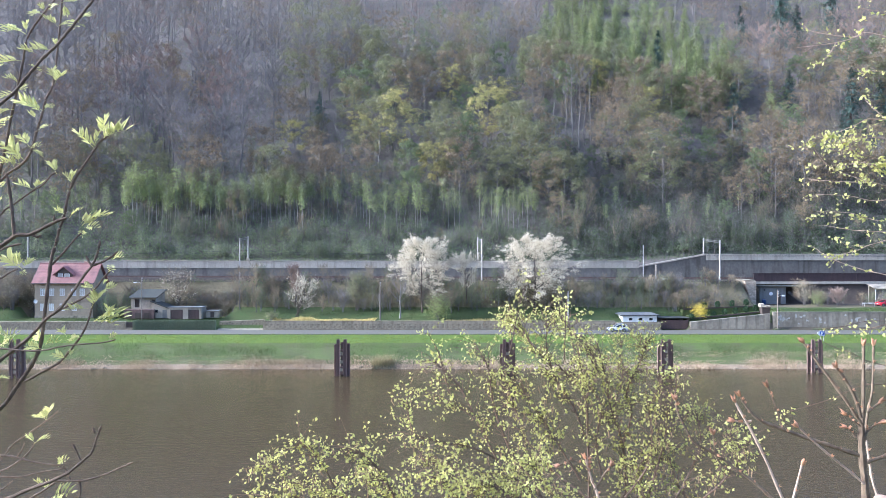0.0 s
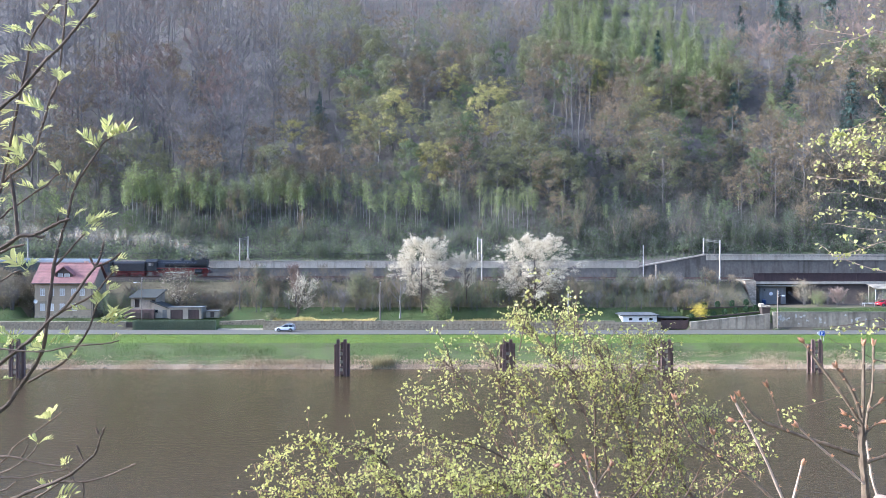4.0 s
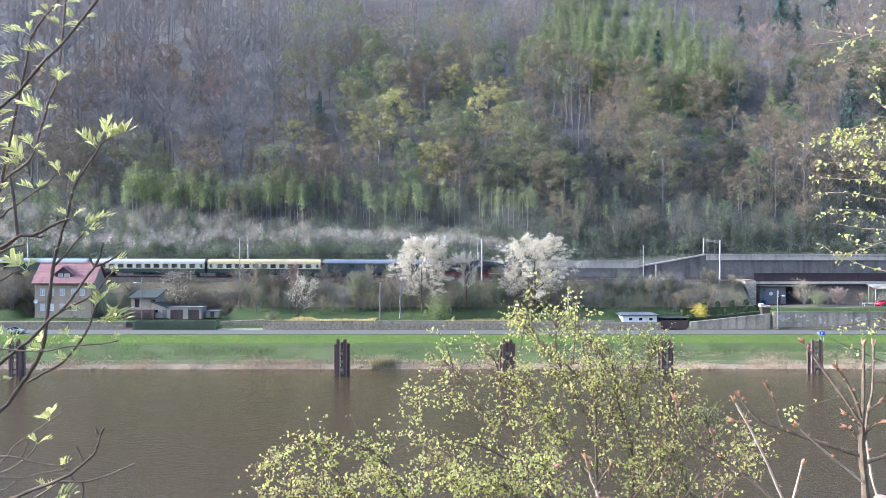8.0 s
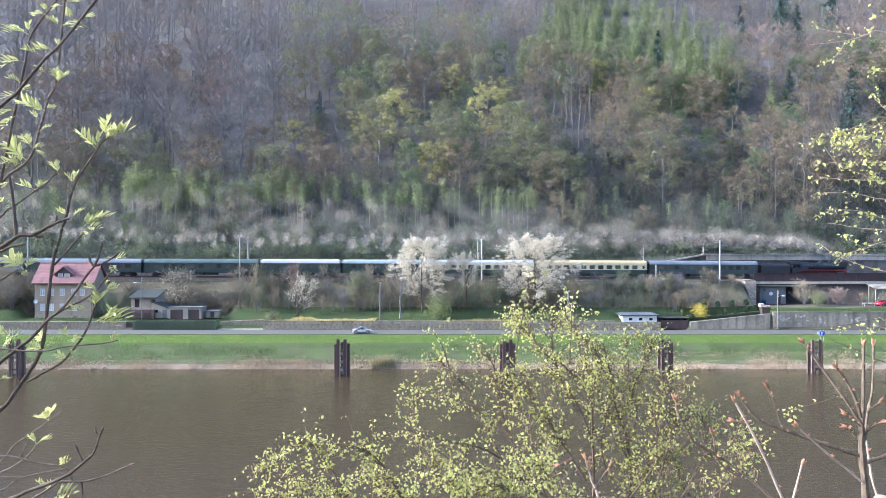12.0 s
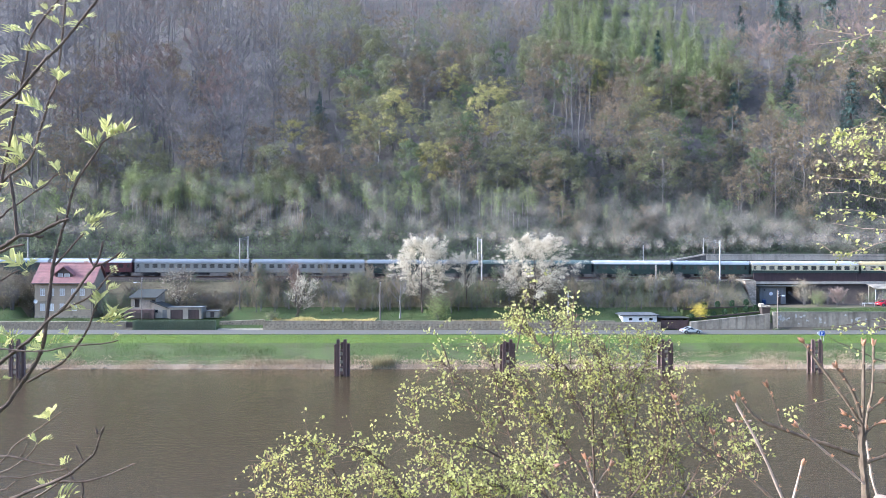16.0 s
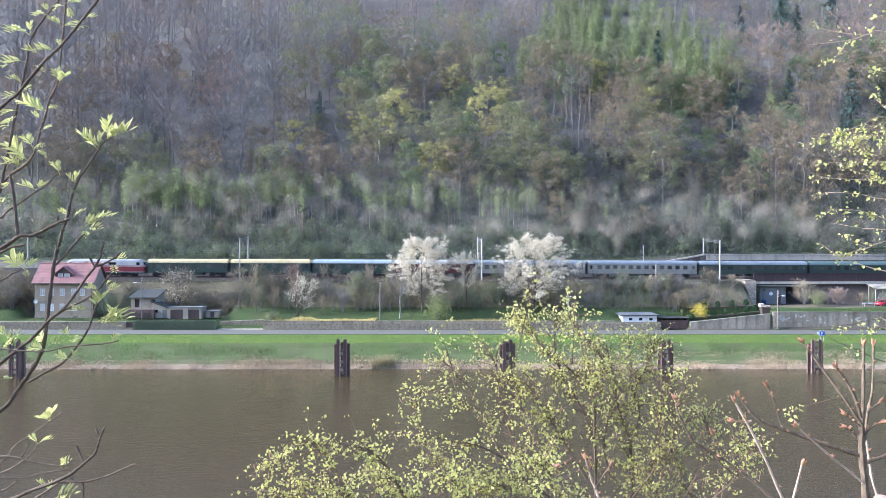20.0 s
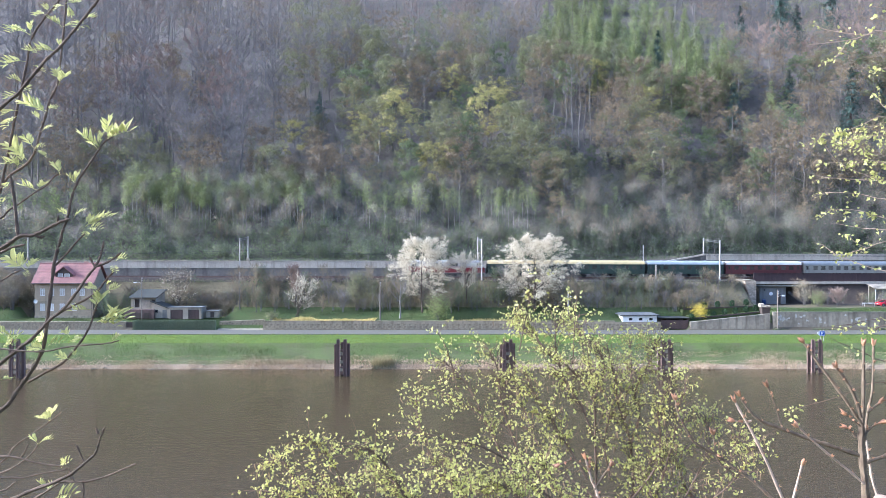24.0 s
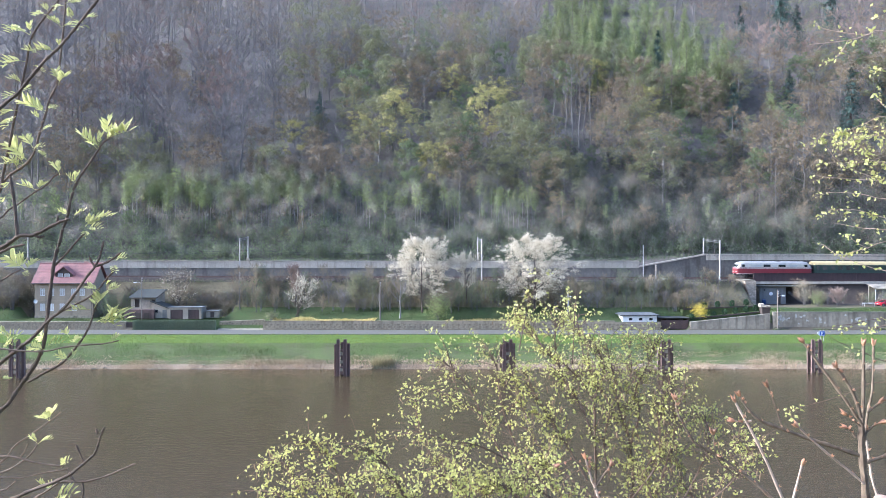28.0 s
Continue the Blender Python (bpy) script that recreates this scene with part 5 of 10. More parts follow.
SMALLBLOSSOM = [tree_kind(211 + i, 6.5, 3.6, 0.15, 18, 0.7, 0.12, M_BARKDARK, [M_BLOSSOM, M_TWIG][i], [1500, 420][i], [M_BLOSSOM, M_BLOSSOMDULL][i], [2600, 800][i], 0.14, [0.2, 0.15][i], twig_len=0.8, twig_w=[0.045, 0.018][i], subs=4) for i in range(2)]
WILLOW = tree_kind(221, 4.2, 2.7, 0.03, 24, 0.7, 0.07, M_BARK, M_BRUSHTWIG, 200, M_LEAF_BIRCH, 2000, 0.16, 0.34, 1.0, stems=3)
SPRAY = [tree_kind(213 + i, 7.0, 4.2, 0.06, 15, 0.9, 0.085, M_BARKDARK, [M_BLOSSOM, M_BRUSHTWIG][i], 850, [M_BLOSSOMDULL, M_BLOSSOM][i], [500, 900][i], 0.13, 0.12, twig_len=1.0, twig_w=0.03, stems=3, subs=3) for i in range(2)]
THINTREE = tree_kind(237, 8.5, 3.6, 0.25, 16, 0.9, 0.13, M_BARK, M_BRUSHTWIG, 1500, None, 0, twig_len=1.3, twig_w=0.018, subs=2)
ROUNDBUSH = tree_kind(229, 1.7, 1.9, 0.05, 20, 0.6, 0.04, M_BARK, None, 0, M_LEAF_OLIVE, 1300, 0.13, 0.28, stems=4)
GREENBUSH = tree_kind(231, 7.4, 3.3, 0.1, 22, 0.9, 0.12, M_BARK, M_TWIG, 350, M_LEAF_OLIVE, 2600, 0.19, 0.42, 0.3, twig_len=1.1, twig_w=0.02, stems=3)
BLOSSOMBUSH = tree_kind(235, 4.8, 3.0, 0.08, 18, 0.7, 0.06, M_BARK, M_DRYVINE, 500, M_BLOSSOMDULL, 1000, 0.13, 0.22, twig_len=0.9, twig_w=0.02, stems=4)
RUSTBUSH = tree_kind(233, 3.4, 2.3, 0.1, 16, 0.7, 0.05, M_BARK, M_TWIGRUST, 1300, M_LEAF_BRONZE, 300, 0.14, 0.3, twig_len=0.9, twig_w=0.022, stems=3)
COLUMN = tree_kind(223, 8.2, 1.3, 0.1, 18, 2.0, 0.1, M_BARK, M_TWIGRUST, 1500, M_LEAF_BRONZE, 300, 0.13, 0.3, twig_len=1.5, twig_w=0.02, stems=2)
PALETREE = tree_kind(225, 8.5, 3.6, 0.35, 14, 0.9, 0.16, M_BARKPALE, M_TWIG, 700, None, 0, twig_len=1.4, twig_w=0.018)
FORSYTHIA = tree_kind(227, 1.9, 1.5, 0.05, 14, 0.7, 0.04, M_BARK, None, 0, M_YELLOW, 1400, 0.10, 0.3, stems=3)

plant(BLOSSOM[0], "cherry_tree", "large cherry tree in full white blossom", "cherry tree", -4.4, 162.5, 0.3, 1.1, group="blossoming trees", sz=1.16)
plant(SMALLBLOSSOM[0], "cherry_tree", "smaller white-blossomed tree beside the large cherry", "cherry tree", 5.0, 164.0, 1.2, 0.95, z=6.0, group="blossoming trees", sz=1.3)
plant(BLOSSOM[1], "cherry_tree", "broad round cherry tree covered in white blossom", "cherry tree", 19.4, 163.0, 2.2, 1.08, group="blossoming trees", sz=1.14)
plant(SPRAY[0], "cherry_tree", "slanting small tree with white blossom on the embankment", "cherry tree", -30.4, 160.6, 0.4, 0.95, group="blossoming trees", sz=1.1)
lean = bpy.data.objects["cherry_tree.003"]
lean.matrix_basis = lean.matrix_basis @ Matrix.Rotation(radians(13), 4, "Y")
plant(SPRAY[1], "cherry_tree", "small tree with sparse white blossom near the sheds", "cherry tree", -57.6, 167.0, 2.0, 1.2, group="blossoming trees", sz=1.35)
plant(BLOSSOMBUSH, "blossom_bush", "pale blossoming bush in front of the bridge girder", "bush", 80.9, 171.5, 0.7, 1.1)
for x, y, q in ((-92.5, 165.0, 1.5), (-97.5, 166.5, 1.7), (-89.8, 168.0, 1.3)):
    plant(BLOSSOMBUSH, "blossom_bush", "pale blossoming bush beside the house", "bush", x, y, x, q)
plant(WILLOW, "willow_bush", "light green drooping willow bush on the lawn", "willow", -0.8, 158.6, 0.0, 1.25)
plant(ROUNDBUSH, "round_bush", "low rounded olive-green bush on the wall's corner", "bush", -35.3, 157.5, 0.0, 1.05, z=1.5)
plant(GREENBUSH, "willow_bush", "tall olive-green bush on the railway embankment", "bush", -18.6, 164.5, 0.0, 1.05)
plant(GREENBUSH, "willow_bush", "budding green bush beside the embankment's foot", "bush", 49.5, 168.5, 2.0, 0.7)
plant(WILLOW, "willow_bush", "light green bush beside the road wall", "willow", 82.4, 169.0, 1.0, 0.8)
plant(COLUMN, "columnar_shrub", "tall reddish-brown columnar shrub on the embankment", "shrub", -32.0, 167.5, 0.0, 1.3, sz=1.05)
plant(RUSTBUSH, "reddish_bush", "reddish budding bush under the railway", "shrub", 87.8, 170.5, 2.0, 1.05)
plant(PALETREE, "small_tree", "small bare tree with a pale trunk on the lawn", "tree", -8.9, 159.5, 0.4, 1.05)
for x, y, s in ((-11.5, 164, 1.5), (-7.0, 164.5, 1.4), (-3.2, 165, 1.5), (-13, 162.8, 1.0), (1.8, 162.5, 1.2)):
    plant(BRUSH[int(y * 7) % 4], "embankment_shrub", "brown leafless brush under the cherry tree", "shrub", x, y, x, s, group="shrubs of the embankment")
plant(THINTREE, "small_tree", "leafless small tree on the embankment", "tree", -43.5, 164.5, 2.4, 0.95)
plant(FORSYTHIA, "forsythia_bush", "bright yellow flowering forsythia bush", "forsythia", 53.0, 157.9, 0.0, 1.42, z=2.05)

rngb = random.Random(77)
for i in range(262):
    x = rngb.uniform(-118, 60)
    y = rngb.uniform(164.8, 173.0) if rngb.random() < 0.8 else rngb.uniform(162.5, 166)
    if -89 < x < -50 and y < 171.5 or -32 < x < -26 and y < 165:
        continue
    b = noise.noise((x * 0.06, 1.1, 0.0)) + rngb.uniform(-.35, .35) - (0.4 if x > 45 else 0)
    kinds = SHRUB if b > 0.05 else BRUSH
    lab = "green leafing shrub on the railway embankment" if b > 0.05 else "brown leafless brush on the railway embankment"
    plant(kinds[rngb.randrange(4)], "embankment_shrub", lab, "shrub", x, y, rngb.uniform(0, 6), rngb.uniform(0.6, 1.25), group="shrubs of the embankment")
for i in range(26):
    x, y = rngb.uniform(-104, -89), rngb.uniform(164, 172)
    plant(BRUSH[i % 4], "embankment_shrub", "brown leafless brush on the railway embankment", "shrub", x, y, rngb.uniform(0, 6), rngb.uniform(0.8, 1.3), group="shrubs of the embankment")
for i in range(9):
    plant(SHRUB[1], "embankment_shrub", "dark green bush between house and sheds", "shrub", rngb.uniform(-73.5, -67), rngb.uniform(162, 168), rngb.uniform(0, 6), rngb.uniform(1.0, 1.5), group="shrubs of the embankment")

thicket = []
for i in range(250):
    x, y = (rngb.uniform(47, 68), rngb.uniform(163.5, 173)) if i > 209 else (rngb.uniform(-68, -36), rngb.uniform(166.8, 173.2)) if i < 120 else (rngb.uniform(-118, 48), rngb.uniform(169, 173.4))
    s = rngb.uniform(0.6, 1.15)
    thicket.append((rngb.choice(BRUSH + SHRUB[:1]), Matrix.LocRotScale((x, y, ground_z(x, y) - 0.1), Euler((0, 0, rngb.uniform(0, 6.28))), (s, s, s * rngb.uniform(0.6, 1.1)))))
join_far(thicket, "embankment_thicket", "matted brown brush and dry climbers on the embankment", "thicket", 0.55)


def blades(name, label, cat, x0, x1, y0, y1, n, h, material, seed, width=0.03, lean=0.5, clump=0.0):
    """Grass, reeds or flowers: a thin blade each."""
    rng = np.random.default_rng(seed)
    x, y = rng.uniform(x0, x1, n), rng.uniform(y0, y1, n)
    z = np.array([ground_z(a, b) for a, b in zip(x, y)])
    p = np.stack([x, y, z - 0.03], 1)
    hh = h * rng.uniform(0.4, 1.3, n)
    if clump:
        hh = hh * np.array([max(0.15, 0.7 + clump * noise.noise((a * 0.16, b * 0.3, 6.0))) for a, b in zip(x, y)])
    tip = p + np.stack([rng.normal(0, lean, n) * hh, rng.normal(0, lean, n) * hh, hh], 1)
    a = rng.uniform(0, 2 * math.pi, n)
    w = np.stack([np.cos(a), np.sin(a), np.zeros(n)], 1) * width
    v = np.stack([p - w, p + w, tip], 1).reshape(-1, 3)
    ob = new(name, cloud_mesh(name, v, material))
    return tagged(ob, label, cat, kind="stuff")


M_BLADE = mat("grass_blades", (0.20, 0.225, 0.04), (0.15, 0.18, 0.036), scale=0.5, rough=0.8, bump=0.0, island=0.3, translucent=0.4, spec=0.08)
# blade colour also lowered to carry the lawn's shade
M_BLADELAWN = mat("shaded_lawn_blades", (0.08, 0.115, 0.036), (0.105, 0.12, 0.044), scale=0.4, rough=0.85, bump=0.0, island=0.35, translucent=0.4, spec=0.08)
M_NARCISSUS = mat("pale_yellow_flowers", (0.74, 0.62, 0.20), (0.62, 0.50, 0.22), scale=0.8, rough=0.8, bump=0.0, island=0.3, translucent=0.3, spec=0.08)
M_BANKBLADE = mat("bank_blades", (0.125, 0.175, 0.06), (0.185, 0.20, 0.08), scale=0.3, rough=0.9, bump=0.0, island=0.35, translucent=0.35, spec=0.08)
M_SHOOT = mat("willow_shoots", (0.40, 0.345, 0.17), (0.31, 0.25, 0.14), scale=0.6, rough=0.9, bump=0.0, island=0.3, translucent=0.35, spec=0.08)
M_BLADEDULL = mat("rough_grass_blades", (0.15, 0.17, 0.068), (0.20, 0.18, 0.10), scale=0.35, rough=0.9, bump=0.0, island=0.35, translucent=0.3, spec=0.08)
blades("grass", "fresh green grass on the bank's upper edge", "grass", -108, 108, 144, 148.4, 26000, 0.3, M_BLADE, 1)
blades("bank_grass", "rough mixed grass on the river bank slope", "grass", -108, 108, 137.6, 143.9, 40000, 0.45, M_BANKBLADE, 2, 0.035, 0.6, 1.3)
blades("reeds", "dry straw-coloured reeds along the waterline", "reeds", -108, 108, 136.3, 139.0, 38000, 0.5, M_REED, 3, 0.05, 1.2, 0.9)
blades("dead_grass", "dead straw-coloured grass in patches on the river bank slope", "dry grass", -108, 108, 138.0, 140.4, 9000, 0.32, M_REED, 13, 0.045, 1.3, 2.2)
blades("dead_grass", "dead straw-coloured grass in patches on the river bank slope", "dry grass", 18, 108, 138.4, 141.6, 5500, 0.32, M_REED, 14, 0.045, 1.3, 2.2)
blades("straw_bush", "yellowish-green willow bush with a brown base at the waterline", "bush", -12.6, -8.9, 136.9, 138.0, 620, 2.0, M_SHOOT, 11, 0.03, 0.45)
blades("bush_litter", "brown dead stems at the foot of the waterline bush", "dry stems", -12.8, -8.4, 136.4, 137.2, 260, 0.6, M_UNDERGROWTH, 12, 0.05, 1.2)
blades("garden_grass", "green lawn between the wall and embankment", "grass", -112, 70, 157, 166, 26000, 0.34, M_BLADELAWN, 4, 0.035, 0.6, 1.0)
blades("yellow_flowers", "row of yellow daffodils and shrubs along the wall", "flowers", -35, -14, 156.8, 158.2, 3000, 0.95, M_NARCISSUS, 5, 0.10, 0.6, 1.3)
blades("yellow_flowers", "row of yellow flowers along the wall", "flowers", 0.5, 18, 156.8, 157.8, 1100, 0.55, M_NARCISSUS, 6, 0.07, 0.5, 1.2)
blades("forecourt_grass", "green grass and ivy along the tall wall's top", "grass", 66, 112, 156.9, 164, 9000, 0.4, M_BLADELAWN, 8, 0.035, 0.6, 1.0)
blades("weeds", "green weeds along the foot of the tall wall", "weeds", 67, 112, 155.93, 156.06, 1600, 0.45, M_LEAF_DARK, 10, 0.08, 0.6, 1.6)
blades("embankment_grass", "dry tangled grass on the railway embankment", "grass", -118, 67, 165.5, 174, 30000, 0.6, M_BLADEDULL, 9, 0.035, 0.7)


def hedge():
    rng = np.random.default_rng(4)
    g = Geo().box(-63.0, -46.3, 155.98, 156.7, -0.05, 1.85)
    root = solid("hedge", g, M_HEDGE, "dense dark green clipped hedge along the road", "hedge")
    pts = np.concatenate([rng.uniform((-63.1, 155.85, 0.05), (-46.2, 156.0, 1.9), (5000, 3)), rng.uniform((-63.1, 155.9, 1.8), (-46.2, 156.8, 2.0), (2500, 3))])
    v = tri_cloud(rng, pts.tolist(), 7500, 0.04, 0.13)
    tagged(part("leaves", cloud_mesh("leaves", v, M_HEDGE), None, root), kind="stuff")


hedge()


def terraces():
    """Garden terraces with dark clipped conifers above the ramp wall."""
    for i, (x, y, z) in enumerate(((56.0, 158.6, 2.35), (58.2, 158.6, 2.75), (60.4, 158.6, 3.1), (62.6, 158.6, 3.4), (64.6, 158.6, 3.65), (55.2, 162.0, 4.0), (58.0, 162.0, 4.2), (61.0, 162.0, 4.4), (64.0, 162.0, 4.6), (51.2, 157.9, 1.9))):
        r = thing("clipped_conifer", "small dark clipped conifer on the garden terrace", "conifer", (x, y, z - 0.1), "clipped conifers of the terraces")
        part("trunk", Geo().tube([(0, 0, 0), (0, 0, 1.0)], [0.07, 0.03], 6), M_BARK, r)
        rng = np.random.default_rng(i + 50)
        q = rng.normal(0, 1, (260, 3))
        q = q / np.linalg.norm(q, axis=1)[:, None] * np.array([0.52, 0.52, 0.72]) + np.array([0, 0, 0.85])
        tagged(part("crown", cloud_mesh("crown", tri_cloud(rng, (q * 0.85).tolist(), 700, 0.07, 0.15), M_CLIPPED), None, r), kind="stuff")
    for nm, y, za, zb in (("terrace_1", 158.0, 2.0, 3.5), ("terrace_2", 161.4, 3.7, 4.4)):
        solid(nm, Geo().extrude([(50.5, 0.5), (66.5, 0.5), (66.5, zb), (50.5, za)], y, y + 3.4, "y"), M_LAWN, "grassy garden terrace behind the ramp wall", "terrace", "structure")
        edge = thing("terrace_edge", "dark timber edging rail of the garden terrace", "edging", (0, y, 0), kind="structure")
        part("rail", Geo().extrude([(50.5, za), (66.5, zb), (66.5, zb + 0.28), (50.5, za + 0.28)], -0.1, 0.02, "y"), M_WOODDARK, edge)
    gp = thing("gate_post", "dark brown timber box at the head of the ramp", "gate post", (66.2, 157.0, 2.9))
    part("body", Geo().box(-0.9, 0.75, 0, 1.4, 0, 1.55, 0.03), M_WOODDARK, gp)
    part("lid", Geo().box(-1.0, 0.85, -0.1, 1.5, 1.55, 1.68, 0.02), M_WOODDARK, gp)
    for x, w, h in ((-1.2, 0.9, 0.75), (-0.35, 0.6, 0.45), (0.25, 0.7, 0.35)):
        part("capstone", Geo().box(x, x + w, 0.3, 1.2, 1.68, 1.68 + h, 0.1), M_PIERBRICK, gp, "pale rough stone")


terraces()
tb = thing("garden_table", "white garden table on the forecourt grass", "table", (93.2, 168.0, ground_z(93.2, 168.0) - 0.05))
part("tabletop", Geo().box(-1.3, 1.3, -0.4, 0.4, 0.72, 0.8, 0.02), M_SIGNWHITE, tb)
for dx in (-1.1, 1.1):
    for dy in (-0.3, 0.3):
        part("leg", Geo().cyl((dx, dy, 0), (dx, dy, 0.72), 0.04, 6), M_STEEL, tb)
gh = thing("greenhouse", "pale glazed shelter with a white sheet roof", "shelter", (102.0, 174.0, ground_z(102.0, 174) - 0.05))
part("roof", Geo().extrude([(-0.5, 3.6), (3.2, 4.5), (3.2, 4.62), (-0.5, 3.72)], -4.2, 8.0), M_CONCRETE, gh)
part("side_wall", Geo().box(-3.9, 7.6, 0, 0.12, 0.0, 1.1), M_PALE, gh)
for i in range(7):
    part("pane", Geo().box(-3.8 + i * 1.62, -2.28 + i * 1.62, 0.02, 0.07, 1.14, 3.4), M_ROOFGREY, gh)
    part("mullion", Geo().box(-3.9 + i * 1.62, -3.8 + i * 1.62, -0.02, 0.12, 1.1, 3.65), M_FRAME, gh)
part("back_wall", Geo().box(-3.9, 7.6, 2.8, 3.0, 0, 4.4), M_PALE, gh)

rngs = random.Random(12)
for i in range(46):
    x = rngs.uniform(-100, 100)
    y = 136.4 + abs(rngs.gauss(0, 0.6))
    r = rngs.uniform(0.12, 0.4)
    g = Geo().ball((0, 0, 0), (r * rngs.uniform(0.9, 1.8), r, r * 0.6), 7, 4)
    g.v = [(a + 0.12 * r * rngs.uniform(-1, 1), b, c + 0.15 * r * rngs.uniform(-1, 1)) for a, b, c in g.v]
    solid("boulder", g, M_STONE, "grey stone at the water's edge", "boulder", group="stones at the waterline", at=(x, y, ground_z(x, y) + 0.02))

# road-side walls with their stones
stone_wall("road_wall_1", -112, -64.6, 156.1, -0.05, 1.62, "low grey stone wall in front of the house", 1)
stone_wall("road_wall_2", -36.6, 35.0, 156.1, -0.05, 1.8, "long low stone wall between road and gardens", 2, course=0.46, long=1.1)
stone_wall("road_wall_3", 35.0, 44.3, 156.1, -0.05, 1.55, "stone footing wall under the white building", 3)
stone_wall("road_wall_4", -46.2, -36.9, 158.6, -0.05, 1.75, "crumbling pale wall at the head of the drive", 4, course=0.44, long=0.9, top=(1.45, 1.85))
panel_wall("ramp_wall", 50.4, 66.6, 156.1, -0.05, 1.5, 3.2, "pale concrete ramp wall with upright panels")
tall = panel_wall("tall_wall", 67.2, 130, 156.1, -0.05, 3.55, 3.55, "tall weathered grey retaining wall beside the road", 2.4)
M_LIME = mat("lime_stains", (0.56, 0.53, 0.46), (0.40, 0.37, 0.31), scale=6, rough=0.95, bump=0.3, vary=0.15, stain=0.4)
rngl = random.Random(41)
for i in range(46):
    x = 68.2 + (rngl.random() ** 1.7) * 44
    z = rngl.uniform(1.2, 3.1)
    n = rngl.randrange(7, 11)
    w, h = rngl.uniform(0.12, 0.5), rngl.uniform(0.15, 0.6)
    ring = [(x + w * math.cos(6.283 * k / n) * rngl.uniform(0.4, 1.1), z + h * math.sin(6.283 * k / n) * rngl.uniform(0.4, 1.1)) for k in range(n)]
    part("lime_stain", Geo().extrude(ring, 156.1 - 0.004 - 0.0002 * i, 156.13, "y"), M_LIME, tall, "pale lime bloom")
solid("drive", Geo().add([(-45.9, 155.9, 0.02), (-36.7, 155.9, 0.02), (-37.0, 158.7, 0.5), (-46.0, 158.7, 0.5), (-45.9, 155.9, -0.5), (-36.7, 155.9, -0.5), (-37.0, 158.7, -0.5), (-46, 158.7, -0.5)], [(0, 1, 2, 3), (0, 4, 5, 1), (1, 5, 6, 2), (3, 7, 4, 0)]), M_CONCRETE, "pale paved drive rising from the road", "drive", "structure")
gt = thing("garden_gate", "dark timber gate in the road-side wall", "gate", (-63.6, 156.2, 0))
for i in range(6):
    part("board", Geo().box(-0.72 + i * 0.24, -0.51 + i * 0.24, 0, 0.05, 0.05, 1.7), M_WOODDARK, gt)
part("gate_frame", Geo().box(-0.85, -0.73, 0, 0.12, 0, 1.85).box(0.73, 0.85, 0, 0.12, 0, 1.85), M_WOODDARK, gt)

for x, y, sc in ((52.0, 205.0, 1.1), (56.5, 206.5, 0.8), (88.0, 217.0, 0.9)):
    plant(SMALLBLOSSOM[1], "cherry_tree", "wild shrub with faded white blossom on the slope", "cherry tree", x, y, x, sc, group="blossoming trees", sz=sc * 0.75)
for i in range(20):
    x, y = rngb.uniform(84, 112), rngb.uniform(168, 177.5)
    plant((BRUSH + SHRUB)[i % 8], "forecourt_shrub", "tangled shrub in front of the railway abutment", "shrub", x, y, rngb.uniform(0, 6), rngb.uniform(0.5, 0.95), group="shrubs under the railway")


# ---- the train; each vehicle's x runs along the track, its front end at +x ----
M_UNDER = mat("under_frame_black", (0.035, 0.033, 0.032), (0.022, 0.021, 0.02), scale=4, rough=0.8, bump=0.2, vary=0.1)
M_WHEEL = mat("wheel_steel", (0.06, 0.05, 0.045), scale=5, rough=0.6, metal=0.4)
M_LOCOBLACK = mat("locomotive_black", (0.022, 0.022, 0.024), (0.035, 0.034, 0.034), scale=3, rough=0.42, bump=0.08)
M_LOCORED = mat("locomotive_red", (0.20, 0.03, 0.028), (0.14, 0.025, 0.022), scale=4, rough=0.55, bump=0.1, vary=0.08)
M_COAL = mat("coal", (0.02, 0.02, 0.02), scale=6, rough=0.7, bump=1.0)
# brown-grey of interior and reflected hillside is put into the pane colour
M_COACHGLASS = mat("reflection_toned_coach_glass", (0.10, 0.092, 0.078), (0.05, 0.048, 0.044), scale=1.2, rough=0.12, bump=0.0, vary=0.5)
M_LAMPGLASS = mat("lamp_glass", (0.75, 0.72, 0.62), scale=3, rough=0.2, bump=0.0)


def paint(name, c, rough=0.42):
    return mat(name, c, tuple(v * 0.82 for v in c), scale=1.6, rough=rough, bump=0.04, vary=0.05, stain=0.12)


P_BLUE = paint("dark_blue_green_paint", (0.046, 0.062, 0.06))
P_GREEN = paint("bottle_green_paint", (0.034, 0.055, 0.04))
P_DKGREEN = paint("dark_green_paint", (0.032, 0.046, 0.036))
P_CREAM = paint("cream_paint", (0.66, 0.58, 0.36))
P_BEIGE = paint("grey_beige_paint", (0.27, 0.255, 0.215))
P_MAROON = paint("maroon_paint", (0.085, 0.021, 0.021))
P_WHITE = paint("ivory_white_paint", (0.56, 0.53, 0.46))
P_RED = paint("wine_red_paint", (0.215, 0.028, 0.034))
R_BLUEGREY = paint("blue_grey_roof_paint", (0.22, 0.236, 0.245), 0.5)
R_CREAM = paint("cream_roof_paint", (0.62, 0.48, 0.23), 0.5)
R_WHITE = paint("silver_white_roof_paint", (0.54, 0.53, 0.49), 0.5)
R_GREEN = paint("grey_green_roof_paint", (0.11, 0.145, 0.125), 0.5)
R_PALEBLUE = paint("pale_blue_roof_paint", (0.37, 0.40, 0.41), 0.5)


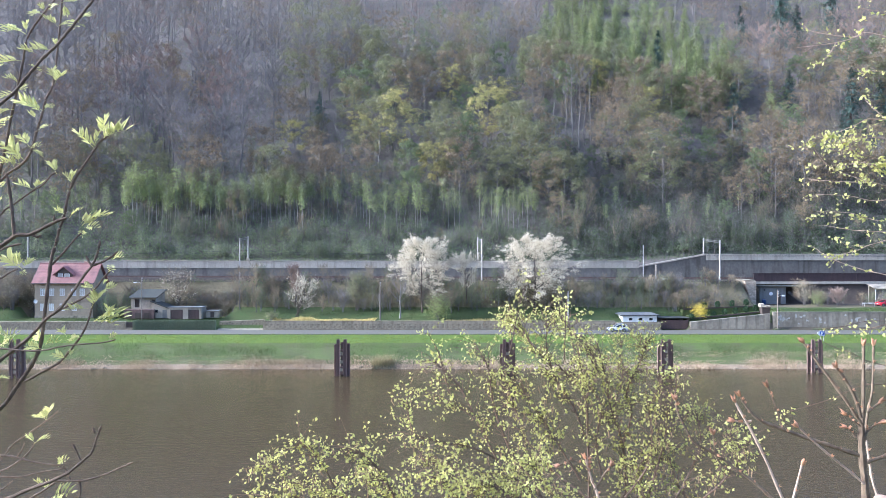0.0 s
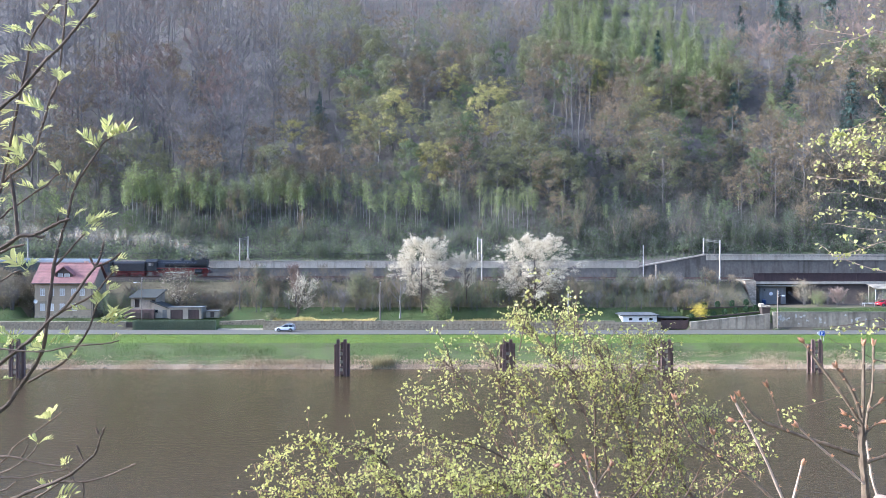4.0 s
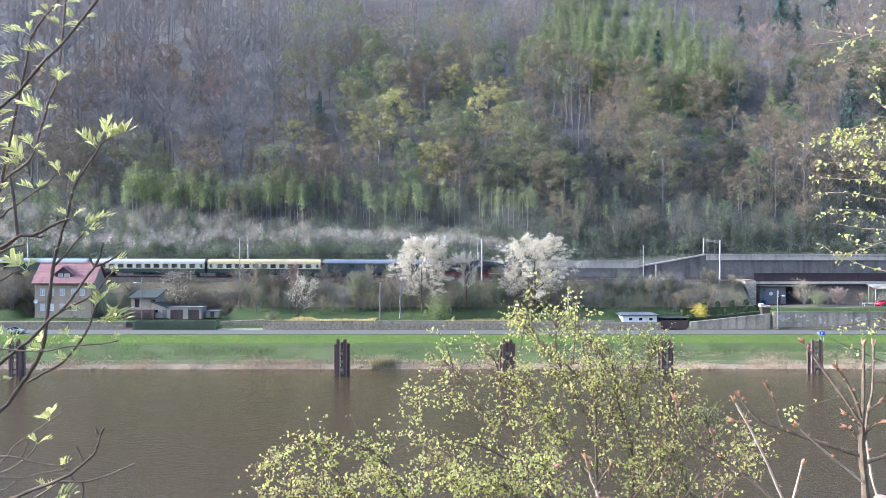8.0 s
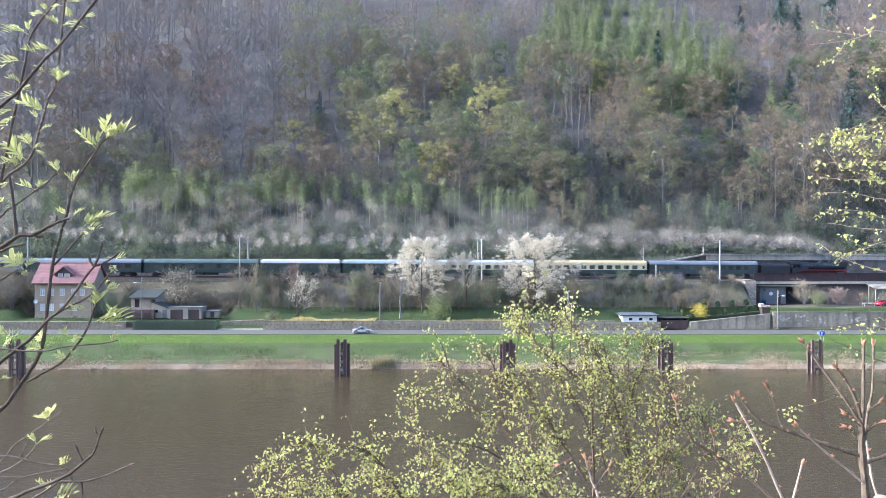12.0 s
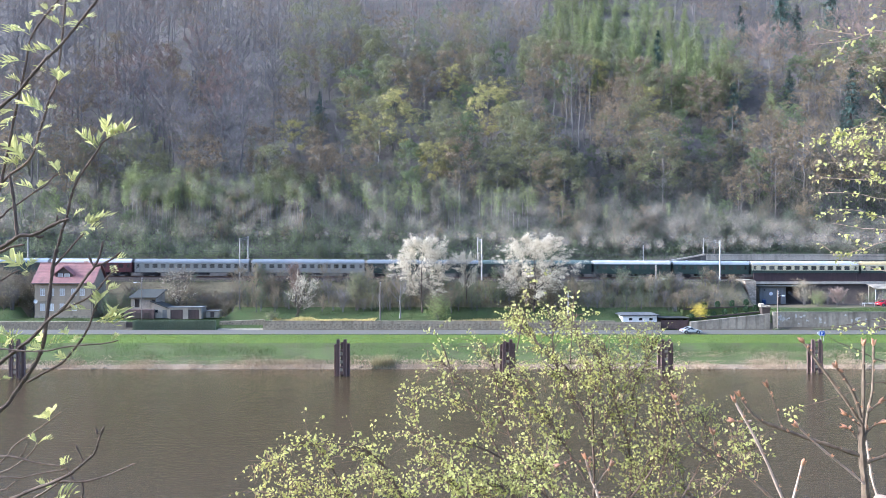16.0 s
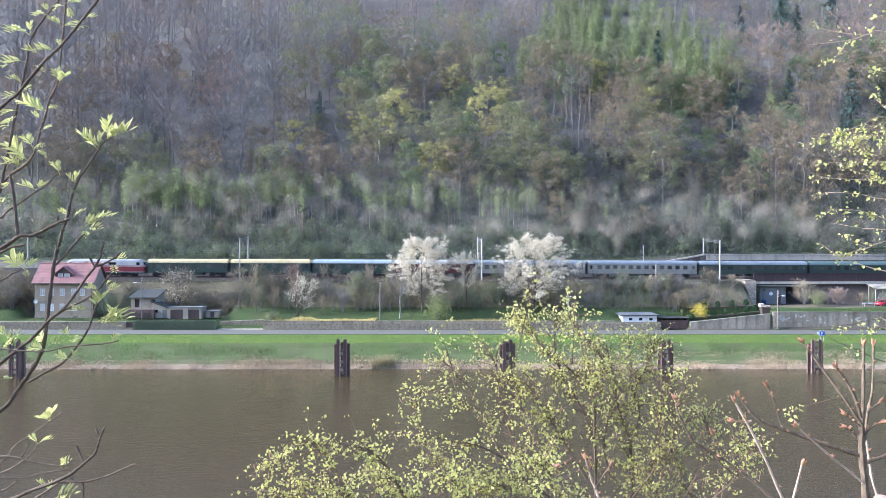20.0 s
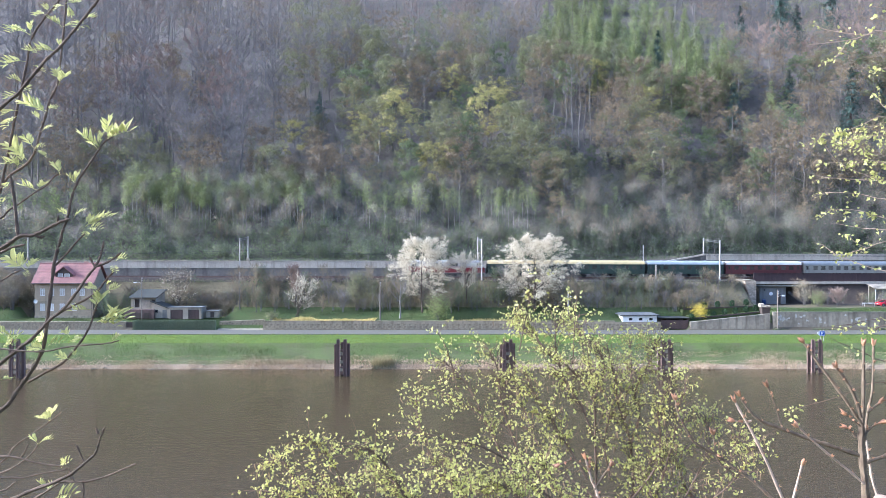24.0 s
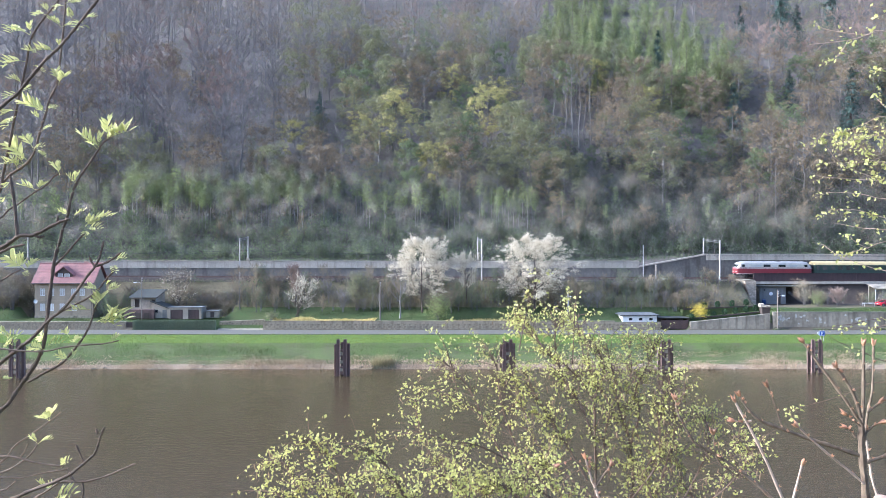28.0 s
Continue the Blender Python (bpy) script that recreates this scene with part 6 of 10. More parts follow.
def wheel_mesh(r, material=None):
    g = Geo()
    prof = [(-0.065, r * 0.96), (0.045, r * 0.97), (0.05, r * 1.03), (0.075, r * 1.03)]
    rings = []
    n = 20
    for yy, rr in [(-0.065, 0.0), (-0.065, r * 0.25), (-0.03, r * 0.3), (-0.02, r * 0.8), (-0.065, r * 0.82)] + prof + [(0.075, r * 0.8), (0.03, r * 0.78), (0.06, 0.0)]:
        rings.append([(rr * math.cos(2 * math.pi * j / n), yy, rr * math.sin(2 * math.pi * j / n)) for j in range(n)])
    return g.loft(rings, False).mesh("wheel", material or M_WHEEL, True)


WHEEL = wheel_mesh(0.48)


def bogie_mesh():
    g = Geo()
    for s in (-1, 1):
        g.extrude([(-1.75, 0.42), (-1.4, 0.34), (-0.6, 0.3), (0.6, 0.3), (1.4, 0.34), (1.75, 0.42), (1.75, 0.62), (0.8, 0.72), (-0.8, 0.72), (-1.75, 0.62)], s * 1.0, s * 1.12, "y")
        for x in (-1.25, 1.25):
            g.box(x - 0.17, x + 0.17, s * 1.02 if s > 0 else -1.22, 1.22 if s > 0 else s * 1.02, 0.33, 0.68, 0.03)
        g.cyl((0, s * 1.16, 0.35), (0, s * 1.16, 0.85), 0.14, 8)
    g.box(-0.3, 0.3, -1.0, 1.0, 0.45, 0.85)
    return g.mesh("bogie_frame", M_UNDER)


BOGIE = bogie_mesh()


def put_bogie(root, x):
    b = part("bogie", BOGIE, None, root, at=(x, 0, 0))
    for dx in (-1.25, 1.25):
        for s in (-1, 1):
            part("wheel", WHEEL, None, b, at=pose(dx, s * 0.76, 0.48, 0, 0, 180 if s > 0 else 0))
    return b


def side_panel(x0, x1, z0, z1, holes, ysign, y, thick=0.06):
    """One side of a car body between two heights, with window openings through it (x from, x to, z from, z to)."""
    g = Geo()
    xs = sorted({x0, x1, *[h[0] for h in holes], *[h[1] for h in holes]})
    zs = sorted({z0, z1, *[h[2] for h in holes], *[h[3] for h in holes]})
    for i in range(len(xs) - 1):
        for j in range(len(zs) - 1):
            mx, mz = (xs[i] + xs[i + 1]) / 2, (zs[j] + zs[j + 1]) / 2
            if not any(h[0] < mx < h[1] and h[2] < mz < h[3] for h in holes):
                ya, yb = sorted((ysign * y, ysign * (y - thick)))
                g.box(xs[i], xs[i + 1], ya, yb, zs[j], zs[j + 1])
    return g.weld()


def roof_profile(w, z0, z1, n=9, drop=0.0):
    """Half-round roof outline from one gutter to the other."""
    out = []
    for i in range(n):
        t = math.pi * i / (n - 1)
        out.append((w * math.copysign(abs(math.cos(t)) ** 0.62, math.cos(t)), z0 + (z1 - z0) * math.sin(t) ** 0.8))
    return out + [(-w + 0.05, z0 - drop), (w - 0.05, z0 - drop)]


def coach(length, label, low, band, roof, windows=11, win_w=1.2, group="coaches of the train", stripe=None):
    """A passenger coach: sides with real window openings, panes, doors, roof, bogies, buffers and under-floor boxes."""
    root = thing("railway_coach", label, "railway coach", group=group)
    L, w = length / 2 - 0.35, 1.42
    gut = 3.18
    end = 1.5 if length > 20 else 1.2
    span = 2 * L - 2 * end - 0.6
    pitch = span / windows
    holes = [(-span / 2 + pitch * (i + 0.5) - win_w / 2, -span / 2 + pitch * (i + 0.5) + win_w / 2, 2.02, 2.92) for i in range(windows)]
    doors = [(-L + 0.35, -L + 1.15), (L - 1.15, L - 0.35)]
    dh = [(a + 0.14, b - 0.14, 2.05, 2.9) for a, b in doors]
    for s in (-1, 1):
        part("lower_side", side_panel(-L, L, 1.0, 1.86, [], s, w), low, root)
        part("window_band", side_panel(-L, L, 1.86, gut, holes + dh, s, w), band, root)
        if stripe:
            part("stripe", Geo().box(-L, L, s * w - 0.004, s * w + 0.006, 1.83, 1.9), stripe, root)
        for h in holes + dh:
            part("window", Geo().box(h[0] - 0.02, h[1] + 0.02, min(s * (w - 0.05), s * (w - 0.075)), max(s * (w - 0.05), s * (w - 0.075)), h[2] - 0.02, h[3] + 0.02), M_COACHGLASS, root)
        for a, b in doors:
            d = Geo()
            for q in (a, b):
                d.box(q - 0.02, q + 0.02, min(s * w, s * (w + 0.015)), max(s * w, s * (w + 0.015)), 0.95, 3.0)
            d.box(a, b, min(s * w, s * (w + 0.12)), max(s * w, s * (w + 0.12)), 0.6, 0.64)
            part("door_frame", d, M_UNDER, root)
    for s in (-1, 1):
        ends = Geo().extrude([(p[0] * 0.985, p[1]) for p in [(w, 1.0), (w, gut), (1.0, 3.75), (0, 4.0), (-1.0, 3.75), (-w, gut), (-w, 1.0)]], s * (L - 0.06), s * L)
        part("end_wall", ends, low, root)
        part("gangway", Geo().box(min(s * L, s * (L + 0.36)), max(s * L, s * (L + 0.36)), -0.6, 0.6, 1.05, 3.25, 0.08), M_UNDER, root)
        for yy in (-0.875, 0.875):
            g = Geo().cyl((s * L, yy, 1.05), (s * (L + 0.28), yy, 1.05), 0.08, 8)
            g.cyl((s * (L + 0.26), yy, 1.05), (s * (L + 0.34), yy, 1.05), 0.23, 12)
            part("buffer", g, M_UNDER, root)
    part("floor", Geo().box(-L + 0.08, L - 0.08, -w + 0.09, w - 0.09, 0.92, 1.15), M_UNDER, root)
    part("partition", Geo().box(-L + 1.3, L - 1.3, 0.35, 0.4, 1.15, gut - 0.02), P_BEIGE, root)
    rp = roof_profile(w + 0.02, gut, 4.05, 11)
    rings = []
    for x, k in ((-L, 0.9), (-L + 0.35, 0.985), (-L + 0.9, 1.0), (L - 0.9, 1.0), (L - 0.35, 0.985), (L, 0.9)):
        rings.append([(x, p[0], gut + (p[1] - gut) * k) for p in rp])
    part("roof", Geo().loft(rings), roof, root, smooth=True)
    for i in range(6 if length > 20 else 4):
        x = (i + 0.5) / (6 if length > 20 else 4) * 2 * (L - 2) - (L - 2)
        part("roof_vent", Geo().cyl((x, 0.3, 3.95), (x, 0.3, 4.16), 0.16, 8, 0.1), roof, root)
    for x0, x1 in ((-3.2, -1.2), (-0.6, 0.5), (1.2, 3.4)):
        part("under_floor_box", Geo().box(x0, x1, -1.25, 1.25, 0.42, 0.93, 0.04), M_UNDER, root)
    bx = 9.5 if length > 20 else 6.4
    for x in (-bx, bx):
        put_bogie(root, x)
    return root


def spoked(r, material, spokes=14):
    g = Geo()
    n = 28
    rings = []
    for yy, rr in [(-0.07, r * 0.86), (-0.07, r * 0.98), (0.05, r), (0.07, r * 1.02), (0.07, r * 0.86)]:
        rings.append([(rr * math.cos(2 * math.pi * j / n), yy, rr * math.sin(2 * math.pi * j / n)) for j in range(n)])
    rings.append(rings[0])
    g.loft(rings, False)
    g.cyl((0, -0.12, 0), (0, 0.09, 0), r * 0.2, 14)
    for k in range(spokes):
        a = 2 * math.pi * k / spokes
        c, s = math.cos(a), math.sin(a)
        g.tube([(c * r * 0.15, 0, s * r * 0.15), (c * r * 0.88, 0, s * r * 0.88)], [0.05, 0.035], 5, False)
    g.extrude([(math.cos(q) * r * 0.86, math.sin(q) * r * 0.86) for q in np.linspace(3.6, 5.8, 9)], -0.05, 0.05, "y")
    return g.mesh("driving_wheel", material, True)


DRIVERS = []


def steam_locomotive():
    """An express steam locomotive with its tender, 23 m over buffers; x = 0 at the tender's rear."""
    root = thing("steam_locomotive", "black steam locomotive with red wheels, frame and a coal tender", "steam locomotive")
    B, Rr = M_LOCOBLACK, M_LOCORED
    # boiler, smokebox, firebox
    zc = 2.95
    part("boiler", Geo().tube([(11.2, 0, zc), (12.5, 0, zc), (20.2, 0, zc)], [1.05, 0.98, 0.95], 24), B, root, smooth=True)
    sb = part("smokebox", Geo().tube([(19.6, 0, zc), (22.05, 0, zc), (22.2, 0, zc)], [1.0, 1.0, 0.9], 24), B, root, smooth=True)
    part("smokebox_door", Geo().tube([(22.2, 0, zc), (22.3, 0, zc), (22.36, 0, zc)], [0.82, 0.74, 0.3], 20), B, sb, smooth=True)
    part("firebox", Geo().extrude([(-1.05, 1.5), (1.05, 1.5), (1.08, 3.0), (0.8, 3.75), (0, 4.0), (-0.8, 3.75), (-1.08, 3.0)], 9.6, 12.4), B, root, smooth=True)
    part("chimney", Geo().tube([(21.3, 0, 3.8), (21.3, 0, 4.05), (21.3, 0, 4.42), (21.3, 0, 4.5)], [0.42, 0.33, 0.34, 0.42], 16), B, root, smooth=True)
    for x in (18.6, 16.2):
        part("dome", Geo().tube([(x, 0, 3.75), (x, 0, 4.2), (x, 0, 4.36), (x, 0, 4.42)], [0.48, 0.46, 0.34, 0.1], 16), B, root, smooth=True)
    part("feedwater_heater", Geo().cyl((20.2, -0.8, 3.75), (20.2, 0.8, 3.75), 0.28, 12), B, root, smooth=True)
    for x in (13.2, 14.6, 17.4, 19.4):
        part("boiler_band", Geo().tube([(x - 0.04, 0, zc), (x + 0.04, 0, zc)], [0.99, 0.99], 24), M_DARKSTEEL, root)
    for s in (-1, 1):
        part("handrail", Geo().tube([(10.5, s * 1.02, 3.3), (21.8, s * 1.06, 3.3)], [0.02, 0.02], 5), M_STEEL, root)
        part("running_board", Geo().box(10.2, 22.4, min(s * 0.9, s * 1.45), max(s * 0.9, s * 1.45), 2.12, 2.2, 0.02), B, root)
        # smoke deflector
        df = Geo().extrude([(20.0, 2.95), (22.1, 2.95), (22.3, 3.2), (22.3, 4.1), (22.0, 4.2), (20.2, 4.1), (20.0, 3.9)], s * 1.38, s * 1.42, "y")
        part("smoke_deflector", df, B, root)
        part("cylinder", Geo().cyl((19.6, s * 1.2, 1.15), (21.2, s * 1.2, 1.15), 0.42, 16), B, root, smooth=True)
        part("valve_chest", Geo().cyl((19.5, s * 1.15, 1.75), (21.3, s * 1.15, 1.75), 0.24, 12), B, root, smooth=True)
        part("main_rod", Geo().box(15.0, 19.6, min(s * 1.2, s * 1.28), max(s * 1.2, s * 1.28), 1.08, 1.2, 0.02), M_STEEL, root)
        part("side_rod", Geo().box(12.6, 17.2, min(s * 1.1, s * 1.18), max(s * 1.1, s * 1.18), 0.93, 1.07, 0.02), M_STEEL, root)
        part("frame_plate", Geo().extrude([(8.4, 1.1), (11.0, 0.75), (19.0, 0.75), (22.6, 0.95), (22.6, 1.5), (21.5, 2.1), (10.0, 2.1), (8.4, 1.6)], s * 0.5, s * 0.56, "y"), Rr, root)
        part("valance", Geo().box(10.2, 22.5, min(s * 1.40, s * 1.45), max(s * 1.40, s * 1.45), 1.92, 2.12), Rr, root)
        part("lamp", Geo().cyl((22.5, s * 0.8, 1.85), (22.7, s * 0.8, 1.85), 0.15, 12), M_LAMPGLASS, root)
        part("steps", Geo().box(22.1, 22.5, min(s * 1.1, s * 1.4), max(s * 1.1, s * 1.4), 0.6, 0.66).box(22.1, 22.14, min(s * 1.1, s * 1.4), max(s * 1.1, s * 1.4), 0.6, 2.1), Rr, root)
    part("buffer_beam", Geo().box(22.5, 22.72, -1.4, 1.4, 0.85, 1.4, 0.03), Rr, root)
    for s in (-0.875, 0.875):
        g = Geo().cyl((22.7, s, 1.05), (23.05, s, 1.05), 0.09, 8)
        g.cyl((23.03, s, 1.05), (23.12, s, 1.05), 0.24, 14)
        part("buffer", g, B, root)
    # cab
    cab = part("cab", side_panel(8.3, 10.6, 1.5, 3.45, [(8.55, 9.25, 2.55, 3.3), (9.55, 10.25, 2.55, 3.3)], 1, 1.48), B, root)
    part("cab_side", side_panel(8.3, 10.6, 1.5, 3.45, [(8.55, 9.25, 2.55, 3.3), (9.55, 10.25, 2.55, 3.3)], -1, 1.48), B, cab)
    part("cab_roof", Geo().extrude(roof_profile(1.55, 3.45, 4.2, 9), 8.0, 10.7), B, cab, smooth=True)
    part("cab_front", Geo().box(10.54, 10.6, -1.42, 1.42, 2.2, 3.5), B, cab)
    part("cab_floor", Geo().box(8.3, 10.6, -1.4, 1.4, 1.4, 1.55), B, cab)
    dw = spoked(1.0, Rr)
    for x in (12.75, 14.95, 17.15):
        for s in (-1, 1):
            DRIVERS.append((part("driving_wheel", dw, None, root, at=(x, s * 0.78, 1.0)), 1.0))
    lw = spoked(0.5, Rr, 10)
    for x in (19.25, 21.5):
        for s in (-1, 1):
            DRIVERS.append((part("leading_wheel", lw, None, root, at=(x, s * 0.78, 0.5)), 0.5))
    tw = spoked(0.62, Rr, 11)
    for s in (-1, 1):
        DRIVERS.append((part("trailing_wheel", tw, None, root, at=(9.9, s * 0.78, 0.62)), 0.62))
    # tender
    part("tender_body", Geo().extrude([(-1.48, 1.35), (1.48, 1.35), (1.48, 3.15), (1.1, 3.6), (1.0, 3.6), (0.9, 3.1), (-0.9, 3.1), (-1.0, 3.6), (-1.1, 3.6), (-1.48, 3.15)], 0.55, 7.7), B, root)
    part("water_hatch_deck", Geo().box(0.55, 2.4, -1.35, 1.35, 3.05, 3.3, 0.05), B, root)
    coal = Geo()
    rng = random.Random(3)
    for i in range(110):
        x, y = rng.uniform(2.5, 7.5), rng.uniform(-0.9, 0.9)
        r = rng.uniform(0.1, 0.22)
        coal.box(x - r, x + r, y - r, y + r, 3.0, 3.55 + 0.35 * (1 - abs(y)) * rng.random() - 0.2, 0.05)
    tagged(part("coal", coal, M_COAL, root), kind="stuff")
    part("tender_frame", Geo().box(0.35, 7.9, -1.2, 1.2, 0.95, 1.35, 0.03), Rr, root)
    for x in (2.2, 6.0):
        b = part("tender_bogie", Geo().box(x - 1.6, x + 1.6, -1.12, -1.04, 0.45, 0.8, 0.03).box(x - 1.6, x + 1.6, 1.04, 1.12, 0.45, 0.8, 0.03).box(x - 0.2, x + 0.2, -1, 1, 0.5, 0.95), Rr, root)
        for dx in (-0.95, 0.95):
            for s in (-1, 1):
                DRIVERS.append((part("tender_wheel", lw, None, b, at=(x + dx, s * 0.78, 0.5)), 0.5))
    for s in (-0.875, 0.875):
        g = Geo().cyl((0.4, s, 1.05), (0.1, s, 1.05), 0.09, 8)
        g.cyl((0.1, s, 1.05), (0.02, s, 1.05), 0.24, 14)
        part("buffer", g, B, root)
    return root


def diesel_locomotive():
    """Rounded red and ivory diesel, 18.9 m; x = 0 at its middle."""
    root = thing("diesel_locomotive", "wine red and ivory diesel locomotive with rounded ends", "diesel locomotive")
    L = 8.95

    def ends(z):
        # plan outline of one nose: shrinking and raking back with height
        rake = 0.55 * max(0, z - 2.3) / 1.0
        return [(L - rake, 0.82), (L - 0.12 - rake, 0.92), (L - 0.4 - rake, 0.98), (L - 1.0 - rake * 0.5, 1.0)]

    def shell(z0, z1, material, name, grow=0.0, holes=()):
        g = Geo()
        rows = []
        for z in (z0, z1):
            e = ends(z)
            right = [(x, -1.5 * k - grow) for x, k in reversed(e)]
            pl = [(-x, y) for x, y in reversed(right)] + right
            pl = pl + [(x, -y) for x, y in reversed(pl)]
            rows.append([(x + math.copysign(grow, x), y, z) for x, y in pl])
        g.loft(rows)
        return part(name, g, material, root)
    shell(0.98, 1.12, P_WHITE, "lower_stripe", 0.006)
    shell(1.12, 2.30, P_RED, "lower_body")
    shell(2.30, 2.40, P_WHITE, "upper_stripe", 0.008)
    shell(2.40, 2.52, P_RED, "red_band")
    body = shell(2.52, 3.45, P_WHITE, "upper_body")
    for s in (-1, 1):
        for x0, x1 in ((-2.7, -1.0), (0.9, 2.6)):
            part("window", Geo().box(x0, x1, min(s * 1.49, s * 1.515), max(s * 1.49, s * 1.515), 2.68, 3.25, 0.01), M_GLASS, body)
        for x0, x1 in ((-5.6, -3.3), (-0.7, 0.6), (3.2, 5.4)):
            grille = part("grille", Geo().box(x0, x1, min(s * 1.49, s * 1.51), max(s * 1.49, s * 1.51), 2.62, 3.3, 0.01), P_WHITE, body)
            for k in range(5):
                part("slat", Geo().box(x0 + 0.06, x1 - 0.06, min(s * 1.5, s * 1.525), max(s * 1.5, s * 1.525), 2.68 + 0.12 * k, 2.73 + 0.12 * k), R_PALEBLUE, grille)
        for e in (-1, 1):
            a, b = sorted((e * 7.1, e * 7.9))
            part("cab_window", Geo().box(a, b, min(s * 1.47, s * 1.512), max(s * 1.47, s * 1.512), 2.65, 3.25, 0.01), M_GLASS, body)
            a, b = sorted((e * 6.1, e * 6.8))
            d = Geo().box(a, b, min(s * 1.49, s * 1.507), max(s * 1.49, s * 1.507), 2.54, 3.35)
            part("cab_door", d, P_WHITE, body)
    for e in (-1, 1):
        for s in (-1, 1):
            pts = [(e * (L - 0.22), s * 0.1, 2.62), (e * (L - 0.22), s * 1.1, 2.62), (e * (L - 0.55), s * 1.1, 3.25), (e * (L - 0.55), s * 0.1, 3.25)]
            nrm = Vector((e * 0.08, 0, 0))
            g = Geo().add([Vector(p) + nrm for p in pts] + pts, [(0, 1, 2, 3), (0, 4, 5, 1), (1, 5, 6, 2), (2, 6, 7, 3), (3, 7, 4, 0)])
            part("windscreen", g, M_GLASS, body)
            part("headlight", Geo().cyl((e * (L - 0.1), s * 0.85, 1.6), (e * (L + 0.06), s * 0.85, 1.6), 0.14, 12), M_LAMPGLASS, root)
            g = Geo().cyl((e * L, s * 0.875, 1.05), (e * (L + 0.45), s * 0.875, 1.05), 0.09, 8)
            g.cyl((e * (L + 0.42), s * 0.875, 1.05), (e * (L + 0.5), s * 0.875, 1.05), 0.24, 12)
            part("buffer", g, M_UNDER, root)
    rp = roof_profile(1.5, 3.45, 3.98, 9)
    rings = []
    for x, k, kw in ((-8.2, 0.25, 0.8), (-7.9, 0.75, 0.93), (-7.2, 1, 1), (7.2, 1, 1), (7.9, 0.75, 0.93), (8.2, 0.25, 0.8)):
        rings.append([(x, p[0] * kw, 3.45 + (p[1] - 3.45) * k) for p in rp])
    part("roof", Geo().loft(rings), paint("light_grey_roof_paint", (0.38, 0.36, 0.33), 0.5), root, smooth=True)
    part("roof_fan", Geo().cyl((1.2, 0, 3.9), (1.2, 0, 4.1), 0.8, 18), M_DARKSTEEL, root)
    part("exhaust", Geo().box(-2.5, -1.7, -0.25, 0.25, 3.9, 4.15, 0.04), M_DARKSTEEL, root)
    part("frame", Geo().box(-8.6, 8.6, -1.3, 1.3, 0.7, 0.97), M_UNDER, root)
    part("fuel_tank", Geo().box(-2.4, 2.4, -1.3, 1.3, 0.3, 0.75, 0.06), M_UNDER, root)
    for x in (-5.0, 5.0):
        put_bogie(root, x)
    return root


# the train's order from the front: (thing, its length, where its own x = 0 lies from its front end)
TRAIN = []
loco = steam_locomotive()
loco.scale = (0.955, 0.955, 0.955)
TRAIN.append((loco, 22.1, 22.1))
SPEC = [
    (26.4, "dark blue-green coach with a blue-grey roof", P_BLUE, P_BLUE, R_BLUEGREY, 12, 1.15),
    (26.4, "cream and green coach with a cream-yellow roof", P_GREEN, P_CREAM, R_CREAM, 11, 1.3),
    (26.4, "cream and green coach with a silvery white roof", P_GREEN, P_CREAM, R_WHITE, 11, 1.3),
    (18.7, "short bottle green coach with a pale blue roof", P_GREEN, P_GREEN, R_PALEBLUE, 8, 1.1),
    (18.7, "short bottle green coach with a silvery roof", P_GREEN, P_GREEN, R_WHITE, 8, 1.1),
    (26.4, "long dark green coach with a grey-green roof", P_DKGREEN, P_DKGREEN, R_GREEN, 11, 1.1),
    (26.4, "long dark green coach with a blue-grey roof", P_DKGREEN, P_DKGREEN, R_BLUEGREY, 10, 1.4),
    (26.4, "grey-beige coach with a blue-grey roof", P_BEIGE, P_BEIGE, R_BLUEGREY, 12, 1.05),
    (26.4, "grey-beige coach with a blue-grey roof", P_BEIGE, P_BEIGE, R_BLUEGREY, 12, 1.05),
    (18.7, "short maroon coach with a silvery roof", P_MAROON, P_MAROON, R_WHITE, 8, 1.1),
    (18.7, "short bottle green coach with a pale blue roof", P_GREEN, P_GREEN, R_PALEBLUE, 8, 1.1),
    (18.7, "short bottle green coach with a cream roof", P_GREEN, P_GREEN, R_CREAM, 8, 1.1),
    (18.7, "short bottle green coach with a cream roof", P_GREEN, P_GREEN, R_CREAM, 8, 1.1),
]
built = {}
for sp in SPEC:
    if sp in built:
        c = copy_thing(built[sp], pose(0, 0, 0))
    else:
        c = built[sp] = coach(*sp)
    TRAIN.append((c, sp[0], sp[0] / 2))
TRAIN.append((diesel_locomotive(), 18.9, 9.35))


# ---- trees on the near bank, close to the eye ----
M_ROWANBARK = mat("rowan_bark", (0.19, 0.135, 0.095), (0.085, 0.06, 0.044), scale=60, rough=0.85, bump=0.6, vary=0.1, spec=0.12)
M_ROWANLEAF = mat("rowan_leaf", (0.68, 0.635, 0.25), (0.57, 0.55, 0.20), scale=40, rough=0.55, bump=0.1, vary=0.2, island=0.12, translucent=0.5)
M_PALETWIG = mat("pale_twig_bark", (0.48, 0.355, 0.255), (0.27, 0.195, 0.14), scale=60, rough=0.8, bump=0.3, vary=0.1, spec=0.15)
M_BIRCHTWIG = mat("birch_twig_bark", (0.19, 0.125, 0.085), (0.10, 0.068, 0.05), scale=50, rough=0.8, bump=0.3, vary=0.1, spec=0.15)
M_BIRCHLEAF = mat("young_birch_leaf", (0.65, 0.605, 0.19), (0.49, 0.47, 0.14), scale=30, rough=0.55, bump=0.05, vary=0.1, island=0.28, translucent=0.5)
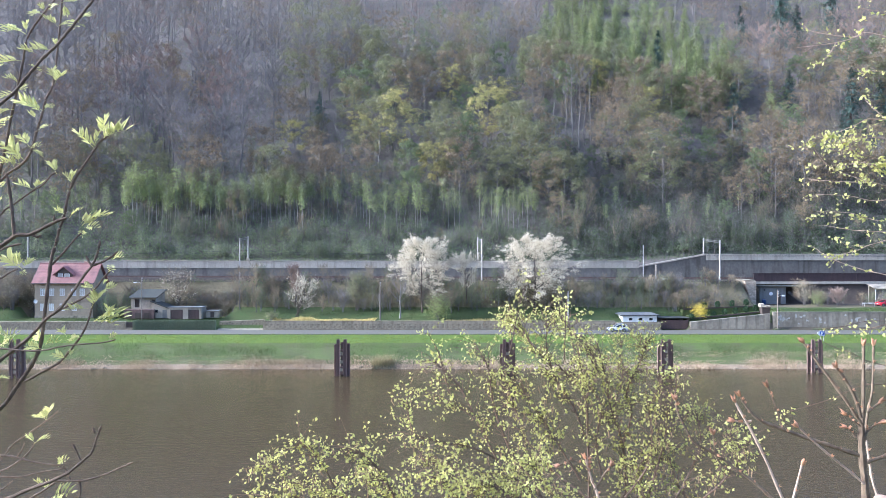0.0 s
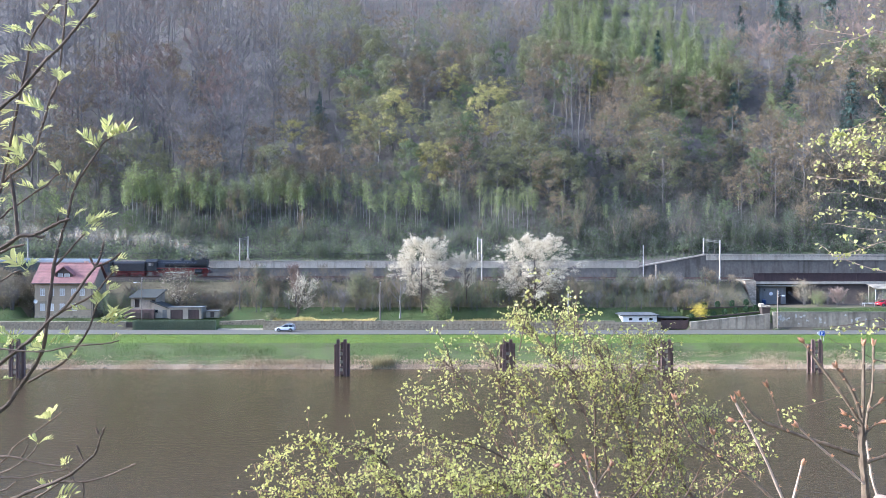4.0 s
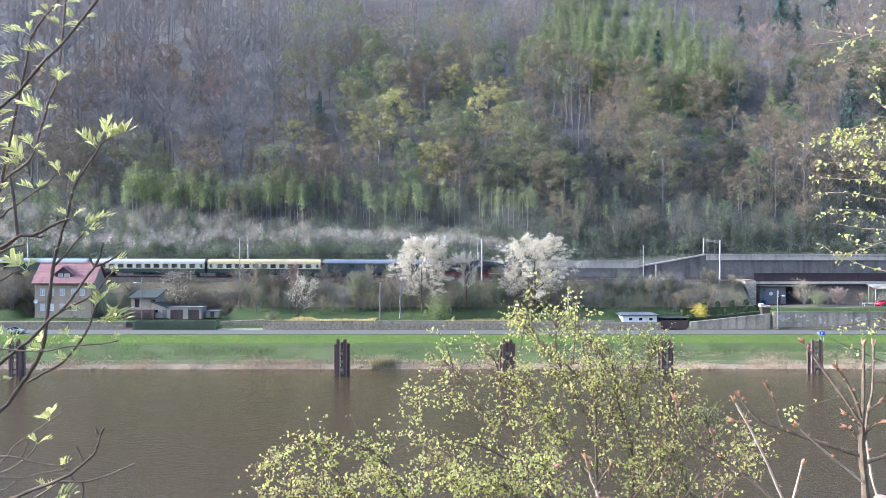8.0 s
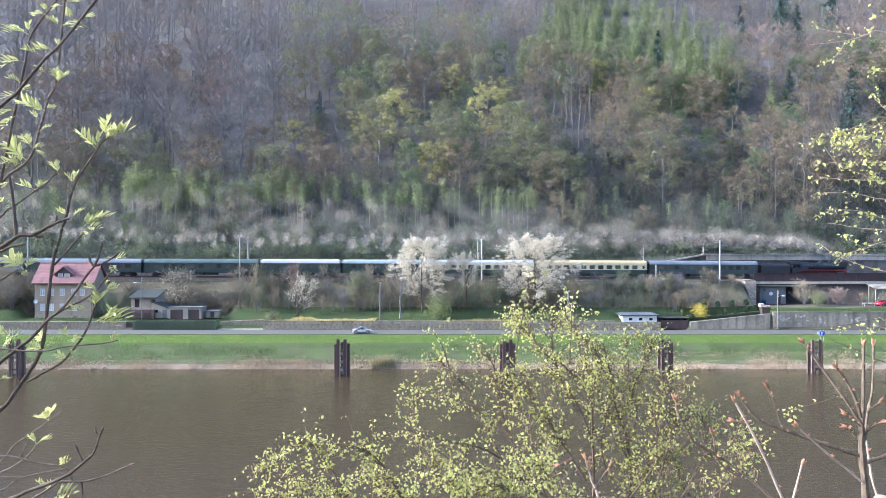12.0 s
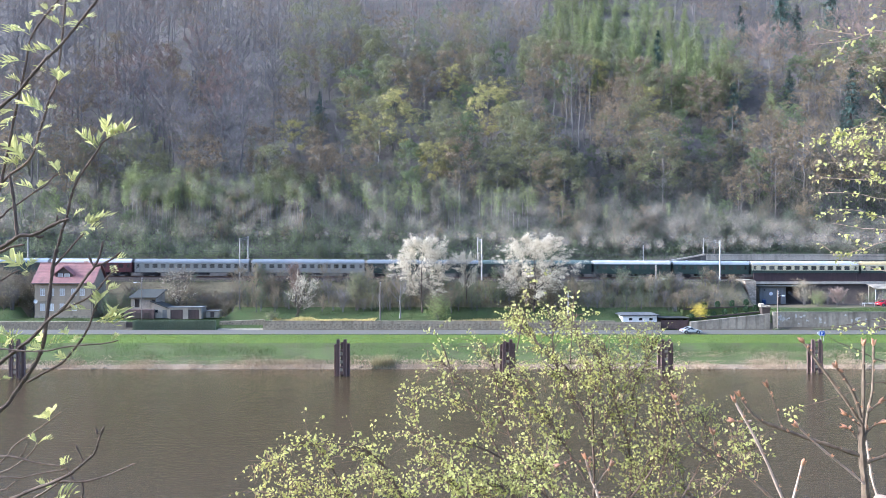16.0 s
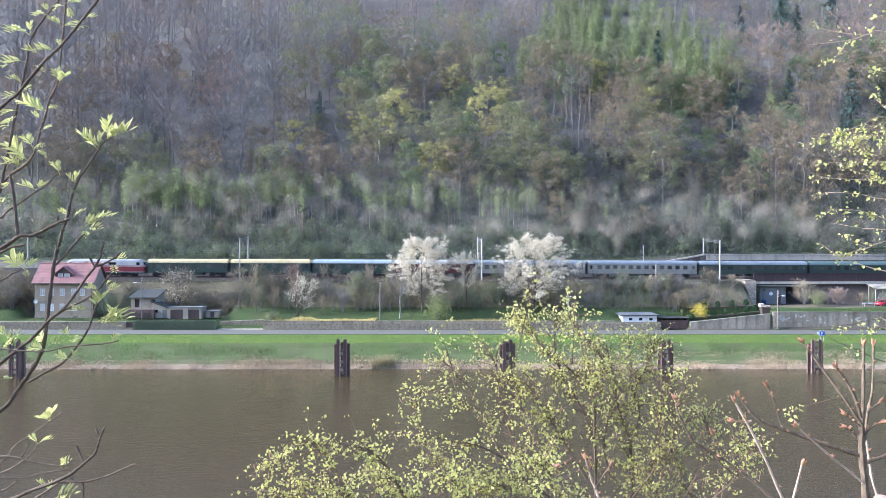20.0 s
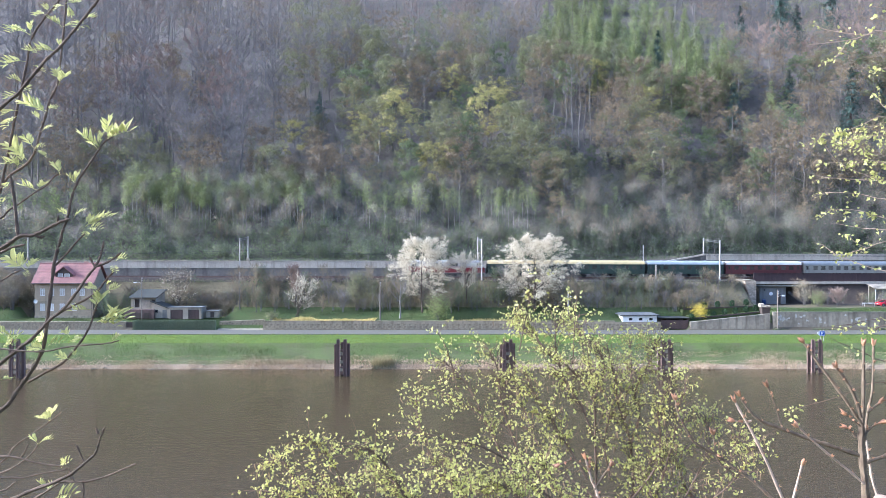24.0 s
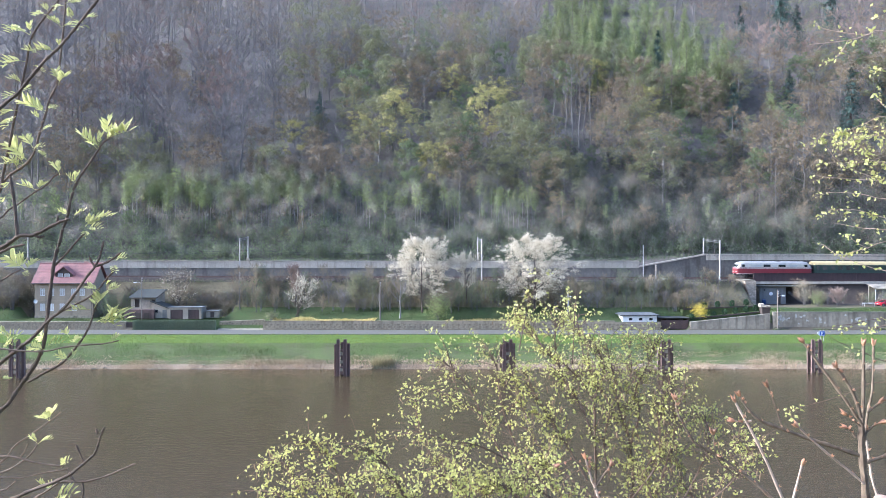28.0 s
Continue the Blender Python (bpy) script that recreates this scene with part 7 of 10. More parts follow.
M_CATKIN = mat("brown_catkin", (0.34, 0.235, 0.12), (0.22, 0.145, 0.08), scale=90, rough=0.9, bump=0.4, vary=0.2)
M_BUD = mat("opening_bud", (0.50, 0.27, 0.14), (0.30, 0.125, 0.065), scale=50, rough=0.45, bump=0.2, vary=0.3, translucent=0.2)
M_BUDTWIG = mat("smooth_grey_twig", (0.255, 0.185, 0.118), (0.10, 0.07, 0.046), scale=70, rough=0.8, bump=0.6, vary=0.15, spec=0.15)
M_CUTWOOD = mat("fresh_cut_wood", (0.36, 0.23, 0.15), (0.30, 0.19, 0.125), scale=30, rough=0.8, bump=0.1)


def bend(pts, n):
    """A smooth line through points, n pieces between each two."""
    p = [pts[0] * 2 - pts[1], *pts, pts[-1] * 2 - pts[-2]]
    out = []
    for i in range(1, len(p) - 2):
        for k in range(n):
            t = k / n
            out.append(0.5 * (2 * p[i] + (p[i + 1] - p[i - 1]) * t + (2 * p[i - 1] - 5 * p[i] + 4 * p[i + 1] - p[i + 2]) * t * t + (3 * p[i] - p[i - 1] - 3 * p[i + 1] + p[i + 2]) * t ** 3))
    return out + [pts[-1]]


def limb(root, rng, d, r0, r1, bark, *way, name="branch", knots=True, deep=0.0):
    """A knotty branch at about d metres ahead, through points given as in spot(). Returns its line, in the world."""
    pts = bend([spot(a, b, d + deep * i / max(1, len(way) - 1)) for i, (a, b) in enumerate(way)], 5)
    n = len(pts)
    base = root.matrix_basis.inverted()
    rad = []
    for i in range(n):
        r = r0 + (r1 - r0) * i / (n - 1)
        rad.append(r * (1.28 if knots and i % 4 == 2 else 1) * rng.uniform(0.95, 1.05))
    loc = [base @ (p + Vector((rng.uniform(-1, 1), rng.uniform(-1, 1), rng.uniform(-1, 1))) * r0 * 0.12) for p in pts]
    return part(name, Geo().tube(loc, rad, 7), bark, root, smooth=True), pts


def pinnate(seed, length=0.085):
    """A young feathered leaf: a stalk with pairs of folded, toothed-looking leaflets; grows along +x."""
    rng = random.Random(seed)
    g = Geo()
    curl = rng.uniform(0.2, 0.7)
    line = [Vector((length * s, 0, length * curl * s * (1 - s))) for s in frange(0, 1, 0.125)]
    g.tube(line, [0.0009 * (1.3 - s) for s in frange(0, 1, 0.125)], 4)

    def leaflet(p, d, ln, up):
        side = d.cross(Vector((0, 0, 1))).normalized() if abs(d.z) < 0.99 else Vector((0, 1, 0))
        nrm = side.cross(d).normalized()
        w = ln * 0.125
        mid = [p + d * ln * s + nrm * ln * 0.16 * s * s * up for s in (0, 0.3, 0.65, 1.0)]
        k = len(g.v)
        vs = [mid[0]]
        for s, q, ww in ((1, mid[1], w), (2, mid[2], w * 0.85)):
            vs += [q + side * ww + nrm * ww * 0.7, q, q - side * ww + nrm * ww * 0.7]
        vs.append(mid[3])
        g.add(vs, [(0, 2, 1), (0, 3, 2), (1, 2, 5, 4), (2, 3, 6, 5), (4, 5, 7), (5, 6, 7)])
    for i, s in enumerate((0.26, 0.42, 0.57, 0.72, 0.87)):
        p = Vector((length * s, 0, length * curl * s * (1 - s)))
        for sd in (-1, 1):
            d = Vector((0.75, sd * rng.uniform(0.45, 0.85), rng.uniform(0.1, 0.75))).normalized()
            leaflet(p, d, length * 0.5 * (1.15 - 0.4 * abs(s - 0.55)) * rng.uniform(0.85, 1.1), rng.uniform(-0.4, 0.6))
    leaflet(line[-1], Vector((1, 0, 0.1)).normalized(), length * 0.4, 0.3)
    return g.mesh("leaf", M_ROWANLEAF, True)


ROWAN_LEAF = [pinnate(300 + i) for i in range(5)]


def leaf_at(root, rng, p, direction, s):
    x = Vector(direction).normalized()
    up = Vector((rng.uniform(-.4, .4), rng.uniform(-1.3, 0.0), 1))
    y = up.cross(x).normalized()
    z = x.cross(y)
    m = Matrix((x, y, z)).transposed().to_4x4()
    m.translation = p
    return part("leaf", ROWAN_LEAF[rng.randrange(5)], None, root, at=root.matrix_basis.inverted() @ m @ Matrix.Scale(s, 4))


def bud_mesh(seed):
    """A cluster of pointed bud scales, growing along +z."""
    rng = random.Random(seed)
    g = Geo()
    for k in range(4):
        a = k * 1.7 + rng.uniform(-.3, .3)
        lean = 0 if k == 0 else rng.uniform(0.25, 0.55)
        d = Vector((math.cos(a) * lean, math.sin(a) * lean, 1)).normalized()
        ln = 0.022 * rng.uniform(0.7, 1.15)
        g.tube([d * ln * s for s in (0, 0.3, 0.65, 1)], [0.0022, 0.0042, 0.003, 0.0004], 6)
    return g.mesh("bud", M_BUD, True)


BUDS = [bud_mesh(400 + i) for i in range(3)]


def bud_at(root, rng, p, way, s=1.0):
    m = Vector(way).to_track_quat("Z", "Y").to_matrix().to_4x4()
    m.translation = p
    return part("bud", BUDS[rng.randrange(3)], None, root, at=root.matrix_basis.inverted() @ m @ Matrix.Rotation(rng.uniform(0, 6), 4, "Z") @ Matrix.Scale(s, 4))


def sprout(root, rng, d, base, tip):
    """An unfolding leaf from base to tip, both given as in spot()."""
    p, q = spot(*base, d + rng.uniform(-.02, .02)), spot(*tip, d + rng.uniform(-.03, .03))
    leaf_at(root, rng, p, q - p, (q - p).length / 0.112)


def knob(root, p, way):
    """A closed dark bud at a twig's end."""
    d = Vector(way).normalized()
    q = root.matrix_basis.inverted() @ Vector(p)
    part("bud", Geo().tube([q - d * 0.003, q, q + d * 0.005, q + d * 0.011], [0.0018, 0.0028, 0.0024, 0.0005], 7), M_ROWANBARK, root, smooth=True)


def rowan():
    """Young rowan whose trunk stands beside the view."""
    rng = random.Random(21)
    base = spot(-0.80, -0.95, 1.75)
    gz = ground_z(base.x, base.y)
    root = thing("rowan_tree", "young rowan tree with knotty branches and unfolding feathered leaves", "rowan tree", (base.x, base.y, gz - 0.05))
    inv = root.matrix_basis.inverted()
    trunk = [inv @ Vector((base.x, base.y, gz - 0.05)), inv @ Vector((base.x + 0.03, base.y + 0.02, 16.0)), inv @ Vector((base.x - 0.02, base.y, 17.2)), inv @ Vector((base.x + 0.06, base.y, 18.3))]
    part("trunk", Geo().tube(bend(trunk, 4), [0.045 - 0.0024 * i for i in range(13)], 9), M_ROWANBARK, root, smooth=True)
    limb(root, rng, 1.64, 0.0035, 0.0023, M_ROWANBARK, (-0.800, 0.008), (-0.666, 0.104), (-0.577, 0.185), (-0.555, 0.203), (-0.537, 0.225), (-0.518, 0.247), (-0.504, 0.260), (-0.493, 0.272), (-0.474, 0.295), (-0.459, 0.314), (-0.446, 0.331), (-0.434, 0.347))
    limb(root, rng, 1.70, 0.0032, 0.0018, M_ROWANBARK, (-0.800, -0.058), (-0.622, 0.030), (-0.581, 0.071), (-0.574, 0.096), (-0.566, 0.133), (-0.559, 0.170), (-0.552, 0.203), (-0.544, 0.240), (-0.537, 0.275), (-0.522, 0.299), (-0.504, 0.321), (-0.492, 0.343))
    limb(root, rng, 1.74, 0.0032, 0.0018, M_ROWANBARK, (-0.800, -0.088), (-0.636, 0.038), (-0.577, 0.085), (-0.563, 0.098), (-0.544, 0.111), (-0.533, 0.127), (-0.526, 0.152), (-0.518, 0.177), (-0.513, 0.196), (-0.504, 0.214), (-0.499, 0.251), (-0.495, 0.288), (-0.492, 0.325), (-0.490, 0.351))
    limb(root, rng, 1.68, 0.0057, 0.0026, M_ROWANBARK, (-0.800, -0.147), (-0.651, -0.043), (-0.577, 0.001), (-0.563, 0.010), (-0.552, 0.017), (-0.533, 0.019), (-0.511, 0.030), (-0.496, 0.037), (-0.487, 0.039))
    limb(root, rng, 1.68, 0.0036, 0.0029, M_ROWANBARK, (-0.555, 0.015), (-0.558, 0.049), (-0.561, 0.074), (-0.564, 0.091))
    limb(root, rng, 1.68, 0.0026, 0.0018, M_ROWANBARK, (-0.533, 0.018), (-0.526, 0.015), (-0.520, 0.017))
    limb(root, rng, 1.68, 0.0026, 0.0021, M_ROWANBARK, (-0.510, 0.030), (-0.504, 0.033), (-0.503, 0.038))
    limb(root, rng, 1.70, 0.0050, 0.0017, M_ROWANBARK, (-0.800, -0.382), (-0.666, -0.272), (-0.577, -0.210), (-0.555, -0.183), (-0.539, -0.161), (-0.526, -0.139), (-0.520, -0.119), (-0.516, -0.088), (-0.511, -0.043), (-0.505, -0.007), (-0.500, 0.010), (-0.495, 0.029), (-0.489, 0.046), (-0.485, 0.067), (-0.479, 0.084), (-0.467, 0.104), (-0.452, 0.126), (-0.443, 0.139), (-0.430, 0.149))
    limb(root, rng, 1.72, 0.0021, 0.0013, M_ROWANBARK, (-0.800, -0.043), (-0.622, 0.019), (-0.577, 0.041), (-0.568, 0.050), (-0.555, 0.058), (-0.533, 0.074), (-0.518, 0.083), (-0.507, 0.095), (-0.499, 0.099))
    limb(root, rng, 1.70, 0.0024, 0.0016, M_ROWANBARK, (-0.506, -0.021), (-0.490, -0.004), (-0.478, 0.010), (-0.468, 0.020))
    limb(root, rng, 1.66, 0.0044, 0.0024, M_ROWANBARK, (-0.800, -0.301), (-0.666, -0.216), (-0.577, -0.148), (-0.555, -0.131), (-0.533, -0.113), (-0.516, -0.094), (-0.496, -0.078), (-0.479, -0.057), (-0.467, -0.039), (-0.454, -0.023))
    limb(root, rng, 1.66, 0.0026, 0.0022, M_ROWANBARK, (-0.455, -0.024), (-0.449, -0.013), (-0.446, -0.003), (-0.444, 0.004))
    limb(root, rng, 1.66, 0.0024, 0.0018, M_ROWANBARK, (-0.454, -0.023), (-0.441, -0.018), (-0.430, -0.012), (-0.426, -0.009))
    limb(root, rng, 1.66, 0.0022, 0.0018, M_ROWANBARK, (-0.454, -0.023), (-0.457, -0.019), (-0.459, -0.016))
    limb(root, rng, 1.69, 0.0026, 0.0017, M_ROWANBARK, (-0.514, -0.091), (-0.490, -0.077), (-0.468, -0.066), (-0.451, -0.054), (-0.441, -0.041), (-0.433, -0.032))
    limb(root, rng, 1.72, 0.0029, 0.0017, M_ROWANBARK, (-0.541, -0.173), (-0.518, -0.160), (-0.498, -0.149), (-0.483, -0.133), (-0.468, -0.113), (-0.459, -0.094), (-0.454, -0.077), (-0.449, -0.064))
    limb(root, rng, 1.64, 0.0021, 0.0013, M_ROWANBARK, (-0.800, -0.110), (-0.644, -0.126), (-0.577, -0.130), (-0.548, -0.133), (-0.518, -0.133), (-0.495, -0.128), (-0.467, -0.125), (-0.441, -0.123), (-0.423, -0.119))
    limb(root, rng, 1.62, 0.0025, 0.0015, M_ROWANBARK, (-0.800, -0.110), (-0.644, -0.073), (-0.577, -0.041), (-0.564, -0.033), (-0.551, -0.027))
    limb(root, rng, 1.60, 0.0034, 0.0020, M_ROWANBARK, (-0.800, -0.088), (-0.644, -0.029), (-0.577, -0.004), (-0.567, 0.001), (-0.551, 0.005))
    limb(root, rng, 1.50, 0.0042, 0.0018, M_ROWANBARK, (-0.800, -0.419), (-0.651, -0.360), (-0.563, -0.326), (-0.541, -0.316), (-0.511, -0.305), (-0.489, -0.295), (-0.471, -0.281), (-0.457, -0.269), (-0.452, -0.261), (-0.449, -0.250), (-0.444, -0.238))
    limb(root, rng, 1.52, 0.0021, 0.0014, M_ROWANBARK, (-0.504, -0.303), (-0.467, -0.303), (-0.437, -0.295), (-0.419, -0.287), (-0.408, -0.283))
    limb(root, rng, 1.55, 0.0024, 0.0016, M_ROWANBARK, (-0.800, -0.279), (-0.644, -0.272), (-0.577, -0.270), (-0.555, -0.272), (-0.533, -0.278), (-0.515, -0.281), (-0.495, -0.283))
    limb(root, rng, 1.57, 0.0022, 0.0014, M_ROWANBARK, (-0.800, -0.360), (-0.644, -0.323), (-0.577, -0.292), (-0.563, -0.286), (-0.544, -0.273), (-0.533, -0.261), (-0.529, -0.253))
    limb(root, rng, 1.58, 0.0022, 0.0012, M_ROWANBARK, (-0.800, -0.367), (-0.644, -0.323), (-0.577, -0.278), (-0.559, -0.257), (-0.541, -0.244), (-0.518, -0.228), (-0.499, -0.213))
    limb(root, rng, 1.56, 0.0019, 0.0013, M_ROWANBARK, (-0.800, -0.323), (-0.644, -0.305), (-0.577, -0.298), (-0.548, -0.298), (-0.522, -0.292), (-0.496, -0.288), (-0.489, -0.285))
    limb(root, rng, 1.54, 0.0019, 0.0013, M_ROWANBARK, (-0.800, -0.353), (-0.644, -0.327), (-0.577, -0.315), (-0.566, -0.310), (-0.558, -0.303))
    limb(root, rng, 1.52, 0.0018, 0.0016, M_ROWANBARK, (-0.471, -0.303), (-0.469, -0.314), (-0.471, -0.326))
    limb(root, rng, 1.52, 0.0017, 0.0013, M_ROWANBARK, (-0.481, -0.302), (-0.486, -0.295), (-0.490, -0.286))
    limb(root, rng, 1.50, 0.0016, 0.0012, M_ROWANBARK, (-0.468, -0.279), (-0.472, -0.270), (-0.476, -0.261))
    limb(root, rng, 1.55, 0.0016, 0.0013, M_ROWANBARK, (-0.552, -0.272), (-0.546, -0.264), (-0.542, -0.254))
    limb(root, rng, 1.52, 0.0024, 0.0018, M_ROWANBARK, (-0.535, -0.326), (-0.518, -0.316), (-0.502, -0.305))
    knob(root, spot(-0.564, 0.092, 1.68), (-0.1, -0.2, 1.0))
    knob(root, spot(-0.503, 0.038, 1.68), (0.2, -0.2, 1.0))
    knob(root, spot(-0.444, 0.004, 1.66), (0.2, -0.2, 1.0))
    knob(root, spot(-0.425, -0.008, 1.66), (0.8, -0.2, 0.6))
    knob(root, spot(-0.459, -0.015, 1.66), (-0.4, -0.2, 1.0))
    knob(root, spot(-0.432, -0.031, 1.69), (0.4, -0.2, 1.0))
    knob(root, spot(-0.444, -0.237, 1.50), (0.5, -0.2, 1.0))
    knob(root, spot(-0.407, -0.282, 1.52), (1.0, -0.2, 0.4))
    knob(root, spot(-0.451, -0.239, 1.50), (-0.3, -0.2, 1.0))
    knob(root, spot(-0.476, -0.261, 1.50), (-0.4, -0.2, 1.0))
    knob(root, spot(-0.551, 0.005, 1.60), (1.0, -0.2, 0.2))
    sprout(root, rng, 1.70, (-0.539, 0.279), (-0.573, 0.283))
    sprout(root, rng, 1.70, (-0.538, 0.281), (-0.538, 0.297))
    sprout(root, rng, 1.70, (-0.518, 0.305), (-0.534, 0.303))
    sprout(root, rng, 1.70, (-0.515, 0.309), (-0.522, 0.320))
    sprout(root, rng, 1.70, (-0.493, 0.320), (-0.473, 0.322))
    sprout(root, rng, 1.70, (-0.490, 0.319), (-0.485, 0.302))
    sprout(root, rng, 1.70, (-0.495, 0.317), (-0.509, 0.310))
    sprout(root, rng, 1.70, (-0.498, 0.289), (-0.518, 0.302))
    sprout(root, rng, 1.70, (-0.496, 0.290), (-0.482, 0.292))
    sprout(root, rng, 1.70, (-0.467, 0.301), (-0.455, 0.302))
    sprout(root, rng, 1.70, (-0.471, 0.292), (-0.461, 0.287))
    sprout(root, rng, 1.70, (-0.470, 0.294), (-0.477, 0.284))
    sprout(root, rng, 1.70, (-0.504, 0.258), (-0.539, 0.259))
    sprout(root, rng, 1.70, (-0.500, 0.262), (-0.504, 0.274))
    sprout(root, rng, 1.70, (-0.526, 0.254), (-0.551, 0.261))
    sprout(root, rng, 1.70, (-0.544, 0.244), (-0.580, 0.237))
    sprout(root, rng, 1.70, (-0.536, 0.240), (-0.520, 0.230))
    sprout(root, rng, 1.70, (-0.502, 0.214), (-0.488, 0.228))
    sprout(root, rng, 1.70, (-0.502, 0.220), (-0.506, 0.234))
    sprout(root, rng, 1.70, (-0.548, 0.214), (-0.571, 0.224))
    sprout(root, rng, 1.70, (-0.548, 0.211), (-0.539, 0.205))
    sprout(root, rng, 1.70, (-0.552, 0.203), (-0.575, 0.195))
    sprout(root, rng, 1.70, (-0.518, 0.180), (-0.557, 0.193))
    sprout(root, rng, 1.70, (-0.520, 0.177), (-0.535, 0.189))
    sprout(root, rng, 1.70, (-0.516, 0.180), (-0.504, 0.183))
    sprout(root, rng, 1.70, (-0.526, 0.169), (-0.538, 0.180))
    sprout(root, rng, 1.70, (-0.524, 0.154), (-0.509, 0.161))
    sprout(root, rng, 1.70, (-0.555, 0.181), (-0.580, 0.173))
    sprout(root, rng, 1.70, (-0.557, 0.173), (-0.574, 0.155))
    sprout(root, rng, 1.70, (-0.535, 0.132), (-0.549, 0.149))
    sprout(root, rng, 1.70, (-0.533, 0.129), (-0.518, 0.119))
    sprout(root, rng, 1.70, (-0.535, 0.130), (-0.518, 0.135))
    sprout(root, rng, 1.70, (-0.543, 0.116), (-0.571, 0.138))
    sprout(root, rng, 1.70, (-0.548, 0.110), (-0.580, 0.111))
    sprout(root, rng, 1.70, (-0.555, 0.104), (-0.567, 0.123))
    sprout(root, rng, 1.70, (-0.530, 0.077), (-0.557, 0.085))
    sprout(root, rng, 1.70, (-0.529, 0.078), (-0.517, 0.086))
    sprout(root, rng, 1.70, (-0.564, 0.088), (-0.575, 0.079))
    sprout(root, rng, 1.70, (-0.570, 0.069), (-0.579, 0.054))
    sprout(root, rng, 1.70, (-0.500, 0.097), (-0.510, 0.113))
    sprout(root, rng, 1.70, (-0.480, 0.085), (-0.473, 0.103))
    sprout(root, rng, 1.70, (-0.480, 0.085), (-0.493, 0.099))
    sprout(root, rng, 1.70, (-0.451, 0.130), (-0.479, 0.155))
    sprout(root, rng, 1.70, (-0.450, 0.135), (-0.441, 0.155))
    sprout(root, rng, 1.70, (-0.442, 0.141), (-0.399, 0.158))
    sprout(root, rng, 1.70, (-0.437, 0.144), (-0.436, 0.174))
    sprout(root, rng, 1.70, (-0.489, 0.044), (-0.504, 0.053))
    sprout(root, rng, 1.70, (-0.483, 0.040), (-0.465, 0.053))
    sprout(root, rng, 1.70, (-0.468, 0.033), (-0.455, 0.045))
    sprout(root, rng, 1.70, (-0.467, 0.030), (-0.425, 0.046))
    sprout(root, rng, 1.70, (-0.464, 0.027), (-0.442, 0.027))
    sprout(root, rng, 1.70, (-0.467, 0.024), (-0.466, 0.013))
    sprout(root, rng, 1.70, (-0.545, -0.027), (-0.570, -0.010))
    sprout(root, rng, 1.70, (-0.544, -0.027), (-0.530, -0.014))
    sprout(root, rng, 1.70, (-0.548, -0.025), (-0.552, -0.004))
    sprout(root, rng, 1.70, (-0.546, -0.029), (-0.540, -0.035))
    sprout(root, rng, 1.70, (-0.428, -0.013), (-0.439, -0.012))
    sprout(root, rng, 1.70, (-0.427, -0.015), (-0.412, -0.012))
    sprout(root, rng, 1.70, (-0.432, -0.021), (-0.426, -0.032))
    sprout(root, rng, 1.70, (-0.448, -0.054), (-0.468, -0.049))
    sprout(root, rng, 1.70, (-0.440, -0.055), (-0.421, -0.047))
    sprout(root, rng, 1.70, (-0.440, -0.048), (-0.433, -0.041))
    sprout(root, rng, 1.70, (-0.455, -0.077), (-0.440, -0.059))
    sprout(root, rng, 1.70, (-0.459, -0.079), (-0.491, -0.081))
    sprout(root, rng, 1.70, (-0.452, -0.095), (-0.403, -0.090))
    sprout(root, rng, 1.70, (-0.434, -0.092), (-0.432, -0.077))
    sprout(root, rng, 1.70, (-0.518, -0.122), (-0.525, -0.110))
    sprout(root, rng, 1.70, (-0.515, -0.126), (-0.493, -0.120))
    sprout(root, rng, 1.70, (-0.518, -0.132), (-0.542, -0.128))
    sprout(root, rng, 1.70, (-0.563, -0.118), (-0.586, -0.106))
    sprout(root, rng, 1.70, (-0.570, -0.122), (-0.547, -0.108))
    sprout(root, rng, 1.70, (-0.574, -0.129), (-0.554, -0.120))
    sprout(root, rng, 1.70, (-0.487, -0.115), (-0.496, -0.108))
    sprout(root, rng, 1.70, (-0.467, -0.116), (-0.483, -0.122))
    sprout(root, rng, 1.70, (-0.487, -0.144), (-0.506, -0.137))
    sprout(root, rng, 1.70, (-0.482, -0.141), (-0.483, -0.132))
    sprout(root, rng, 1.70, (-0.433, -0.122), (-0.423, -0.110))
    sprout(root, rng, 1.70, (-0.577, -0.170), (-0.563, -0.170))
    sprout(root, rng, 1.55, (-0.513, -0.224), (-0.531, -0.219))
    sprout(root, rng, 1.55, (-0.513, -0.224), (-0.504, -0.206))
    sprout(root, rng, 1.55, (-0.529, -0.254), (-0.541, -0.242))
    sprout(root, rng, 1.55, (-0.528, -0.254), (-0.508, -0.247))
    sprout(root, rng, 1.55, (-0.496, -0.284), (-0.492, -0.271))
    sprout(root, rng, 1.55, (-0.498, -0.285), (-0.483, -0.273))
    sprout(root, rng, 1.55, (-0.518, -0.311), (-0.531, -0.301))
    sprout(root, rng, 1.55, (-0.514, -0.314), (-0.510, -0.300))
    sprout(root, rng, 1.55, (-0.507, -0.325), (-0.473, -0.317))
    sprout(root, rng, 1.55, (-0.513, -0.222), (-0.518, -0.210))
    sprout(root, rng, 1.70, (-0.467, 0.029), (-0.448, 0.039))
    sprout(root, rng, 1.70, (-0.448, 0.132), (-0.468, 0.144))
    sprout(root, rng, 1.70, (-0.439, 0.142), (-0.414, 0.160))
    sprout(root, rng, 1.70, (-0.451, -0.095), (-0.419, -0.102))
    sprout(root, rng, 1.70, (-0.548, 0.111), (-0.560, 0.132))
    sprout(root, rng, 1.70, (-0.515, 0.257), (-0.529, 0.266))
    return root


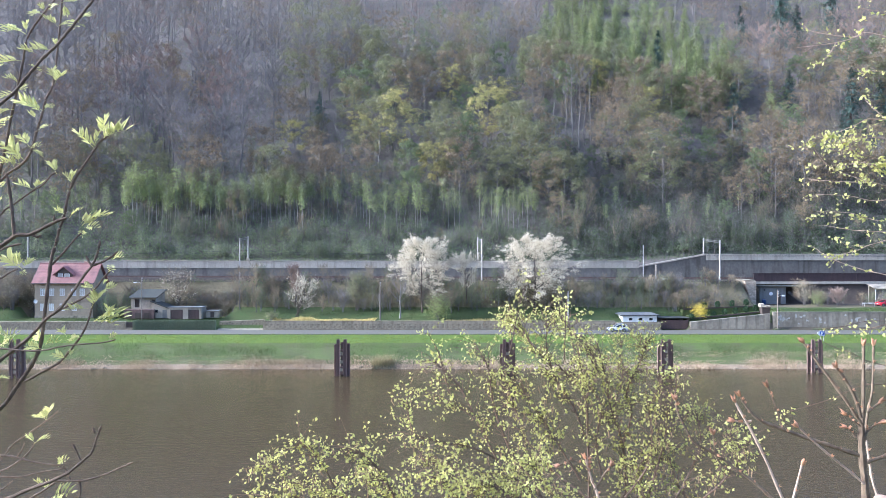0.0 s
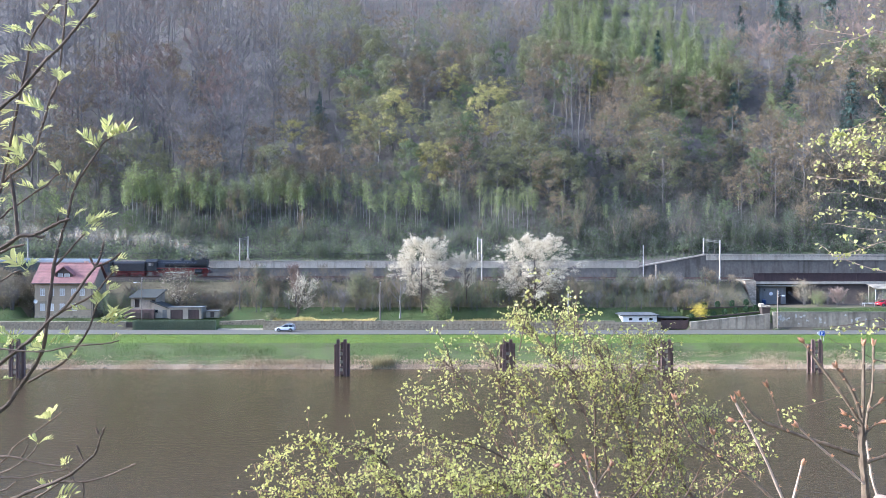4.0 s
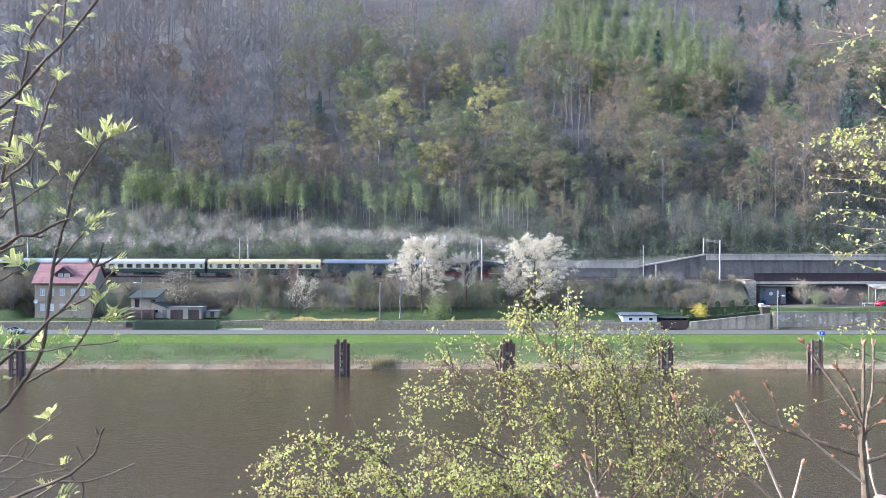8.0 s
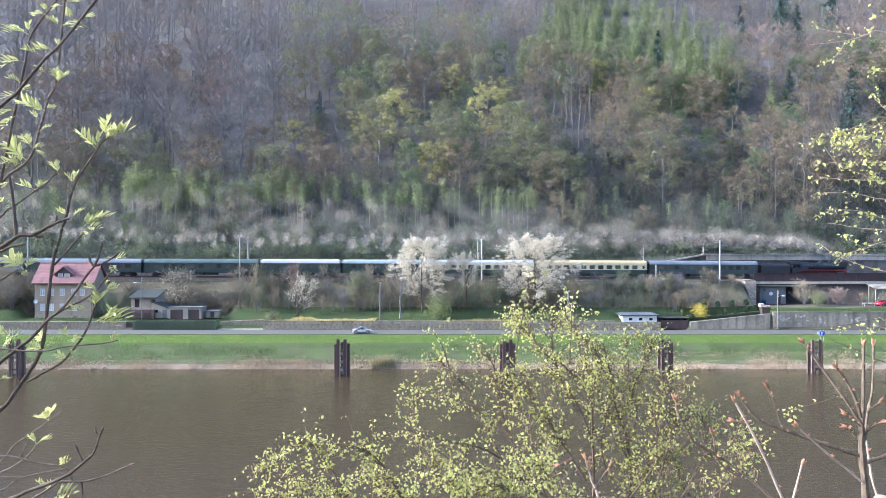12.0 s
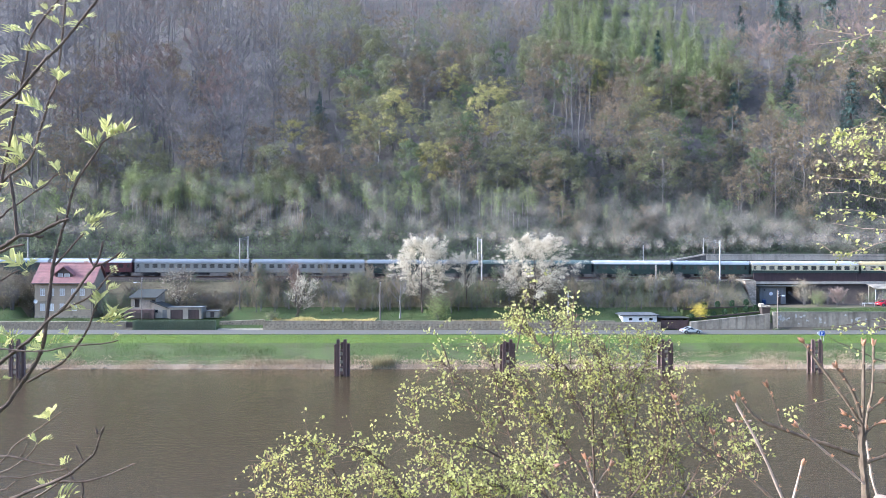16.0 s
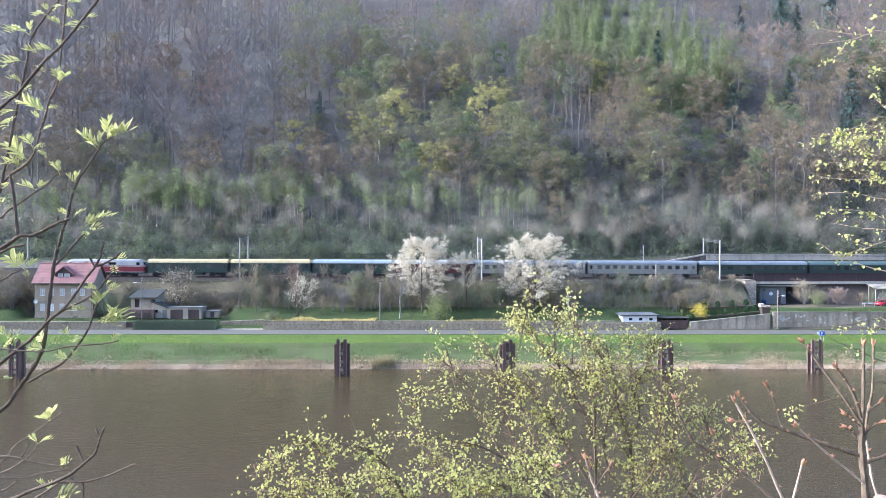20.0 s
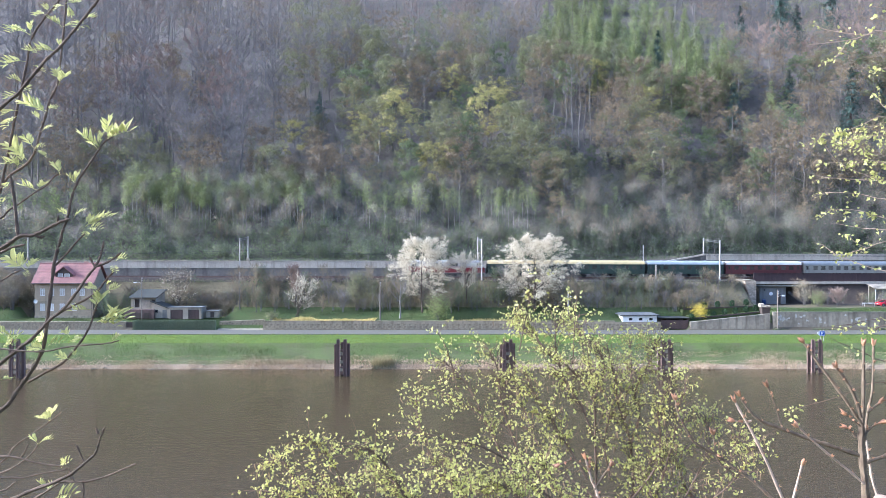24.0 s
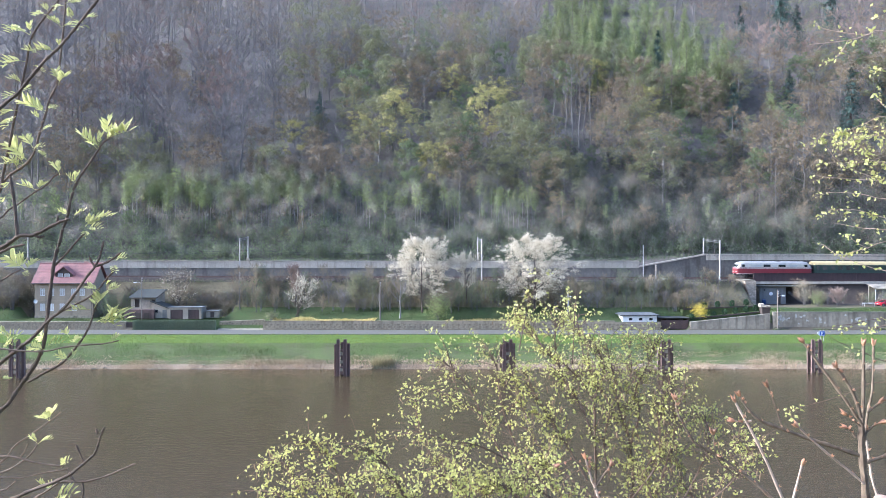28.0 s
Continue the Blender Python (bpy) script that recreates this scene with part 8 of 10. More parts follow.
def maple():
    """Sapling with swelling reddish buds."""
    rng = random.Random(22)
    foot = spot(0.553, -0.6, 1.6)
    gz = ground_z(foot.x, foot.y)
    root = thing("maple_sapling", "leafless maple sapling with swelling orange-red buds", "maple sapling", (foot.x, foot.y, gz - 0.05))
    _, w = limb(root, rng, 1.60, 0.0083, 0.0061, M_BUDTWIG, (0.560, -0.633), (0.555, -0.448), (0.551, -0.325), (0.546, -0.267), (0.546, -0.232), name="trunk")
    for k in range(3, len(w) - 2, 3):
        bud_at(root, rng, w[k], (rng.uniform(-1, 1), rng.uniform(-1, 0), rng.uniform(0.1, 1)), rng.uniform(0.22, 0.42))
    _, w = limb(root, rng, 1.60, 0.0040, 0.0029, M_BUDTWIG, (0.546, -0.235), (0.548, -0.187), (0.548, -0.126))
    for k in range(3, len(w) - 2, 3):
        bud_at(root, rng, w[k], (rng.uniform(-1, 1), rng.uniform(-1, 0), rng.uniform(0.1, 1)), rng.uniform(0.22, 0.42))
    bud_at(root, rng, w[-1], w[-1] - w[-2], 0.75)
    bud_at(root, rng, w[-3], w[-1] - w[-3] + Vector((0.01, -0.01, 0.006)), 0.4)
    _, w = limb(root, rng, 1.62, 0.0032, 0.0022, M_BUDTWIG, (0.548, -0.257), (0.554, -0.213), (0.560, -0.179), (0.561, -0.126))
    for k in range(3, len(w) - 2, 3):
        bud_at(root, rng, w[k], (rng.uniform(-1, 1), rng.uniform(-1, 0), rng.uniform(0.1, 1)), rng.uniform(0.22, 0.42))
    bud_at(root, rng, w[-1], w[-1] - w[-2], 0.75)
    bud_at(root, rng, w[-3], w[-1] - w[-3] + Vector((0.01, -0.01, 0.006)), 0.4)
    _, w = limb(root, rng, 1.58, 0.0032, 0.0022, M_BUDTWIG, (0.546, -0.229), (0.521, -0.192), (0.485, -0.143), (0.470, -0.122))
    for k in range(3, len(w) - 2, 3):
        bud_at(root, rng, w[k], (rng.uniform(-1, 1), rng.uniform(-1, 0), rng.uniform(0.1, 1)), rng.uniform(0.22, 0.42))
    bud_at(root, rng, w[-1], w[-1] - w[-2], 0.75)
    bud_at(root, rng, w[-3], w[-1] - w[-3] + Vector((0.01, -0.01, 0.006)), 0.4)
    _, w = limb(root, rng, 1.57, 0.0036, 0.0025, M_BUDTWIG, (0.545, -0.220), (0.535, -0.189), (0.521, -0.166), (0.513, -0.155))
    for k in range(3, len(w) - 2, 3):
        bud_at(root, rng, w[k], (rng.uniform(-1, 1), rng.uniform(-1, 0), rng.uniform(0.1, 1)), rng.uniform(0.22, 0.42))
    bud_at(root, rng, w[-1], w[-1] - w[-2], 0.75)
    bud_at(root, rng, w[-3], w[-1] - w[-3] + Vector((0.01, -0.01, 0.006)), 0.4)
    _, w = limb(root, rng, 1.60, 0.0043, 0.0022, M_BUDTWIG, (0.543, -0.269), (0.505, -0.256), (0.471, -0.245), (0.415, -0.224), (0.395, -0.205), (0.387, -0.192))
    for k in range(3, len(w) - 2, 3):
        bud_at(root, rng, w[k], (rng.uniform(-1, 1), rng.uniform(-1, 0), rng.uniform(0.1, 1)), rng.uniform(0.22, 0.42))
    bud_at(root, rng, w[-1], w[-1] - w[-2], 0.75)
    bud_at(root, rng, w[-3], w[-1] - w[-3] + Vector((0.01, -0.01, 0.006)), 0.4)
    _, w = limb(root, rng, 1.55, 0.0029, 0.0018, M_PALETWIG, (0.549, -0.307), (0.540, -0.298), (0.498, -0.264), (0.463, -0.232))
    for k in range(3, len(w) - 2, 3):
        bud_at(root, rng, w[k], (rng.uniform(-1, 1), rng.uniform(-1, 0), rng.uniform(0.1, 1)), rng.uniform(0.22, 0.42))
    bud_at(root, rng, w[-1], w[-1] - w[-2], 0.75)
    bud_at(root, rng, w[-3], w[-1] - w[-3] + Vector((0.01, -0.01, 0.006)), 0.4)
    _, w = limb(root, rng, 1.50, 0.0032, 0.0022, M_PALETWIG, (0.468, -0.397), (0.442, -0.325), (0.410, -0.253), (0.381, -0.200))
    for k in range(3, len(w) - 2, 3):
        bud_at(root, rng, w[k], (rng.uniform(-1, 1), rng.uniform(-1, 0), rng.uniform(0.1, 1)), rng.uniform(0.22, 0.42))
    bud_at(root, rng, w[-1], w[-1] - w[-2], 0.75)
    bud_at(root, rng, w[-3], w[-1] - w[-3] + Vector((0.01, -0.01, 0.006)), 0.4)
    _, w = limb(root, rng, 1.52, 0.0029, 0.0022, M_PALETWIG, (0.446, -0.375), (0.457, -0.325), (0.468, -0.282))
    for k in range(3, len(w) - 2, 3):
        bud_at(root, rng, w[k], (rng.uniform(-1, 1), rng.uniform(-1, 0), rng.uniform(0.1, 1)), rng.uniform(0.22, 0.42))
    bud_at(root, rng, w[-1], w[-1] - w[-2], 0.75)
    bud_at(root, rng, w[-3], w[-1] - w[-3] + Vector((0.01, -0.01, 0.006)), 0.4)
    _, w = limb(root, rng, 1.55, 0.0036, 0.0022, M_BUDTWIG, (0.490, -0.382), (0.429, -0.325), (0.400, -0.300), (0.365, -0.274))
    for k in range(3, len(w) - 2, 3):
        bud_at(root, rng, w[k], (rng.uniform(-1, 1), rng.uniform(-1, 0), rng.uniform(0.1, 1)), rng.uniform(0.22, 0.42))
    _, w = limb(root, rng, 1.55, 0.0029, 0.0018, M_BUDTWIG, (0.365, -0.274), (0.351, -0.265), (0.330, -0.254), (0.322, -0.244), (0.307, -0.215), (0.303, -0.197))
    for k in range(3, len(w) - 2, 3):
        bud_at(root, rng, w[k], (rng.uniform(-1, 1), rng.uniform(-1, 0), rng.uniform(0.1, 1)), rng.uniform(0.22, 0.42))
    bud_at(root, rng, w[-1], w[-1] - w[-2], 0.75)
    bud_at(root, rng, w[-3], w[-1] - w[-3] + Vector((0.01, -0.01, 0.006)), 0.4)
    _, w = limb(root, rng, 1.62, 0.0043, 0.0029, M_BUDTWIG, (0.549, -0.279), (0.560, -0.275), (0.577, -0.269), (0.608, -0.250))
    for k in range(3, len(w) - 2, 3):
        bud_at(root, rng, w[k], (rng.uniform(-1, 1), rng.uniform(-1, 0), rng.uniform(0.1, 1)), rng.uniform(0.22, 0.42))
    _, w = limb(root, rng, 1.64, 0.0032, 0.0022, M_PALETWIG, (0.571, -0.338), (0.560, -0.301), (0.555, -0.272), (0.552, -0.250))
    for k in range(3, len(w) - 2, 3):
        bud_at(root, rng, w[k], (rng.uniform(-1, 1), rng.uniform(-1, 0), rng.uniform(0.1, 1)), rng.uniform(0.22, 0.42))
    _, w = limb(root, rng, 1.60, 0.0022, 0.0014, M_BUDTWIG, (0.546, -0.233), (0.535, -0.224), (0.526, -0.216))
    for k in range(3, len(w) - 2, 3):
        bud_at(root, rng, w[k], (rng.uniform(-1, 1), rng.uniform(-1, 0), rng.uniform(0.1, 1)), rng.uniform(0.22, 0.42))
    bud_at(root, rng, w[-1], w[-1] - w[-2], 0.75)
    bud_at(root, rng, w[-3], w[-1] - w[-3] + Vector((0.01, -0.01, 0.006)), 0.4)
    _, w = limb(root, rng, 1.60, 0.0022, 0.0014, M_BUDTWIG, (0.549, -0.242), (0.560, -0.231), (0.571, -0.226))
    for k in range(3, len(w) - 2, 3):
        bud_at(root, rng, w[k], (rng.uniform(-1, 1), rng.uniform(-1, 0), rng.uniform(0.1, 1)), rng.uniform(0.22, 0.42))
    bud_at(root, rng, w[-1], w[-1] - w[-2], 0.75)
    bud_at(root, rng, w[-3], w[-1] - w[-3] + Vector((0.01, -0.01, 0.006)), 0.4)
    _, w = limb(root, rng, 1.60, 0.0022, 0.0014, M_BUDTWIG, (0.553, -0.213), (0.563, -0.205), (0.568, -0.200))
    for k in range(3, len(w) - 2, 3):
        bud_at(root, rng, w[k], (rng.uniform(-1, 1), rng.uniform(-1, 0), rng.uniform(0.1, 1)), rng.uniform(0.22, 0.42))
    bud_at(root, rng, w[-1], w[-1] - w[-2], 0.75)
    bud_at(root, rng, w[-3], w[-1] - w[-3] + Vector((0.01, -0.01, 0.006)), 0.4)
    _, w = limb(root, rng, 1.60, 0.0022, 0.0014, M_BUDTWIG, (0.538, -0.246), (0.531, -0.235), (0.527, -0.233))
    for k in range(3, len(w) - 2, 3):
        bud_at(root, rng, w[k], (rng.uniform(-1, 1), rng.uniform(-1, 0), rng.uniform(0.1, 1)), rng.uniform(0.22, 0.42))
    bud_at(root, rng, w[-1], w[-1] - w[-2], 0.75)
    bud_at(root, rng, w[-3], w[-1] - w[-3] + Vector((0.01, -0.01, 0.006)), 0.4)
    _, w = limb(root, rng, 1.60, 0.0022, 0.0014, M_PALETWIG, (0.402, -0.224), (0.393, -0.226), (0.380, -0.224))
    for k in range(3, len(w) - 2, 3):
        bud_at(root, rng, w[k], (rng.uniform(-1, 1), rng.uniform(-1, 0), rng.uniform(0.1, 1)), rng.uniform(0.22, 0.42))
    bud_at(root, rng, w[-1], w[-1] - w[-2], 0.75)
    bud_at(root, rng, w[-3], w[-1] - w[-3] + Vector((0.01, -0.01, 0.006)), 0.4)
    _, w = limb(root, rng, 1.60, 0.0022, 0.0014, M_BUDTWIG, (0.454, -0.239), (0.443, -0.235), (0.433, -0.204), (0.423, -0.180))
    for k in range(3, len(w) - 2, 3):
        bud_at(root, rng, w[k], (rng.uniform(-1, 1), rng.uniform(-1, 0), rng.uniform(0.1, 1)), rng.uniform(0.22, 0.42))
    bud_at(root, rng, w[-1], w[-1] - w[-2], 0.75)
    bud_at(root, rng, w[-3], w[-1] - w[-3] + Vector((0.01, -0.01, 0.006)), 0.4)
    _, w = limb(root, rng, 1.55, 0.0022, 0.0014, M_BUDTWIG, (0.380, -0.294), (0.358, -0.275), (0.352, -0.242))
    for k in range(3, len(w) - 2, 3):
        bud_at(root, rng, w[k], (rng.uniform(-1, 1), rng.uniform(-1, 0), rng.uniform(0.1, 1)), rng.uniform(0.22, 0.42))
    bud_at(root, rng, w[-1], w[-1] - w[-2], 0.75)
    bud_at(root, rng, w[-3], w[-1] - w[-3] + Vector((0.01, -0.01, 0.006)), 0.4)
    _, w = limb(root, rng, 1.70, 0.0036, 0.0022, M_PALETWIG, (0.214, -0.382), (0.203, -0.325), (0.194, -0.301), (0.186, -0.274))
    for k in range(3, len(w) - 2, 3):
        bud_at(root, rng, w[k], (rng.uniform(-1, 1), rng.uniform(-1, 0), rng.uniform(0.1, 1)), rng.uniform(0.22, 0.42))
    bud_at(root, rng, w[-1], w[-1] - w[-2], 0.75)
    bud_at(root, rng, w[-3], w[-1] - w[-3] + Vector((0.01, -0.01, 0.006)), 0.4)
    _, w = limb(root, rng, 1.70, 0.0029, 0.0018, M_BUDTWIG, (0.197, -0.314), (0.208, -0.297), (0.218, -0.283))
    for k in range(3, len(w) - 2, 3):
        bud_at(root, rng, w[k], (rng.uniform(-1, 1), rng.uniform(-1, 0), rng.uniform(0.1, 1)), rng.uniform(0.22, 0.42))
    bud_at(root, rng, w[-1], w[-1] - w[-2], 0.75)
    bud_at(root, rng, w[-3], w[-1] - w[-3] + Vector((0.01, -0.01, 0.006)), 0.4)
    _, w = limb(root, rng, 1.70, 0.0022, 0.0014, M_BUDTWIG, (0.189, -0.286), (0.170, -0.275), (0.152, -0.281))
    for k in range(3, len(w) - 2, 3):
        bud_at(root, rng, w[k], (rng.uniform(-1, 1), rng.uniform(-1, 0), rng.uniform(0.1, 1)), rng.uniform(0.22, 0.42))
    bud_at(root, rng, w[-1], w[-1] - w[-2], 0.75)
    bud_at(root, rng, w[-3], w[-1] - w[-3] + Vector((0.01, -0.01, 0.006)), 0.4)
    for k in range(3):
        bud_at(root, rng, w[0] + Vector((0, 0, 0.01 * k)), (1, 0, 1), 0.5)
    p = root.matrix_basis.inverted() @ spot(0.574, -0.331, 1.45)
    stub = part("cut_stub", Geo().tube([p + Vector((0.02, 0.05, -0.35)), p + Vector((0.008, 0.01, -0.02)), p], [0.024, 0.022, 0.018], 14), M_BUDTWIG, root, smooth=True)
    part("cut_face", Geo().tube([p, p + Vector((0, -0.002, 0.008)), p + Vector((0, -0.003, 0.012))], [0.0185, 0.0165, 0.008], 14), M_CUTWOOD, stub, "pale freshly cut wood", True)
    return root


def small_leaves(rng, pts, size, per, hang=0.35):
    """Birch leaves hung along a twig: (vertices, faces), four triangles each, folded along the rib."""
    v, f = [], []
    for p in pts:
        for _ in range((2 if rng.random() < 0.55 else 1) if rng.random() < per else 0):
            s = size * rng.uniform(0.5, 1.2)
            d = Vector((rng.uniform(-1, 1), rng.uniform(-1, 1), rng.uniform(-1, 0.9) - hang)).normalized()
            side = d.cross(Vector((rng.uniform(-1, 1), rng.uniform(-1, 1), rng.uniform(-1, 1)))).normalized()
            n = d.cross(side)
            q = p + Vector((rng.gauss(0, 1), rng.gauss(0, 1), rng.gauss(0, 1))) * size * 0.35
            k = len(v)
            fold = n * s * 0.17
            v += [q, q + d * s * 0.4 + side * s * 0.36 + fold, q + d * s * 0.45, q + d * s * 0.4 - side * s * 0.36 + fold, q + d * s + n * s * rng.uniform(-0.1, 0.3)]
            f += [(k, k + 2, k + 1), (k, k + 3, k + 2), (k + 1, k + 2, k + 4), (k + 2, k + 3, k + 4)]
    return v, f


def birch_limb(root, rng, d, r0, r1, size, per, sprigs, sprig_len, *way, bark=None, hang=0.35, catkins=True):
    """A birch branch with its side sprigs and their leaves."""
    br, w = limb(root, rng, d, r0, r1, bark or M_BIRCHTWIG, *way, knots=False, deep=rng.uniform(-.25, .25))
    inv = root.matrix_basis.inverted()
    g, spots = Geo(), list(w[len(w) // 4:])
    for i in range(sprigs):
        k = rng.randrange(len(w) // 5, len(w))
        p = w[k]
        fwd = (w[min(k + 1, len(w) - 1)] - w[max(k - 1, 0)]).normalized()
        dv = (fwd + Vector((rng.uniform(-1, 1), rng.uniform(-.9, .9), rng.uniform(-.7, .7)))).normalized()
        ln = sprig_len * rng.uniform(0.4, 1.2)
        line = [p + dv * ln * s + Vector((0, 0, -0.25 * ln * s * s)) for s in (0, 0.25, 0.5, 0.75, 1.0)]
        g.tube([inv @ q for q in line], [r1 * 0.75 * (1 - 0.6 * s) for s in (0, 0.25, 0.5, 0.75, 1)], 4, False)
        spots += line[1:] + [line[2].lerp(line[3], 0.5), line[3].lerp(line[4], 0.5)]
    if sprigs:
        tagged(part("sprig", g, bark or M_BIRCHTWIG, br), kind="stuff")
    if catkins:
        c = Geo()
        for p in rng.sample(spots, max(1, len(spots) // 26)):
            q = inv @ p
            c.tube([q, q + Vector((rng.uniform(-.006, .006), 0, -0.012)), q + Vector((rng.uniform(-.012, .012), 0, -rng.uniform(0.022, 0.036)))], [0.0018, 0.003, 0.0014], 5)
        tagged(part("catkin", c, M_CATKIN, br, "small brown hanging catkins"), kind="stuff")
    v, f = small_leaves(rng, spots, size, per, hang)
    tagged(part("foliage", Geo().add([inv @ Vector(q) for q in v], f), M_BIRCHLEAF, br, "small pale yellow-green leaves"), kind="stuff")
    return w


def birch():
    """Bushy birch below the eye."""
    rng = random.Random(23)
    foot = spot(0.16, -0.75, 3.7)
    gz = ground_z(foot.x, foot.y)
    root = thing("birch_shrub", "bushy young birch with thin dark stems and pale yellow-green leaves", "birch", (foot.x, foot.y, gz - 0.05))
    birch_limb(root, rng, 3.70, 0.0080, 0.0021, 0.0182, 0.56, 88, 0.17, (0.159, -0.743), (0.130, -0.485), (0.105, -0.325), (0.080, -0.272), (0.054, -0.221), (0.032, -0.177), (0.004, -0.147))
    birch_limb(root, rng, 3.60, 0.0072, 0.0021, 0.0182, 0.56, 88, 0.17, (0.159, -0.743), (0.159, -0.471), (0.139, -0.325), (0.102, -0.269), (0.078, -0.205), (0.071, -0.154), (0.056, -0.124))
    birch_limb(root, rng, 3.80, 0.0088, 0.0021, 0.0182, 0.56, 114, 0.17, (0.159, -0.743), (0.196, -0.485), (0.200, -0.325), (0.199, -0.250), (0.196, -0.197), (0.168, -0.158), (0.133, -0.129), (0.104, -0.099))
    birch_limb(root, rng, 3.70, 0.0088, 0.0021, 0.0182, 0.56, 114, 0.17, (0.159, -0.743), (0.240, -0.485), (0.248, -0.325), (0.245, -0.256), (0.230, -0.206), (0.225, -0.170), (0.214, -0.124))
    birch_limb(root, rng, 3.75, 0.0064, 0.0021, 0.0182, 0.56, 88, 0.17, (0.245, -0.256), (0.257, -0.215), (0.251, -0.186), (0.270, -0.147), (0.277, -0.124))
    birch_limb(root, rng, 3.60, 0.0056, 0.0021, 0.0182, 0.56, 88, 0.17, (0.199, -0.250), (0.181, -0.205), (0.159, -0.169), (0.148, -0.132), (0.148, -0.095))
    birch_limb(root, rng, 3.90, 0.0056, 0.0021, 0.0182, 0.56, 88, 0.17, (0.196, -0.197), (0.211, -0.161), (0.203, -0.132), (0.181, -0.110), (0.166, -0.088))
    birch_limb(root, rng, 3.50, 0.0056, 0.0021, 0.0182, 0.36, 78, 0.17, (0.240, -0.412), (0.277, -0.323), (0.299, -0.257), (0.306, -0.213), (0.317, -0.183))
    birch_limb(root, rng, 3.40, 0.0048, 0.0017, 0.0182, 0.36, 67, 0.17, (0.240, -0.412), (0.306, -0.338), (0.336, -0.286), (0.347, -0.257), (0.343, -0.220))
    birch_limb(root, rng, 3.40, 0.0048, 0.0021, 0.0182, 0.56, 33, 0.17, (0.130, -0.471), (0.056, -0.353), (0.012, -0.309), (-0.018, -0.264), (-0.032, -0.220), (-0.034, -0.191))
    birch_limb(root, rng, 3.30, 0.0056, 0.0021, 0.0182, 0.56, 78, 0.17, (0.130, -0.471), (0.012, -0.382), (-0.047, -0.323), (-0.069, -0.286), (-0.091, -0.264), (-0.106, -0.257))
    birch_limb(root, rng, 3.30, 0.0048, 0.0017, 0.0182, 0.56, 67, 0.17, (0.012, -0.382), (-0.077, -0.353), (-0.121, -0.316), (-0.143, -0.279), (-0.158, -0.257), (-0.176, -0.250))
    birch_limb(root, rng, 3.20, 0.0048, 0.0017, 0.0182, 0.56, 62, 0.17, (0.012, -0.382), (-0.106, -0.375), (-0.165, -0.331), (-0.194, -0.301), (-0.205, -0.279), (-0.224, -0.275))
    birch_limb(root, rng, 3.20, 0.0040, 0.0017, 0.0182, 0.56, 23, 0.17, (-0.106, -0.375), (-0.194, -0.353), (-0.209, -0.323), (-0.231, -0.314))
    birch_limb(root, rng, 3.50, 0.0040, 0.0017, 0.0182, 0.56, 36, 0.17, (0.080, -0.272), (0.049, -0.257), (0.012, -0.250), (-0.018, -0.242), (-0.043, -0.235))
    birch_limb(root, rng, 3.60, 0.0032, 0.0014, 0.0182, 0.56, 36, 0.17, (0.054, -0.221), (0.034, -0.205), (0.012, -0.191), (-0.010, -0.183), (-0.029, -0.183))
    birch_limb(root, rng, 3.40, 0.0048, 0.0017, 0.0182, 0.56, 78, 0.17, (0.200, -0.325), (0.152, -0.286), (0.122, -0.250), (0.108, -0.213), (0.096, -0.176))
    birch_limb(root, rng, 3.50, 0.0048, 0.0017, 0.0182, 0.56, 78, 0.17, (0.248, -0.325), (0.277, -0.286), (0.284, -0.250), (0.281, -0.213), (0.295, -0.176))
    birch_limb(root, rng, 3.40, 0.0040, 0.0014, 0.0182, 0.36, 57, 0.17, (0.336, -0.338), (0.373, -0.309), (0.395, -0.279), (0.409, -0.257))
    birch_limb(root, rng, 3.60, 0.0040, 0.0014, 0.0182, 0.56, 67, 0.17, (0.225, -0.235), (0.240, -0.191), (0.247, -0.154), (0.244, -0.124))
    birch_limb(root, rng, 3.70, 0.0040, 0.0014, 0.0182, 0.56, 62, 0.17, (0.133, -0.129), (0.119, -0.110), (0.108, -0.088))
    birch_limb(root, rng, 3.30, 0.0048, 0.0017, 0.0182, 0.56, 88, 0.17, (0.105, -0.412), (0.071, -0.338), (0.041, -0.301), (0.019, -0.279), (-0.003, -0.272))
    birch_limb(root, rng, 3.60, 0.0048, 0.0017, 0.0182, 0.56, 88, 0.17, (0.189, -0.301), (0.163, -0.257), (0.141, -0.220), (0.122, -0.191), (0.108, -0.161))
    birch_limb(root, rng, 3.60, 0.0048, 0.0017, 0.0182, 0.56, 88, 0.17, (0.218, -0.301), (0.211, -0.250), (0.218, -0.205), (0.196, -0.169), (0.189, -0.132))
    birch_limb(root, rng, 3.60, 0.0048, 0.0017, 0.0182, 0.56, 78, 0.17, (0.159, -0.338), (0.130, -0.316), (0.108, -0.301), (0.085, -0.294), (0.063, -0.301))
    birch_limb(root, rng, 3.50, 0.0048, 0.0017, 0.0182, 0.36, 78, 0.17, (0.233, -0.338), (0.255, -0.309), (0.270, -0.279), (0.299, -0.264))
    birch_limb(root, rng, 3.20, 0.0048, 0.0017, 0.0182, 0.56, 88, 0.17, (0.196, -0.412), (0.166, -0.338), (0.144, -0.301), (0.133, -0.279))
    birch_limb(root, rng, 3.10, 0.0040, 0.0014, 0.0182, 0.56, 78, 0.17, (-0.018, -0.412), (-0.106, -0.338), (-0.143, -0.312), (-0.180, -0.301))
    birch_limb(root, rng, 3.20, 0.0040, 0.0014, 0.0182, 0.56, 78, 0.17, (0.012, -0.412), (-0.040, -0.338), (-0.062, -0.305), (-0.084, -0.290))
